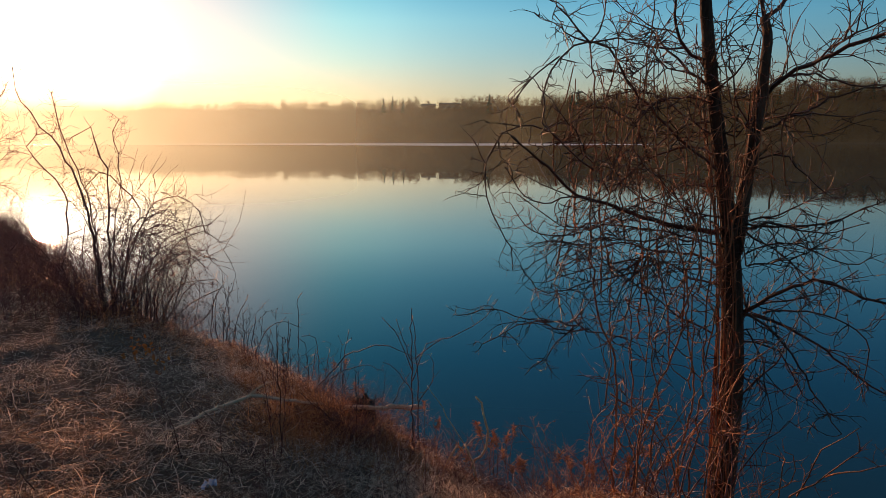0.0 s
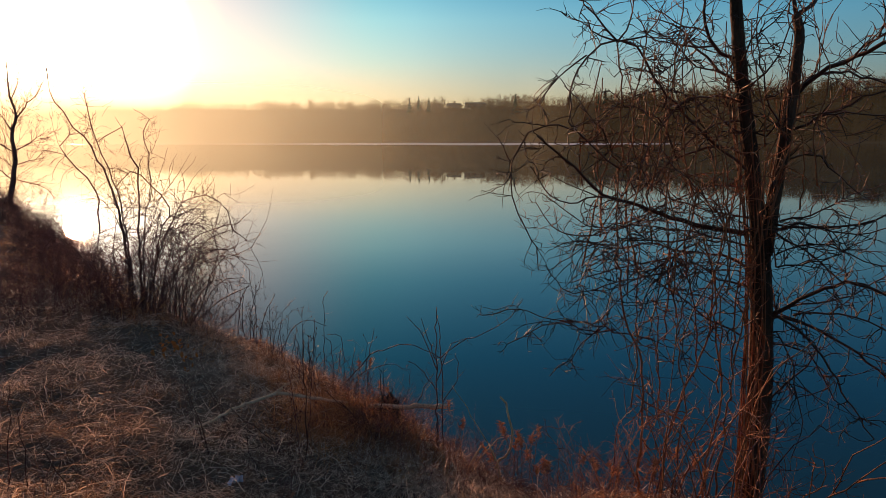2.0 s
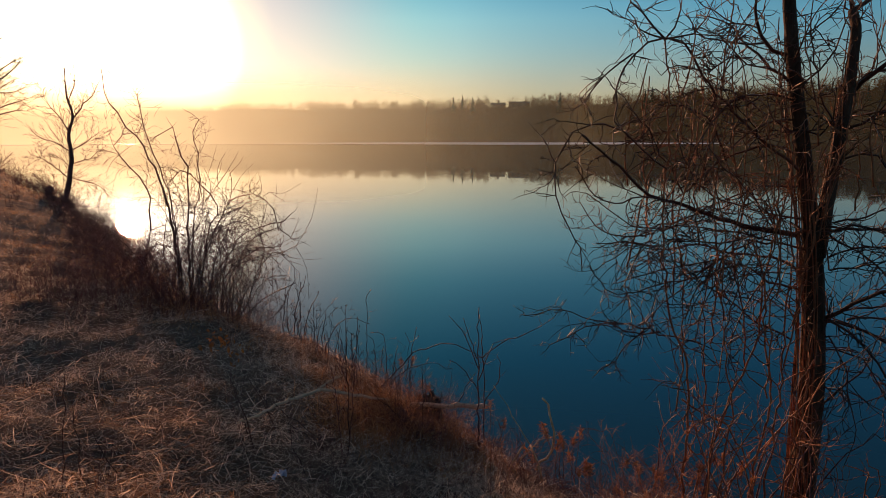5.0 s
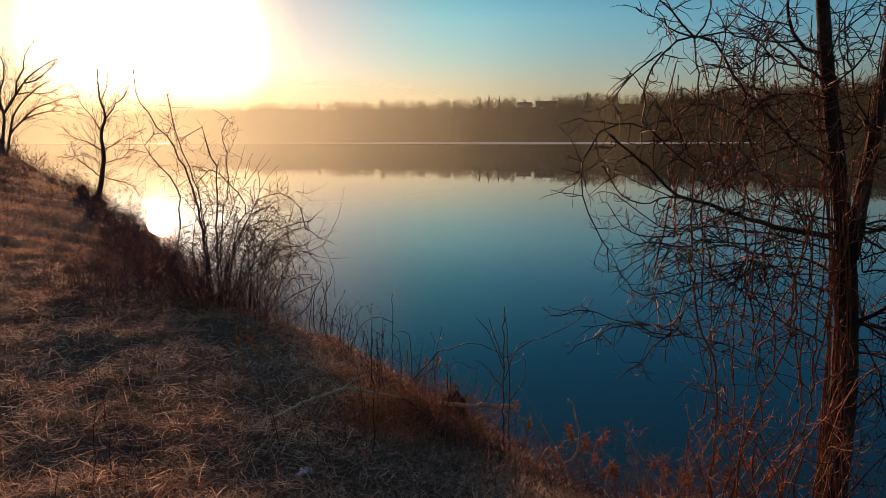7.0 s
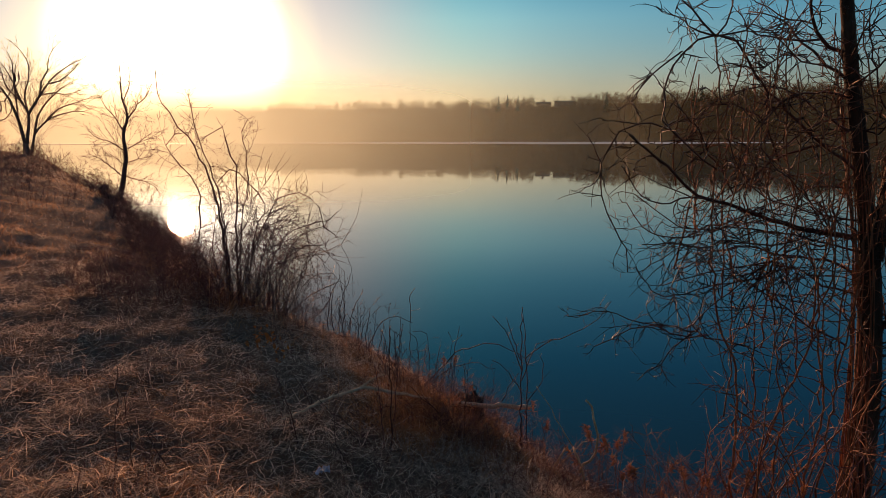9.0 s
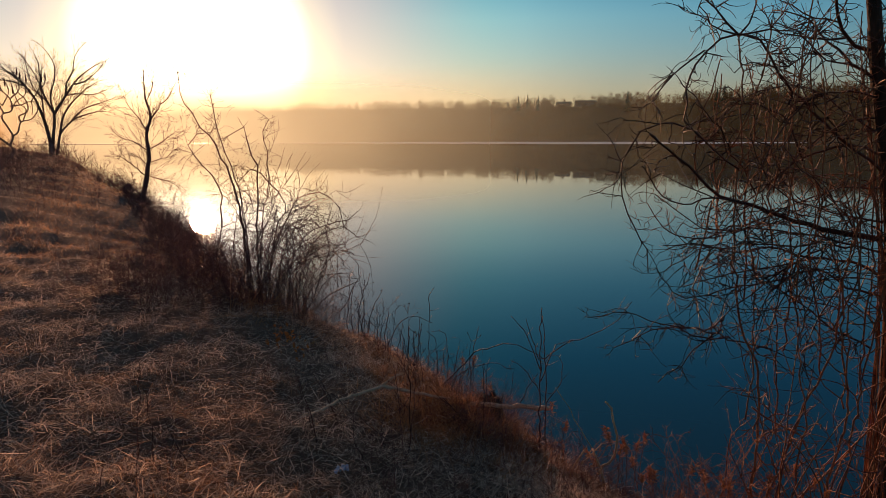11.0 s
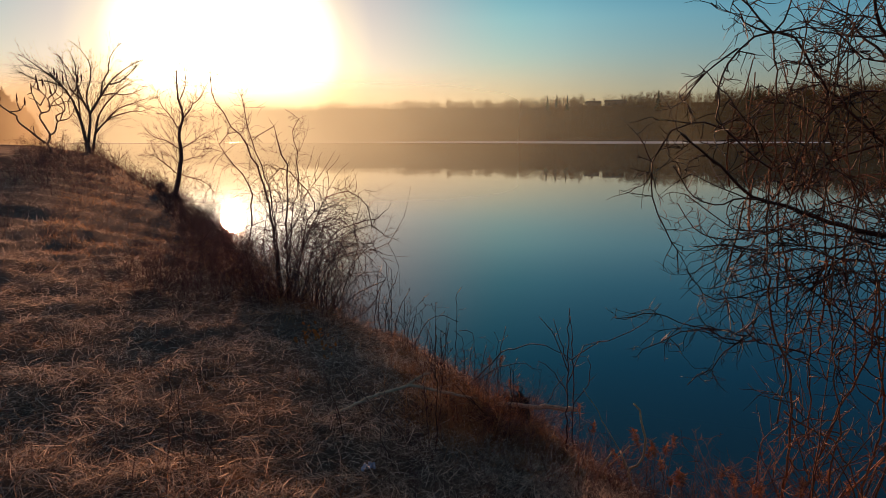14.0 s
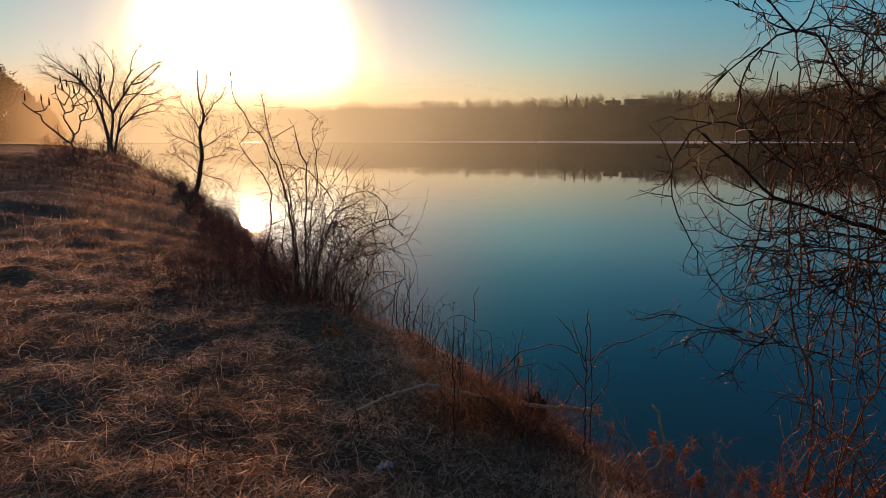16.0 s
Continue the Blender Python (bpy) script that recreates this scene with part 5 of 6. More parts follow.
limb(sumac_tree, "limb", [(-24.61, 26.27, 4.18), (-24.26, 26.46, 4.25), (-24.07, 26.50, 4.49)], 0.0294, 0.0155, 0.5)
limb(sumac_tree, "limb", [(-23.54, 27.24, 4.75), (-23.27, 27.47, 5.12), (-23.28, 27.46, 5.60), (-23.43, 27.33, 5.88)], 0.0295, 0.0155, 0.5)
limb(sumac_tree, "limb", [(-23.74, 27.06, 4.14), (-23.92, 26.99, 4.62), (-24.06, 26.96, 4.98), (-24.23, 26.89, 4.91)], 0.0295, 0.0156, 0.5)
limb(sumac_tree, "limb", [(-23.75, 27.05, 4.46), (-23.59, 27.26, 5.04), (-23.72, 27.21, 5.59)], 0.0251, 0.0143, 0.6)
limb(sumac_tree, "limb", [(-23.22, 27.51, 3.83), (-23.13, 27.62, 4.32), (-23.33, 27.48, 4.56), (-23.45, 27.42, 4.95), (-23.56, 27.35, 5.60)], 0.0251, 0.0143, 0.6)
limb(sumac_tree, "limb", [(-23.75, 27.05, 4.46), (-23.94, 26.96, 4.69), (-24.13, 26.85, 4.79)], 0.0251, 0.0143, 0.6)
limb(sumac_tree, "limb", [(-23.56, 27.22, 4.44), (-23.24, 27.54, 4.52), (-23.00, 27.78, 4.64), (-22.99, 27.83, 4.16)], 0.0251, 0.0143, 0.6)
limb(sumac_tree, "limb", [(-23.52, 27.26, 4.27), (-23.40, 27.40, 4.63), (-23.15, 27.65, 4.93), (-23.12, 27.73, 5.37)], 0.0251, 0.0143, 0.6)
limb(sumac_tree, "limb", [(-23.96, 26.87, 3.17), (-24.04, 26.87, 3.46), (-24.05, 26.92, 3.61)], 0.0251, 0.0143, 0.6)
limb(sumac_tree, "limb", [(-24.33, 26.54, 4.25), (-24.40, 26.54, 4.42), (-24.47, 26.54, 4.66)], 0.0251, 0.0143, 0.6)
limb(sumac_tree, "limb", [(-23.97, 26.86, 4.98), (-24.04, 26.93, 5.15)], 0.0251, 0.0143, 0.6)
limb(sumac_tree, "limb", [(-23.92, 26.90, 5.22), (-23.88, 27.00, 5.39), (-23.87, 27.08, 5.54)], 0.0251, 0.0143, 0.6)
limb(sumac_tree, "limb", [(-23.74, 27.07, 5.06), (-23.83, 27.12, 5.23)], 0.0251, 0.0143, 0.6)
limb(sumac_tree, "limb", [(-23.66, 27.13, 5.58), (-23.70, 27.23, 5.38)], 0.0251, 0.0143, 0.6)
limb(sumac_tree, "limb", [(-23.43, 27.33, 5.88), (-23.35, 27.53, 5.80)], 0.0251, 0.0143, 0.6)
limb(sumac_tree, "limb", [(-23.28, 27.46, 5.60), (-23.27, 27.60, 5.68)], 0.0251, 0.0143, 0.6)
limb(sumac_tree, "limb", [(-23.05, 27.65, 5.37), (-23.09, 27.75, 5.54)], 0.0251, 0.0143, 0.6)
limb(sumac_tree, "limb", [(-22.95, 27.73, 4.64), (-22.75, 27.96, 5.14), (-22.66, 28.11, 5.54)], 0.0251, 0.0143, 0.6)
limb(sumac_tree, "limb", [(-22.72, 27.93, 5.14), (-22.56, 28.12, 5.39), (-22.54, 28.19, 5.64)], 0.0251, 0.0143, 0.6)
limb(sumac_tree, "limb", [(-23.40, 27.36, 4.95), (-23.50, 27.40, 5.07)], 0.0251, 0.0143, 0.6)
limb(sumac_tree, "limb", [(-22.80, 27.86, 4.20), (-22.78, 27.94, 4.65), (-23.02, 27.81, 4.65)], 0.0251, 0.0143, 0.6)



def blades(name, x, y, length, lean, width, mat, label, category, seed, droop=0.5, lift=0.0, flow=None):
    """Bent grass blades as thin ribbons of three lengths, rooted on the ground."""
    r = np.random.RandomState(seed)
    n = len(x)
    z = height(x, y) - 0.01 + lift
    turn = r.uniform(0, 2 * math.pi, n) if flow is None else flow + r.normal(0, 1.5, n)
    l = length * r.uniform(0.5, 1.25, n)
    ln = np.clip(lean + r.normal(0, 0.22, n), 0.05, 1.3)
    w = width * r.uniform(0.6, 1.3, n)
    bend = r.normal(0, 1.5, n)
    pts = []
    for t in (0.0, 0.4, 0.75, 1.0):
        a = turn + bend * t
        out = l * ln * t
        up = l * np.clip(1.15 - ln * 0.75, 0.06, 1) * (t - droop * ln * t * t)
        pts.append(np.stack([x + out * np.cos(a), y + out * np.sin(a), z + np.maximum(up, -0.02 + 0.0 * up)], 1))
    sx, sy = -np.sin(turn), np.cos(turn)
    tip = r.normal(0, 0.4, n)
    side = np.stack([sx, sy, tip], 1)
    v = np.zeros((n, 8, 3))
    for i, k in enumerate((1.0, 0.9, 0.6, 0.12)):
        v[:, 2 * i] = pts[i] - side * (w * k * 0.5)[:, None]
        v[:, 2 * i + 1] = pts[i] + side * (w * k * 0.5)[:, None]
    first = (np.arange(n) * 8)[:, None]
    q = np.concatenate([first + np.array([[2 * i, 2 * i + 1, 2 * i + 3, 2 * i + 2]]) for i in range(3)])
    me = bpy.data.meshes.new(name)
    fill(me, v.reshape(-1, 3), q)
    me.materials.append(mat)
    return tagged(new(name, me), label, category, kind="stuff")


def scatter(count, a0, a1, r0, r1, seed, power=1.0, shore=(-0.5, 1e9), clump=0.0):
    """Places on land between two bearings and distances."""
    r = np.random.RandomState(seed)
    az = np.radians(r.uniform(a0, a1, count))
    u = r.uniform(0, 1, count)
    rad = (r0 ** power + u * (r1 ** power - r0 ** power)) ** (1 / power) if power else r0 * (r1 / r0) ** u
    x, y = -rad * np.sin(az), rad * np.cos(az)
    if clump:
        hub = r.randint(0, count, count // 14 + 1)
        pick = hub[r.randint(0, len(hub), count)]
        x, y = x[pick] + r.normal(0, clump, count), y[pick] + r.normal(0, clump, count)
    s = inland(x, y)
    on_road = np.min(np.hypot(x[:, None] - cx[None], y[:, None] - cy[None]), axis=1) < 1.9 if r1 > 15 else np.zeros(len(x), dtype=bool)
    keep = (s > shore[0]) & (s < shore[1]) & (np.hypot(x, y) > 1.9) & ~on_road
    return x[keep], y[keep]


# matted straw close by, tufts on the hummocks, rust-brown growth on the bank, and the slope further off
x, y = scatter(86000, -34, 50, 1.9, 11, 31, 0.5)
r = np.random.RandomState(5)
blades("dry_grass", x, y, 0.125, 0.95, 0.0048, STRAW, "matted pale dry grass on the bank", "grass", 41, 0.55, r.uniform(0, 0.04, len(x)), flow=2.6 + 2.2 * ripple(x, y, 1.4, 17))
x, y = scatter(78000, -34, 50, 1.9, 13, 32, 0.6, clump=0.06)
crown = hummock(x, y) > np.random.RandomState(7).normal(0.12, 0.22, len(x))
x, y = x[crown], y[crown]
blades("dry_grass", x, y, 0.15, 0.62, 0.0038, STRAW, "tufts of pale dry grass on the hummocks", "grass", 42, 1.0)
x, y = scatter(24000, -40, 34, 2.6, 14, 33, 0.7, (-0.8, 0.9), clump=0.09)
blades("bank_growth", x, y, np.where(x > -0.72, 0.14, 0.2), 0.75, 0.004, RUST, "rust-brown dead grass along the bank's edge", "grass", 43, 0.7, flow=1.2 + 2.0 * ripple(x, y, 1.0, 19))
x, y = scatter(13000, -35, 56, 1.9, 9, 37, 0.5)
r = np.random.RandomState(6)
blades("loose_straw", x, y, 0.19, 1.05, 0.0042, STRAW, "loose pale straws lying across the grass", "straw", 47, 0.3, r.uniform(0.03, 0.08, len(x)))
x, y = scatter(46000, -24, 17, 3.6, 8.2, 39, 1.0, (-0.5, 0.7))
patch = ripple(x, y, 0.9, 27) > 0.0
x, y = x[patch], y[patch]
blades("bank_growth", x, y, np.where(x > -0.72, 0.13, 0.17), 0.55, 0.0038, RUST, "rust-brown tufts leaning over the bank's edge", "grass", 49, 0.6)
x, y = scatter(35000, -34, 50, 1.9, 12, 36, 0.6, clump=0.1)
patch = ripple(x, y, 1.6, 29) > 0.35
x, y = x[patch], y[patch]
blades("rust_grass", x, y, 0.17, 0.75, 0.0034, RUST, "rust-brown dead grass among the straw", "grass", 46, 0.8)
x, y = scatter(52000, 20, 56, 10, 56, 34, 0.3, (-1.0, 1e9), clump=0.25)
blades("slope_grass", x, y, 0.13, 0.7, 0.0056, STRAW, "dry grass on the slope by the road", "grass", 44, 0.7, flow=2.6 + 2.0 * ripple(x, y, 3, 18))
x, y = scatter(12000, 50, 326, 1.9, 9, 38, 0.8)
blades("dry_grass", x, y, 0.24, 1.0, 0.006, STRAW, "matted dry grass behind the viewpoint", "grass", 48, 0.5)
x, y = scatter(30000, 24, 46, 11, 45, 35, 0.4, (-1.2, 3.0), clump=0.35)
blades("slope_growth", x, y, 0.13, 0.6, 0.0052, RUST, "rust-brown brush along the shore slope", "brush", 45, 0.5)


# reddish brush down the shore slope, and dry stalks along its upper edge
def stalk_field(name, bx, by, low, tall, lean, forks, reach_, r0, mat, label, seed):
    """Upright branched stalks, joined into one mesh."""
    br = np.random.RandomState(seed)
    bz, bn = height(bx, by) - 0.03, len(bx)
    bl = br.uniform(low, tall, bn)
    lean_x, lean_y = br.normal(0, lean, bn) * bl, br.normal(0, lean, bn) * bl
    sticks = [np.stack([bx, by, bz, bx + lean_x, by + lean_y, bz + bl, np.full(bn, r0)], 1)]
    for _ in range(forks):
        t = br.uniform(0.3, 0.96, bn)
        px, py, pz = bx + lean_x * t, by + lean_y * t, bz + bl * t
        sticks.append(np.stack([px, py, pz, px + br.normal(0, reach_, bn), py + br.normal(0, reach_, bn), pz + br.uniform(0.0, reach_ * 1.6, bn), np.full(bn, r0 * 0.6)], 1))
    bv, bq = cones(np.concatenate(sticks))
    me = bpy.data.meshes.new(name)
    fill(me, bv, bq)
    me.materials.append(mat)
    return tagged(new(name, me), label, "brush", kind="stuff")


bx, by = scatter(2700, 29.5, 40, 14, 45, 52, 0.5, (-1.6, 0.7), clump=0.25)
stalk_field("slope_brush", bx, by, 0.25, 0.75, 0.28, 5, 0.16, 0.006, BUSH, "reddish-brown twiggy brush down the shore slope", 53)
bx, by = scatter(760, 36.5, 46.5, 19, 37, 67, 1.2, (0.1, 1e9), clump=0.6)
stalk_field("dry_weeds", bx, by, 0.3, 0.9, 0.22, 7, 0.15, 0.0075, BUSH, "dark dry weeds standing on the slope by the road", 68)
bx, by = scatter(70, 39, 46.5, 12, 20, 79, 1.0, (0.1, 1e9), clump=0.5)
stalk_field("dry_weeds", bx, by, 0.3, 0.8, 0.2, 5, 0.1, 0.0055, BUSH, "dark dry weeds standing singly on the grassy slope", 80)
bx, by = scatter(620, 26.5, 33.5, 10, 20, 81, 0.8, (-1.0, 0.4), clump=0.25)
stalk_field("slope_brush", bx, by, 0.35, 0.85, 0.25, 8, 0.14, 0.0034, BUSH, "reddish-brown twiggy brush over the shore's edge", 82)
bx, by = scatter(210, 17.5, 29.5, 7.9, 9.7, 71, 1.0, (-0.4, 1.5))
stalk_field("bush_foot", bx, by, 0.22, 0.6, 0.4, 8, 0.17, 0.0021, BUSH, "tangled reddish twigs about the foot of the bush", 72)
bx, by = scatter(760, 21, 33, 7.6, 15, 58, 0.8, (-0.4, 0.9), clump=0.28)
stalk_field("dry_stalks", bx, by, 0.3, 0.9, 0.2, 7, 0.11, 0.0028, BUSH, "upright dark red stalks along the top of the bank", 59)
bx, by = scatter(600, 21, 33, 6.8, 15, 63, 0.8, (-0.3, 1.3), clump=0.3)
stalk_field("dry_stalks", bx, by, 0.2, 0.55, 0.3, 7, 0.08, 0.0026, RUST, "upright rust-coloured stalks along the top of the bank", 64)
bx, by = scatter(430, 28.5, 35.5, 7.6, 11, 73, 0.9, (0.2, 1e9), clump=0.3)
stalk_field("dry_stalks", bx, by, 0.3, 0.85, 0.22, 7, 0.1, 0.003, BUSH, "dark red stalks standing beside the bush", 74)
bx, by = scatter(360, 5, 13, 4.45, 6.0, 65, 1.0, (-0.4, 2.0), clump=0.12)
stalk_field("dry_stalks", bx, by, 0.12, 0.34, 0.5, 6, 0.07, 0.0018, BUSH, "tangled dark red stalks over the fallen branch", 66)
bx, by = scatter(400, 1, 13, 4.2, 6.2, 75, 1.0, (-0.5, 2.0), clump=0.15)
stalk_field("dry_stalks", bx, by, 0.14, 0.4, 0.4, 6, 0.07, 0.002, RUST, "rust-brown stalks standing round the fallen branch", 76)
bx, by = scatter(190, -13, 1, 3.7, 4.8, 77, 1.0, (-0.6, 1.2), clump=0.15)
stalk_field("dry_stalks", bx, by, 0.18, 0.5, 0.6, 6, 0.09, 0.0021, BUSH, "criss-crossing dark red stalks at the bank's edge", 78)
bx, by = scatter(420, -5, 58, 2.6, 9.5, 61, 0.7, (0.0, 1e9), clump=0.22)
stalk_field("dry_weeds", bx, by, 0.16, 0.55, 0.25, 6, 0.05, 0.0021, BUSH, "thin dark red dry weeds standing in the grass", 62)
ex_, ey_ = scatter(16000, -12, 18, 3.7, 7.6, 56, 1.0, (-0.35, 0.8))
blades("dry_grass", ex_, ey_, 0.2, 0.75, 0.0042, STRAW, "pale dry grass hanging over the bank's edge", "grass", 57, 0.6)
MOUND = ((9.4, 4.75, 0.32, 12), (8.2, 4.75, 0.34, 12), (10.6, 4.7, 0.32, 12), (8.8, 4.6, 0.3, 12), (11.6, 4.65, 0.26, 9), (9.9, 4.55, 0.28, 10), (12.4, 4.8, 0.2, 6), (8.4, 5.1, 0.4, 10), (10.2, 5.2, 0.38, 10))
mr = np.random.RandomState(54)
mx_, my_ = mr.normal(-0.86, 0.24, 4200), mr.normal(4.95, 0.26, 4200)
mx_, my_ = mx_[inland(mx_, my_) > -0.3], my_[inland(mx_, my_) > -0.3]
blades("bank_growth", mx_, my_, 0.24, 0.55, 0.0038, RUST, "tangle of rust-red dead stems over the fallen branch", "grass", 55, 0.6)


# ---- shrubs, weeds and litter ----
def shrub(x, y, tall, stems, seed, label, spread=0.5, r=0.005, mat=BUSH, name="shrub", group="", twigs=7):
    """A many-stemmed leafless shrub, each stem a part."""
    rng = random.Random(seed)
    z = high(x, y) - 0.03
    b = thing(name, (x, y, z), label, "shrub", group)
    for _ in range(stems):
        s = Shape()
        a = rng.uniform(0, 6.28)
        p = Vector((x + rng.gauss(0, 0.12 * tall), y + rng.gauss(0, 0.12 * tall), z))
        d = Vector((math.cos(a) * spread * rng.random(), math.sin(a) * spread * rng.random(), 1)).normalized()
        pts = [p]
        length = tall * rng.uniform(0.6, 1.15)
        for i in range(7):
            d = (d + stray(rng, 0.13) + Vector((math.cos(a), math.sin(a), -0.25)) * 0.06).normalized()
            pts.append(pts[-1] + d * length / 7)
        s.tube(pts, [r * (1.3 - 0.13 * i) for i in range(8)], 4)
        for _ in range(twigs):
            i = rng.randint(2, 7)
            twig(s, rng, pts[i], (pts[i] - pts[i - 1]).normalized() + stray(rng, 0.7), tall * rng.uniform(0.12, 0.35), r * 0.7, 1, 3, 0.22, 0.06)
        part("stem", s, mat, b)
    return b


def spot(az, r):
    return -r * math.sin(radians(az)), r * math.cos(radians(az))


THICKET = ((18.0, 8.5, 0.4, 4), (20.5, 8.9, 0.5, 5), (22, 9.2, 0.7, 6), (24, 9.6, 0.8, 6), (25.5, 10.2, 1.0, 5), (27, 10.8, 1.2, 6), (28.5, 11.6, 1.0, 6), (26.3, 9.4, 0.7, 5), (29.6, 12.4, 1.3, 7), (30.6, 13.6, 1.3, 8), (31.6, 14.6, 1.2, 8), (28.8, 10.4, 0.8, 6), (32.4, 16.5, 1.2, 8))
SLOPE_THICKET = ((30.6, 11.8, 0.8, 6), (33.4, 18.5, 1.1, 10), (33.2, 20.5, 0.8, 6), (33.6, 23.0, 1.2, 10), (31.0, 20.0, 0.8, 6), (21.5, 9.2, 1.2, 5), (34.8, 25, 0.8, 8), (35.9, 29, 0.9, 8), (36.9, 33, 1.0, 8), (37.8, 37, 1.0, 8), (40.3, 34, 0.9, 6), (41.6, 32, 0.8, 6), (39.4, 36, 0.8, 6), (40.8, 26, 0.8, 6))
for i, (az, r, tall, n) in enumerate(THICKET + SLOPE_THICKET):
    x, y = spot(az, r)
    shrub(x, y, tall, n, 200 + i, "reddish leafless shrub in the thicket along the shore", 0.55, max(0.0032, 0.00026 * r), group="shrubs along the shore", twigs=7)

LIMB_STYLE["sapling"] = (0.05, 12, 0.16, 0.0022, 0, 0.12, {"limb": BUSH})
sapling = thing("sapling", (-0.2, 4.85, 0.95), "thin leafless sapling with upright stems on the bank", "sapling")
LIMB_STYLE["bramble_cane"] = (0.06, 7, 0.16, 0.002, 0, 0.05, {"limb": BUSH})
bramble = thing("bramble_cane", (-1.0, 5.9, 1.0), "arching leafless bramble cane over the water", "bramble")
LIMB_STYLE["dead_reed"] = (0.05, 7, 0.12, 0.002, 0, 0.1, {"limb": REED})
reed = thing("dead_reed", (0.45, 4.2, 0.95), "broken tan reed stalks at the bank's edge", "reed")
LIMB_STYLE["weed_stalk"] = (0.06, 9, 0.12, 0.0028, 0, 0.15, {"limb": BUSH})
stalk = thing("weed_stalk", (-1.4, 6.9, 0.95), "thin dry weed stalks standing at the water's edge", "weed")
LIMB_STYLE["seedy_weed"] = (0.07, 8, 0.16, 0.003, 1, 0.15, {"limb": BUSH})
seedy_weed = thing("seedy_weed", (-2.2, 7.7, 0.8), "bushy dry weed with seed heads by the water", "weed")
LIMB_STYLE["dead_stick"] = (0.06, 5, 0.1, 0.002, 0, 0.05, {"limb": TWIG})
stick = thing("dead_stick", (-1.6, 3.7, 1.4), "dark dead weed stalks leaning in the grass", "stick")
LIMB_STYLE["fallen_branch"] = (0.05, 0, 0.1, 0.002, 0, 0, {"limb": DEAD_WOOD})
log = thing("fallen_branch", (-1.2, 5.0, 1.3), "grey weathered fallen branch lying on the bank", "branch")
limb(log, "wood", [(-1.58, 3.90, 1.54), (-1.55, 4.12, 1.495), (-1.51, 4.36, 1.465), (-1.45, 4.64, 1.425), (-1.34, 4.86, 1.405)], 0.006, 0.014, 0)
limb(log, "wood", [(-1.36, 4.84, 1.412), (-1.27, 4.87, 1.395), (-1.18, 4.88, 1.375), (-0.99, 4.90, 1.34), (-0.86, 4.96, 1.305)], 0.014, 0.008, 0)
limb(log, "side_branch", [(-1.35, 4.85, 1.41), (-1.29, 4.88, 1.45), (-1.20, 4.92, 1.49)], 0.011, 0.005, 0)
end_log = thing("broken_limb", (-0.5, 5.18, 1.19), "pale barkless limb sticking out over the water", "branch")
LIMB_STYLE["broken_limb"] = LIMB_STYLE["fallen_branch"]
limb(end_log, "wood", [(-0.72, 5.00, 1.26), (-0.61, 5.08, 1.23), (-0.49, 5.18, 1.19), (-0.34, 5.29, 1.15), (-0.17, 5.40, 1.11)], 0.017, 0.0215, 0)
limb(sapling, "stem", [(-0.21, 4.95, 0.85), (-0.22, 4.96, 1.39), (-0.23, 4.98, 1.75), (-0.22, 5.00, 2.00)], 0.0067, 0.0031, 0.5)
limb(sapling, "stem", [(-0.17, 4.95, 0.85), (-0.18, 5.00, 1.38), (-0.20, 5.05, 1.77), (-0.22, 5.10, 1.92)], 0.0057, 0.0026, 0.5)
limb(sapling, "branch", [(-0.22, 5.00, 1.54), (-0.31, 5.02, 1.77), (-0.37, 5.05, 1.85), (-0.44, 5.08, 1.91)], 0.0042, 0.0021, 0.6)
limb(sapling, "branch", [(-0.22, 5.00, 1.46), (-0.14, 5.06, 1.67), (-0.08, 5.13, 1.72), (-0.01, 5.20, 1.72)], 0.0042, 0.0021, 0.6)
limb(sapling, "branch", [(-0.18, 5.00, 1.29), (-0.07, 4.95, 1.51), (-0.09, 4.90, 1.68)], 0.0038, 0.0021, 0.6)
limb(sapling, "branch", [(-0.22, 5.00, 1.37), (-0.34, 4.94, 1.57), (-0.42, 4.88, 1.64)], 0.0038, 0.0021, 0.6)
limb(sapling, "branch", [(-0.23, 4.99, 1.62), (-0.30, 4.99, 1.82), (-0.33, 4.99, 1.92)], 0.0039, 0.0021, 0.6)
limb(sapling, "branch", [(-0.36, 4.99, 1.30), (-0.31, 4.99, 1.41), (-0.24, 4.99, 1.52)], 0.0039, 0.0021, 0.2)
limb(bramble, "stem", [(-1.13, 5.79, 1.06), (-0.93, 5.74, 1.26), (-0.79, 5.68, 1.44), (-0.62, 5.62, 1.52), (-0.48, 5.55, 1.57), (-0.34, 5.47, 1.55), (-0.21, 5.40, 1.50)], 0.0064, 0.0029, 0.3)
limb(bramble, "stem", [(-0.21, 5.40, 1.50), (-0.11, 5.30, 1.62), (0.05, 5.20, 1.73), (0.20, 5.10, 1.83), (0.30, 4.99, 1.94), (0.38, 4.89, 2.09)], 0.0043, 0.0021, 0.2)
limb(bramble, "stem", [(-1.04, 5.81, 1.11), (-0.86, 5.74, 1.27), (-0.65, 5.66, 1.36), (-0.46, 5.58, 1.35)], 0.0042, 0.0024, 0.2)
limb(reed, "stem", [(0.18, 4.40, 1.08), (0.27, 4.40, 1.22), (0.29, 4.41, 1.34), (0.25, 4.42, 1.44), (0.24, 4.43, 1.51), (0.21, 4.44, 1.55)], 0.0085, 0.0068, 0.0)
limb(reed, "stem", [(-0.01, 4.30, 1.06), (0.03, 4.32, 1.14), (0.06, 4.33, 1.22), (0.09, 4.35, 1.26)], 0.0078, 0.006, 0.0)
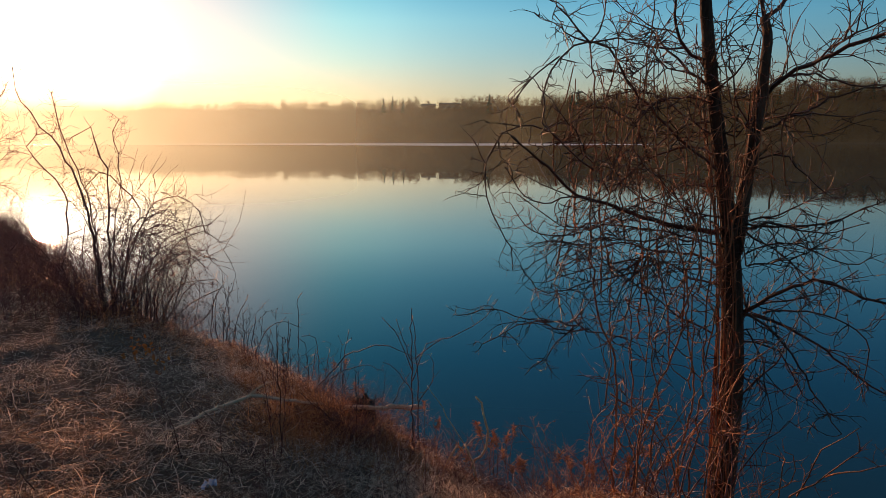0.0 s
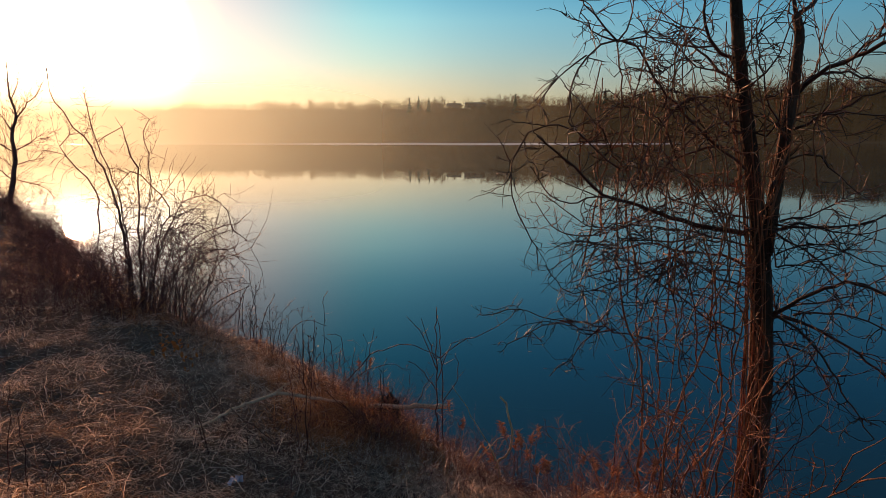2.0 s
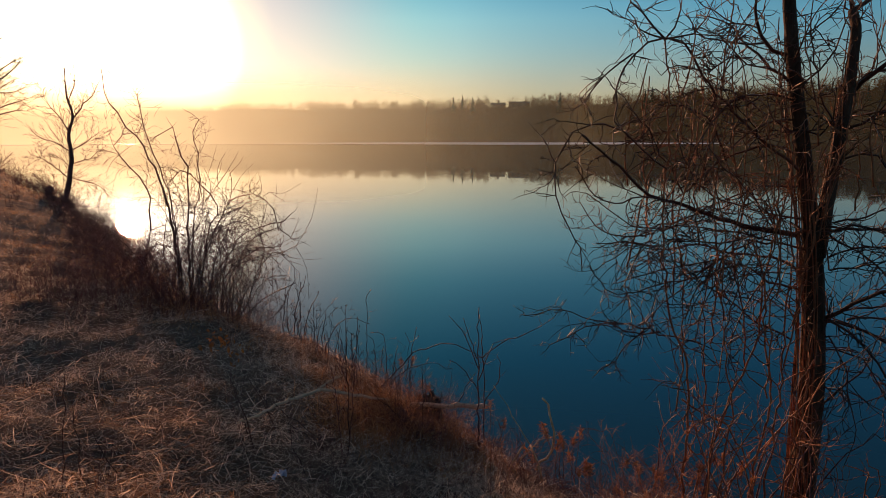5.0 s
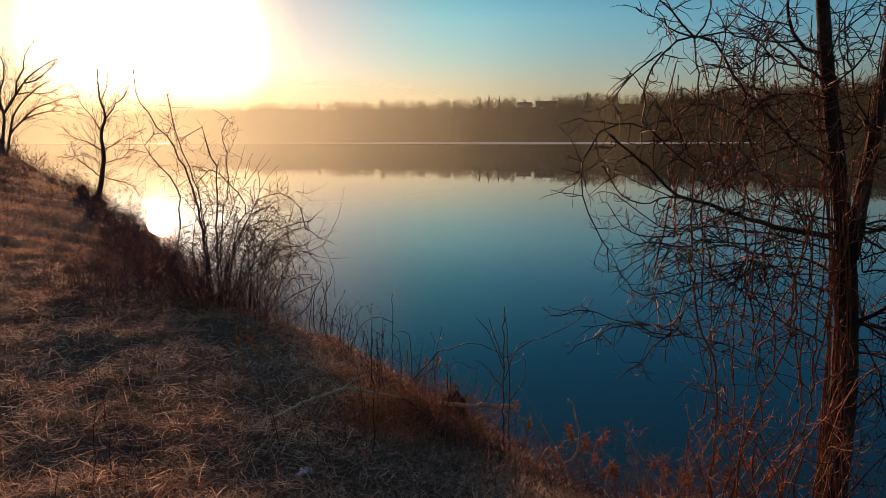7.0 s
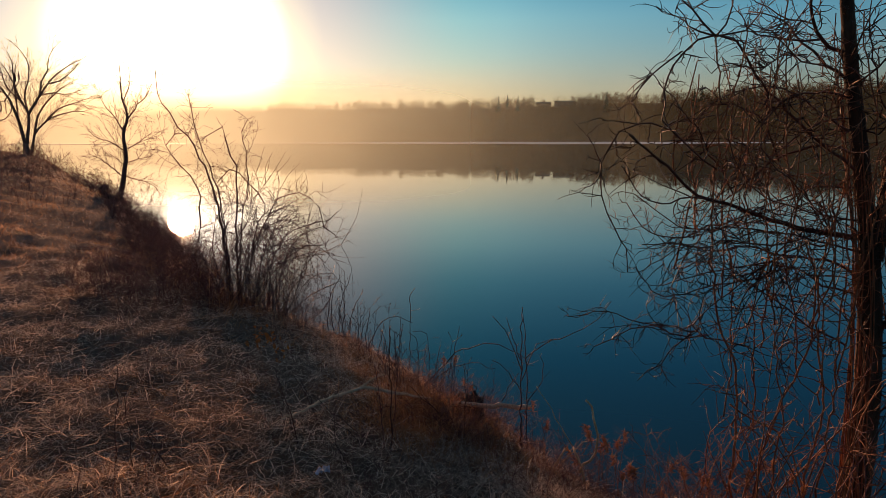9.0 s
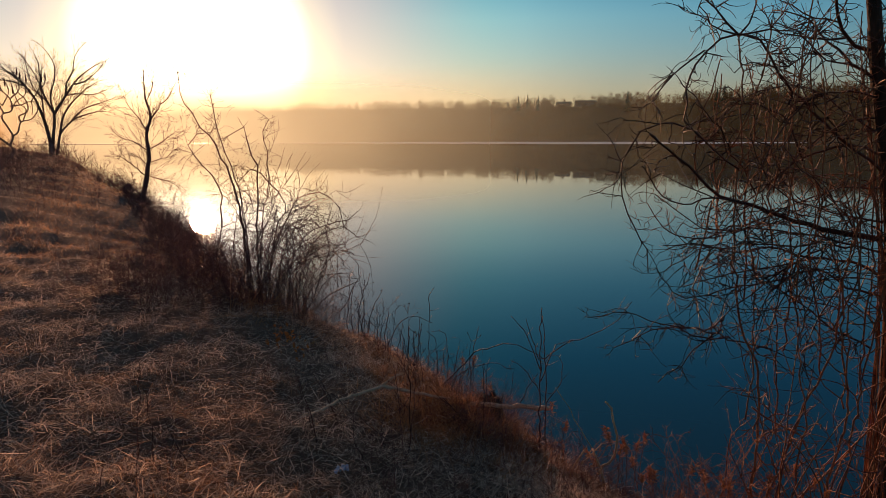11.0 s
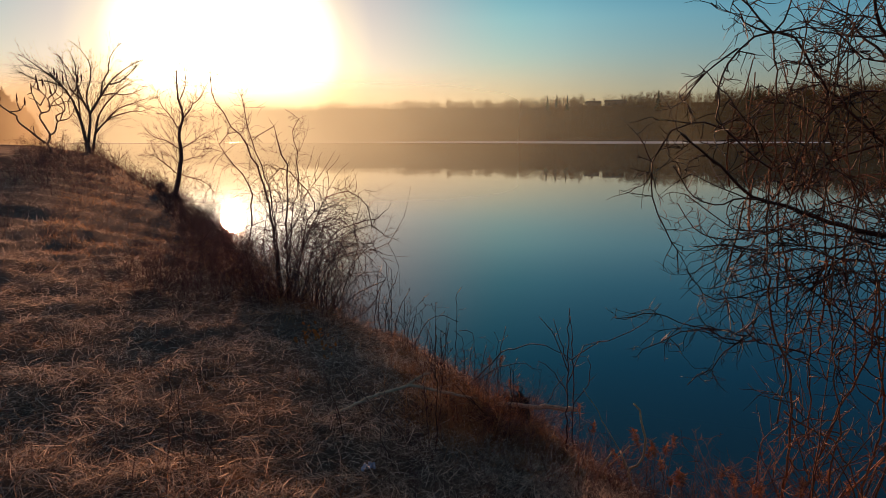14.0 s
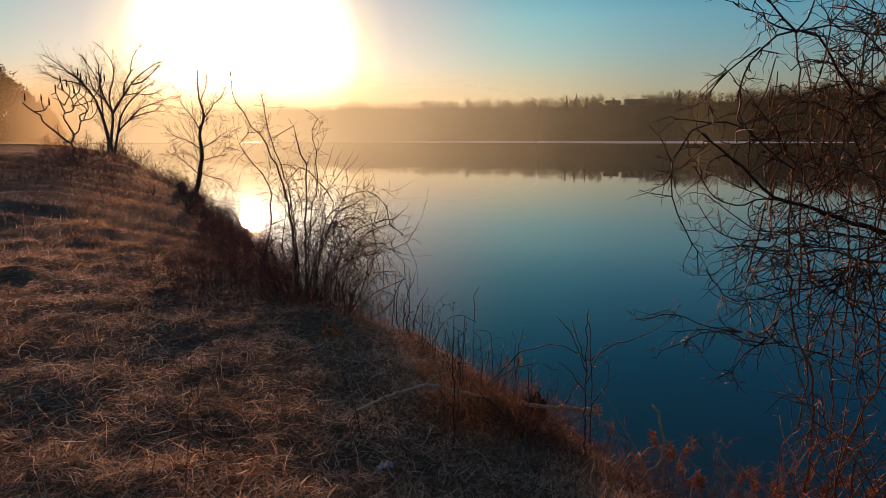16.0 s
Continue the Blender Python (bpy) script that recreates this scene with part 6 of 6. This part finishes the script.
limb(reed, "stem", [(0.21, 4.29, 1.06), (0.19, 4.33, 1.15), (0.16, 4.36, 1.22), (0.14, 4.40, 1.25)], 0.008, 0.006, 0.0)
limb(reed, "stem", [(0.13, 4.30, 1.30), (0.05, 4.33, 1.42), (-0.03, 4.37, 1.55), (-0.10, 4.40, 1.64)], 0.0032, 0.0018, 0.2)
limb(reed, "stem", [(0.07, 4.40, 1.14), (0.20, 4.43, 1.27), (0.29, 4.46, 1.28), (0.36, 4.49, 1.32)], 0.0037, 0.0018, 0.2)
limb(stalk, "stem", [(-1.82, 6.76, 1.07), (-1.77, 6.80, 1.23), (-1.69, 6.84, 1.37), (-1.56, 6.90, 1.41), (-1.40, 6.96, 1.33)], 0.0044, 0.0029, 0.4)
limb(stalk, "stem", [(-1.62, 6.81, 0.65), (-1.62, 6.86, 0.93), (-1.63, 6.91, 1.30)], 0.0044, 0.0029, 0.4)
limb(stalk, "stem", [(-1.52, 6.83, 0.65), (-1.52, 6.88, 1.05), (-1.52, 6.94, 1.41)], 0.0044, 0.0029, 0.4)
limb(stalk, "stem", [(-1.41, 6.86, 0.65), (-1.42, 6.89, 1.17), (-1.42, 6.92, 1.63), (-1.38, 6.96, 1.69)], 0.0044, 0.0029, 0.4)
limb(stalk, "stem", [(-1.32, 6.87, 0.66), (-1.36, 6.92, 1.17), (-1.45, 6.95, 1.24)], 0.0044, 0.0029, 0.4)
limb(stalk, "stem", [(-1.73, 6.78, 0.95), (-1.71, 6.84, 1.17), (-1.69, 6.90, 1.32)], 0.0044, 0.0029, 0.4)
limb(stalk, "stem", [(-1.04, 6.92, 0.78), (-0.99, 6.98, 1.03), (-0.94, 7.04, 1.29)], 0.0044, 0.0029, 0.4)
limb(stalk, "stem", [(-1.18, 6.90, 0.78), (-1.16, 6.95, 0.94), (-1.13, 7.01, 1.10)], 0.0044, 0.0029, 0.4)
limb(stalk, "stem", [(-1.84, 6.75, 1.07), (-1.84, 6.80, 1.29), (-1.82, 6.86, 1.48)], 0.0044, 0.0029, 0.4)
limb(stalk, "stem", [(-1.23, 6.89, 0.66), (-1.26, 6.94, 1.23), (-1.40, 6.96, 1.24)], 0.0044, 0.0029, 0.4)
limb(stalk, "stem", [(-1.35, 6.87, 0.66), (-1.29, 6.93, 0.88), (-1.27, 6.99, 1.10)], 0.0044, 0.0029, 0.4)
limb(seedy_weed, "stem", [(-2.40, 7.63, 0.80), (-2.38, 7.67, 1.29), (-2.30, 7.73, 1.54), (-2.28, 7.77, 1.65)], 0.0063, 0.0033, 1.0)
limb(seedy_weed, "stem", [(-2.34, 7.65, 0.80), (-2.27, 7.71, 1.15), (-2.19, 7.76, 1.37), (-2.15, 7.81, 1.45)], 0.0063, 0.0033, 1.0)
limb(seedy_weed, "stem", [(-2.44, 7.62, 0.83), (-2.47, 7.66, 1.28), (-2.45, 7.72, 1.53)], 0.0063, 0.0033, 1.0)
limb(seedy_weed, "stem", [(-2.30, 7.66, 0.80), (-2.29, 7.72, 1.02), (-2.29, 7.77, 1.14)], 0.0063, 0.0033, 1.0)
limb(seedy_weed, "stem", [(-2.38, 7.64, 0.82), (-2.33, 7.70, 1.25), (-2.38, 7.74, 1.50)], 0.0063, 0.0033, 1.0)
limb(seedy_weed, "stem", [(-2.47, 7.61, 0.87), (-2.52, 7.65, 1.15), (-2.50, 7.70, 1.40)], 0.0063, 0.0033, 1.0)
limb(stick, "stem", [(-1.43, 3.84, 1.27), (-1.58, 4.05, 1.44), (-1.76, 4.25, 1.69)], 0.0034, 0.0020, 0.2)
limb(stick, "stem", [(-1.49, 4.46, 1.17), (-1.68, 4.65, 1.37), (-1.86, 4.86, 1.49)], 0.0038, 0.0023, 0.2)
limb(stick, "stem", [(-0.99, 4.08, 1.20), (-1.13, 4.08, 1.36), (-1.36, 4.04, 1.56), (-1.45, 4.05, 1.64)], 0.0033, 0.0020, 0.2)
limb(stick, "stem", [(-1.67, 3.52, 1.43), (-1.95, 3.66, 1.45), (-2.24, 3.79, 1.49)], 0.0032, 0.0019, 0.2)
limb(stick, "stem", [(-1.45, 3.85, 1.33), (-1.57, 4.00, 1.53), (-1.71, 4.13, 1.72)], 0.0044, 0.0024, 0.5)
limb(stick, "stem", [(-1.44, 4.26, 1.27), (-1.57, 4.37, 1.45), (-1.73, 4.47, 1.62)], 0.0044, 0.0024, 0.5)
limb(stick, "stem", [(-0.97, 4.04, 1.25), (-0.95, 4.04, 1.66), (-0.95, 4.04, 2.03)], 0.0044, 0.0024, 0.5)
limb(stick, "stem", [(-0.50, 4.50, 1.07), (-0.72, 4.65, 1.27), (-0.99, 4.78, 1.46)], 0.0044, 0.0024, 0.5)
limb(stick, "stem", [(-0.91, 3.92, 1.22), (-1.16, 4.12, 1.32), (-1.45, 4.29, 1.41)], 0.0044, 0.0024, 0.5)
limb(stick, "stem", [(-0.53, 4.61, 1.07), (-0.69, 4.69, 1.23), (-0.88, 4.76, 1.38)], 0.0044, 0.0024, 0.5)
limb(stick, "stem", [(-0.60, 4.62, 1.10), (-0.58, 4.65, 1.38), (-0.59, 4.67, 1.64)], 0.0044, 0.0024, 0.5)
limb(stick, "stem", [(-2.22, 3.20, 1.50), (-2.23, 3.26, 1.78), (-2.24, 3.32, 2.02)], 0.0031, 0.0018, 0.2)
limb(stick, "stem", [(-2.15, 3.26, 1.48), (-2.18, 3.29, 1.68), (-2.22, 3.33, 1.87)], 0.0031, 0.0018, 0.2)
limb(stick, "stem", [(-1.96, 3.26, 1.52), (-2.03, 3.27, 1.63), (-2.10, 3.29, 1.74)], 0.0030, 0.0018, 0.2)
limb(stick, "stem", [(-1.13, 3.73, 1.31), (-1.21, 3.76, 1.46), (-1.23, 3.81, 1.61)], 0.0031, 0.0018, 0.2)



def leaf_cluster(x, y, z, n, size, seed, label, name="dead_leaves", spread=0.055):
    rng = random.Random(seed)
    c = thing(name, (x, y, z), label, "leaves")
    for _ in range(n):
        s = Shape()
        p = Vector((x, y, z)) + stray(rng, spread)
        u = stray(rng, 1).normalized()
        v = u.orthogonal().normalized()
        w = u.cross(v)
        L = size * rng.uniform(0.6, 1.2)
        ring = [(-0.5, 0, 0), (-0.2, 0.22, 0.04), (0.2, 0.2, 0.05), (0.5, 0, -0.03), (0.2, -0.2, 0.07), (-0.2, -0.22, 0.05), (0, 0, -0.05)]
        for a, b, d in ring:
            q = p + (u * a + v * b + w * d) * L
            s.verts.append((q.x, q.y, q.z))
        s.faces += [(i, (i + 1) % 6, 6) for i in range(6)]
        part("leaf", s, LEAF, c)
    return c


def seed_head(x, y, z, n, seed, label):
    """A dry weed with feathery plumes: each plume a spray of fine curled bracts on its own stalk."""
    rng = random.Random(seed)
    foot = high(x, y)
    c = thing("seed_heads", (x, y, foot), label, "weed", "dry seed heads on the bank")
    for _ in range(n):
        top = Vector((x + rng.gauss(0, 0.09), y + rng.gauss(0, 0.06), z + rng.gauss(0, 0.045)))
        base = Vector((x + rng.gauss(0, 0.02), y + rng.gauss(0, 0.02), foot - 0.02))
        mid = base.lerp(top, 0.6) + stray(rng, 0.02)
        s = Shape()
        line = rounded([base, mid, top], 0.04)
        s.tube(line, [0.0026 - 0.0012 * i / len(line) for i in range(len(line))], 4)
        stalk_part = part("stalk", s, VINE, c)
        s = Shape()
        way = (top - mid).normalized()
        for _ in range(44):
            p = top + way * rng.uniform(-0.05, 0.02)
            d = (way * 0.4 + stray(rng, 0.9)).normalized() * rng.uniform(0.012, 0.042)
            s.tube([p, p + d * 0.6 + stray(rng, 0.002), p + d + stray(rng, 0.004)], [0.0011, 0.0026, 0.0008], 3)
        part("plume", s, PLUME, stalk_part)
    return c


lx, ly = spot(23.4, 6.35)
leaf_cluster(lx, ly, high(lx, ly) + 0.16, 26, 0.055, 1, "cluster of bright orange dead leaves in the grass")
lx, ly = spot(22.4, 6.2)
leaf_cluster(lx, ly, high(lx, ly) + 0.13, 14, 0.05, 2, "small cluster of orange dead leaves in the grass")
for i, (az, r, up, n, sz) in enumerate(((-5.1, 4.45, 0.55, 30, 0.032), (-6.4, 4.4, 0.44, 26, 0.03), (-3.0, 4.5, 0.35, 6, 0.035), (-9.6, 4.4, 0.14, 14, 0.03), (1.6, 5.1, 0.36, 7, 0.035), (9.0, 6.5, 0.55, 7, 0.04), (6.7, 6.2, 0.5, 5, 0.035), (-12.5, 4.3, 0.25, 18, 0.03), (-17.8, 4.25, 0.3, 20, 0.03), (-14.8, 4.2, 0.2, 14, 0.03))):
    lx, ly = spot(az, r)
    seed_head(lx, ly, high(lx, ly) + up, max(2, n // 4), 10 + i, "feathery orange-brown seed heads on dry weeds")

def tall_weed(x, y, tall, seed):
    """A thin straight dry weed with short side twigs and small buds."""
    rng = random.Random(seed)
    z = high(x, y) - 0.03
    w = thing("tall_weed", (x, y, z), "thin upright dry weed with small buds on the bank", "weed", "tall weeds on the bank")
    for k in range(rng.randint(1, 3)):
        top = Vector((rng.gauss(0, 0.06), rng.gauss(0, 0.06), tall * (1.0 if k == 0 else rng.uniform(0.5, 0.85))))
        foot = Vector((x + rng.gauss(0, 0.03), y + rng.gauss(0, 0.03), z))
        pts = [foot + top * (i / 8) + stray(rng, 0.004) for i in range(9)]
        s, heads = Shape(), []
        s.tube(pts, [0.0034 - 0.0002 * i for i in range(9)], 4)
        for _ in range(rng.randint(5, 9)):
            i = rng.randint(3, 8)
            end = pts[i] + Vector((rng.gauss(0, 0.04), rng.gauss(0, 0.04), rng.uniform(0.02, 0.09)))
            s.tube([pts[i], (pts[i] + end) / 2 + stray(rng, 0.004), end], [0.0022, 0.0018, 0.0014], 3)
            heads.append(end)
        stem = part("stem", s, BUSH, w)
        for end in heads:
            bud = Shape()
            bud.tube([end + Vector((0, 0, d)) for d in (-0.006, -0.002, 0.003, 0.007)], [0.0015, 0.004, 0.0036, 0.001], 5)
            part("bud", bud, SEED, stem)
    return w


for i, (x, y, tall) in enumerate(((-0.99, 4.13, 0.75), (-1.23, 5.46, 0.55), (-1.20, 5.68, 0.59), (-1.70, 6.38, 0.52), (-1.54, 6.21, 0.60), (-1.06, 5.50, 0.44), (-0.81, 5.34, 0.61), (-0.90, 5.22, 0.40), (-1.98, 6.92, 0.57), (-1.82, 6.66, 0.39), (-2.20, 7.28, 0.64), (-1.36, 5.84, 0.39), (-0.65, 5.16, 0.54))):
    tall_weed(x, y, tall, 500 + i)

WEEDS = ((-4.5, 4.4, 0.55, 6), (-7.5, 4.35, 0.5, 7), (-10, 4.3, 0.5, 8), (-13, 4.3, 0.5, 5), (-15.5, 4.25, 0.5, 6), (-18, 4.2, 0.55, 6), (-20.5, 4.25, 0.5, 5), (0.8, 5.1, 0.5, 6), (5, 5.9, 0.5, 6), (8, 6.3, 0.5, 7), (11, 6.6, 0.5, 7), (13.5, 7.1, 0.55, 7))
MORE_WEEDS = ((-25, 4.1, 0.5, 6), (3.0, 5.5, 0.4, 6), (-12, 4.4, 0.7, 6), (4.2, 5.8, 0.6, 7), (6.2, 6.05, 0.7, 8), (7.2, 6.2, 0.6, 7), (9.2, 6.5, 0.6, 8), (10.4, 6.6, 0.55, 7), (12.2, 6.9, 0.5, 7), (14.6, 7.3, 0.5, 7), (15.8, 7.6, 0.6, 7), (2.0, 5.35, 0.55, 7), (-0.8, 4.95, 0.5, 6))
for i, (az, r, tall, n) in enumerate(WEEDS + MORE_WEEDS):
    x, y = spot(az, r)
    shrub(x, y, tall, n if az < 0 else max(3, n * 2 // 3), 300 + i, "orange-brown dry weeds at the bank's edge", 0.8, 0.0026, VINE if az < 2 else BUSH, "bank_weed", "weeds along the bank's edge", 4)

for i, (az, r, tall, n) in enumerate(((-13.6, 4.4, 1.0, 3), (-15.6, 4.35, 1.2, 3), (-17.6, 4.35, 1.4, 4), (-19.3, 4.3, 1.4, 4), (-20.6, 4.3, 1.1, 3), (-16.6, 4.2, 0.8, 3), (-22.4, 4.2, 0.7, 3))):
    x, y = spot(az, r)
    shrub(x, y, tall, n, 360 + i, "upright reddish leafless shoots beside the tree", 0.42, 0.0046, VINE if i % 2 else BUSH, "bank_shoots", "shoots beside the near tree", 3)
for i, (az, r, tall, n) in enumerate(MOUND):
    x, y = spot(az, r)
    shrub(x, y, tall, n, 400 + i, "low tangled rust-red brush over the fallen branch", 1.1, 0.0026, VINE if i % 3 else BUSH, "low_brush", "low brush on the bank's edge", 6)

# vines that wind up the near tree's trunk
def trunk_middle(z):
    """The middle of the trunk at a height."""
    at = [0.5, 0.97, 1.57, 2.0, 2.35, 2.58, 3.02, 3.35, 3.67]
    return (float(np.interp(z, at, [1.72, 1.74, 1.75, 1.75, 1.73, 1.71, 1.65, 1.60, 1.55])),
            float(np.interp(z, at, [4.27, 4.26, 4.25, 4.25, 4.26, 4.27, 4.30, 4.31, 4.33])), z)


vr = random.Random(77)
for k in range(12):
    a0, turn, s = vr.uniform(2.2, 4.6), vr.uniform(-0.8, 0.8), Shape()
    pts = []
    for i in range(30):
        t = i / 29
        z = 0.35 + t * (2.4 + 0.1 * k)
        c = Vector(trunk_middle(z))
        rad = 0.085 - 0.012 * t + 0.012 * math.sin(9 * t + k)
        pts.append(c + Vector((math.cos(a0 + turn * t + 0.4 * math.sin(5 * t + k)) * rad, math.sin(a0 + turn * t + 0.4 * math.sin(5 * t + k)) * rad, 0)))
    s.tube(pts, [0.006 - 0.003 * i / 29 for i in range(30)], 5)
    for _ in range(10):
        i = vr.randint(2, 28)
        twig(s, vr, pts[i], stray(vr, 1) + Vector((-0.5, -0.3, 0.3)), vr.uniform(0.06, 0.2), 0.002, 0, 2, 0.3, 0.1)
    part("vine", s, VINE, near_tree)

# thin vines and dead shoots about the crotch and up the second stem
for k in range(9):
    a0, turn, s = vr.uniform(2.0, 5.6), vr.uniform(-1.6, 1.6), Shape()
    z0, z1 = vr.uniform(2.2, 2.5), vr.uniform(2.9, 3.8)
    pts = []
    for i in range(16):
        t = i / 15
        z = z0 + (z1 - z0) * t
        rad, a = 0.055 - 0.018 * t + 0.01 * math.sin(7 * t + k), a0 + turn * t + 0.5 * math.sin(6 * t + k)
        pts.append(Vector((float(np.interp(z, [2.2, 2.67, 3.17, 3.79], [1.74, 1.76, 1.82, 1.88])) + math.cos(a) * rad, float(np.interp(z, [2.2, 2.67, 3.17, 3.79], [4.26, 4.27, 4.29, 4.34])) + math.sin(a) * rad, z)))
    s.tube(pts, [0.0048 - 0.0016 * i / 15 for i in range(16)], 5)
    for _ in range(9):
        i = vr.randint(1, 14)
        twig(s, vr, pts[i], stray(vr, 1) + Vector((0, -0.3, 0.3)), vr.uniform(0.08, 0.3), 0.002, 1, 2, 0.2, 0.06)
    part("vine", s, VINE if k % 3 else TWIG, near_tree)


def stump(x, y, z, size, seed, label):
    rng = random.Random(seed)
    t = thing("stump", (x, y, z), label, "stump")
    s = Shape()
    n = 14
    rings = []
    for i, (rad, up) in enumerate(((1.15, -0.25), (0.95, 0.1), (0.85, 0.5), (0.8, 0.8), (0.45, 0.85), (0.1, 0.7))):
        rings.append(len(s.verts))
        for j in range(n):
            a = 6.283 * j / n
            k = size * 0.5 * rad * rng.uniform(0.75, 1.2)
            s.verts.append((x + k * math.cos(a), y + k * math.sin(a), z + size * up + (rng.uniform(-0.12, 0.2) * size if i in (3, 4) else 0)))
    for a, b in zip(rings, rings[1:]):
        s.faces += [(a + j, a + (j + 1) % n, b + (j + 1) % n, b + j) for j in range(n)]
    part("body", s, STUMP, t)
    for _ in range(9):
        s = Shape()
        a = rng.uniform(0, 6.28)
        p = Vector((x + size * 0.4 * math.cos(a), y + size * 0.4 * math.sin(a), z + size * rng.uniform(0.3, 0.8)))
        twig(s, rng, p, Vector((math.cos(a), math.sin(a), rng.uniform(0, 1.2))), size * rng.uniform(0.2, 0.5), size * 0.04, 1, 2, 0.3, 0.1)
        part("root_stub", s, STUMP, t)
    return t


x, y = spot(6.5, 5.3)
stump(x, y, high(x, y) + 0.09, 0.17, 4, "dark rotten stump at the bank's edge")


def snag(x, y, z, tall, seed, label):
    """A broken, knotty dead trunk with a low root beside it."""
    rng = random.Random(seed)
    t = thing("snag", (x, y, z), label, "stump")
    s = Shape()
    pts = [Vector((x, y, z - 0.25)), Vector((x - 0.03, y, z)), Vector((x - 0.10, y, z + tall * 0.35)), Vector((x - 0.17, y, z + tall * 0.6)), Vector((x - 0.15, y, z + tall * 0.82)), Vector((x - 0.22, y, z + tall))]
    s.tube(rounded(pts, 0.06), [0.13 - 0.0035 * i + rng.uniform(-0.02, 0.03) for i in range(len(rounded(pts, 0.06)))], 9)
    part("trunk", s, STUMP, t)
    for dx, dz, up, r in ((0.16, 0.62, 0.06, 0.06), (-0.14, 0.95, 0.10, 0.05), (0.10, 0.36, 0.10, 0.05), (-0.20, 0.2, 0.02, 0.05)):
        s = Shape()
        p = Vector((x - 0.14, y, z + tall * dz * 0.9))
        s.tube([p, p + Vector((dx * 0.6, rng.gauss(0, 0.04), up * 0.5)), p + Vector((dx, rng.gauss(0, 0.05), up))], [r, r * 0.9, r * 0.4], 6)
        part("stub", s, STUMP, t)
    s = Shape()
    s.tube(rounded([(x - 0.05, y, z + 0.02), (x + 0.12, y + 0.1, z + 0.06), (x + 0.24, y + 0.2, z), (x + 0.34, y + 0.3, z - 0.14)], 0.06), [0.085 + rng.uniform(-0.015, 0.02) for _ in rounded([(x - 0.05, y, z + 0.02), (x + 0.12, y + 0.1, z + 0.06), (x + 0.24, y + 0.2, z), (x + 0.34, y + 0.3, z - 0.14)], 0.06)], 7)
    part("root", s, STUMP, t)
    return t


x, y = -13.27, 19.97
snag(x, y, high(x, y) - 0.02, 0.42, 5, "dark broken snag beside the slender shore tree")

# fruit clusters on the sumac
for p in ((-24.84, 26.06, 4.85), (-24.39, 26.48, 4.84), (-24.18, 26.67, 4.68), (-23.97, 26.86, 5.29), (-23.81, 27.0, 5.65), (-23.64, 27.15, 5.49), (-23.78, 27.03, 5.36), (-23.28, 27.46, 5.96),
          (-23.21, 27.52, 5.8), (-23.04, 27.66, 5.68), (-23.44, 27.32, 5.19), (-22.59, 28.03, 5.7), (-22.48, 28.12, 5.78)):
    s = Shape()
    p = Vector(p)
    s.tube([p + Vector((0, 0, d)) for d in (-0.24, -0.18, -0.08, 0.04, 0.12)], [0.012, 0.03, 0.034, 0.022, 0.006], 7)
    part("fruit_cluster", s, SEED, sumac_tree)

# a scrap of film caught in the grass
x, y = spot(19.0, 3.62)
scrap = thing("plastic_scrap", (x, y, high(x, y) + 0.03), "crumpled pale blue plastic scrap lying in the grass", "litter")
s = Shape()
sr = random.Random(3)
for i in range(7):
    for j in range(5):
        s.verts.append((x + (i - 3) * 0.012 + sr.gauss(0, 0.004), y + (j - 2) * 0.013 + sr.gauss(0, 0.004), high(x, y) + 0.11 + sr.gauss(0, 0.012)))
s.faces += [(i * 5 + j, i * 5 + j + 1, i * 5 + j + 6, i * 5 + j + 5) for i in range(6) for j in range(4)]
part("film", s, PLASTIC, scrap)
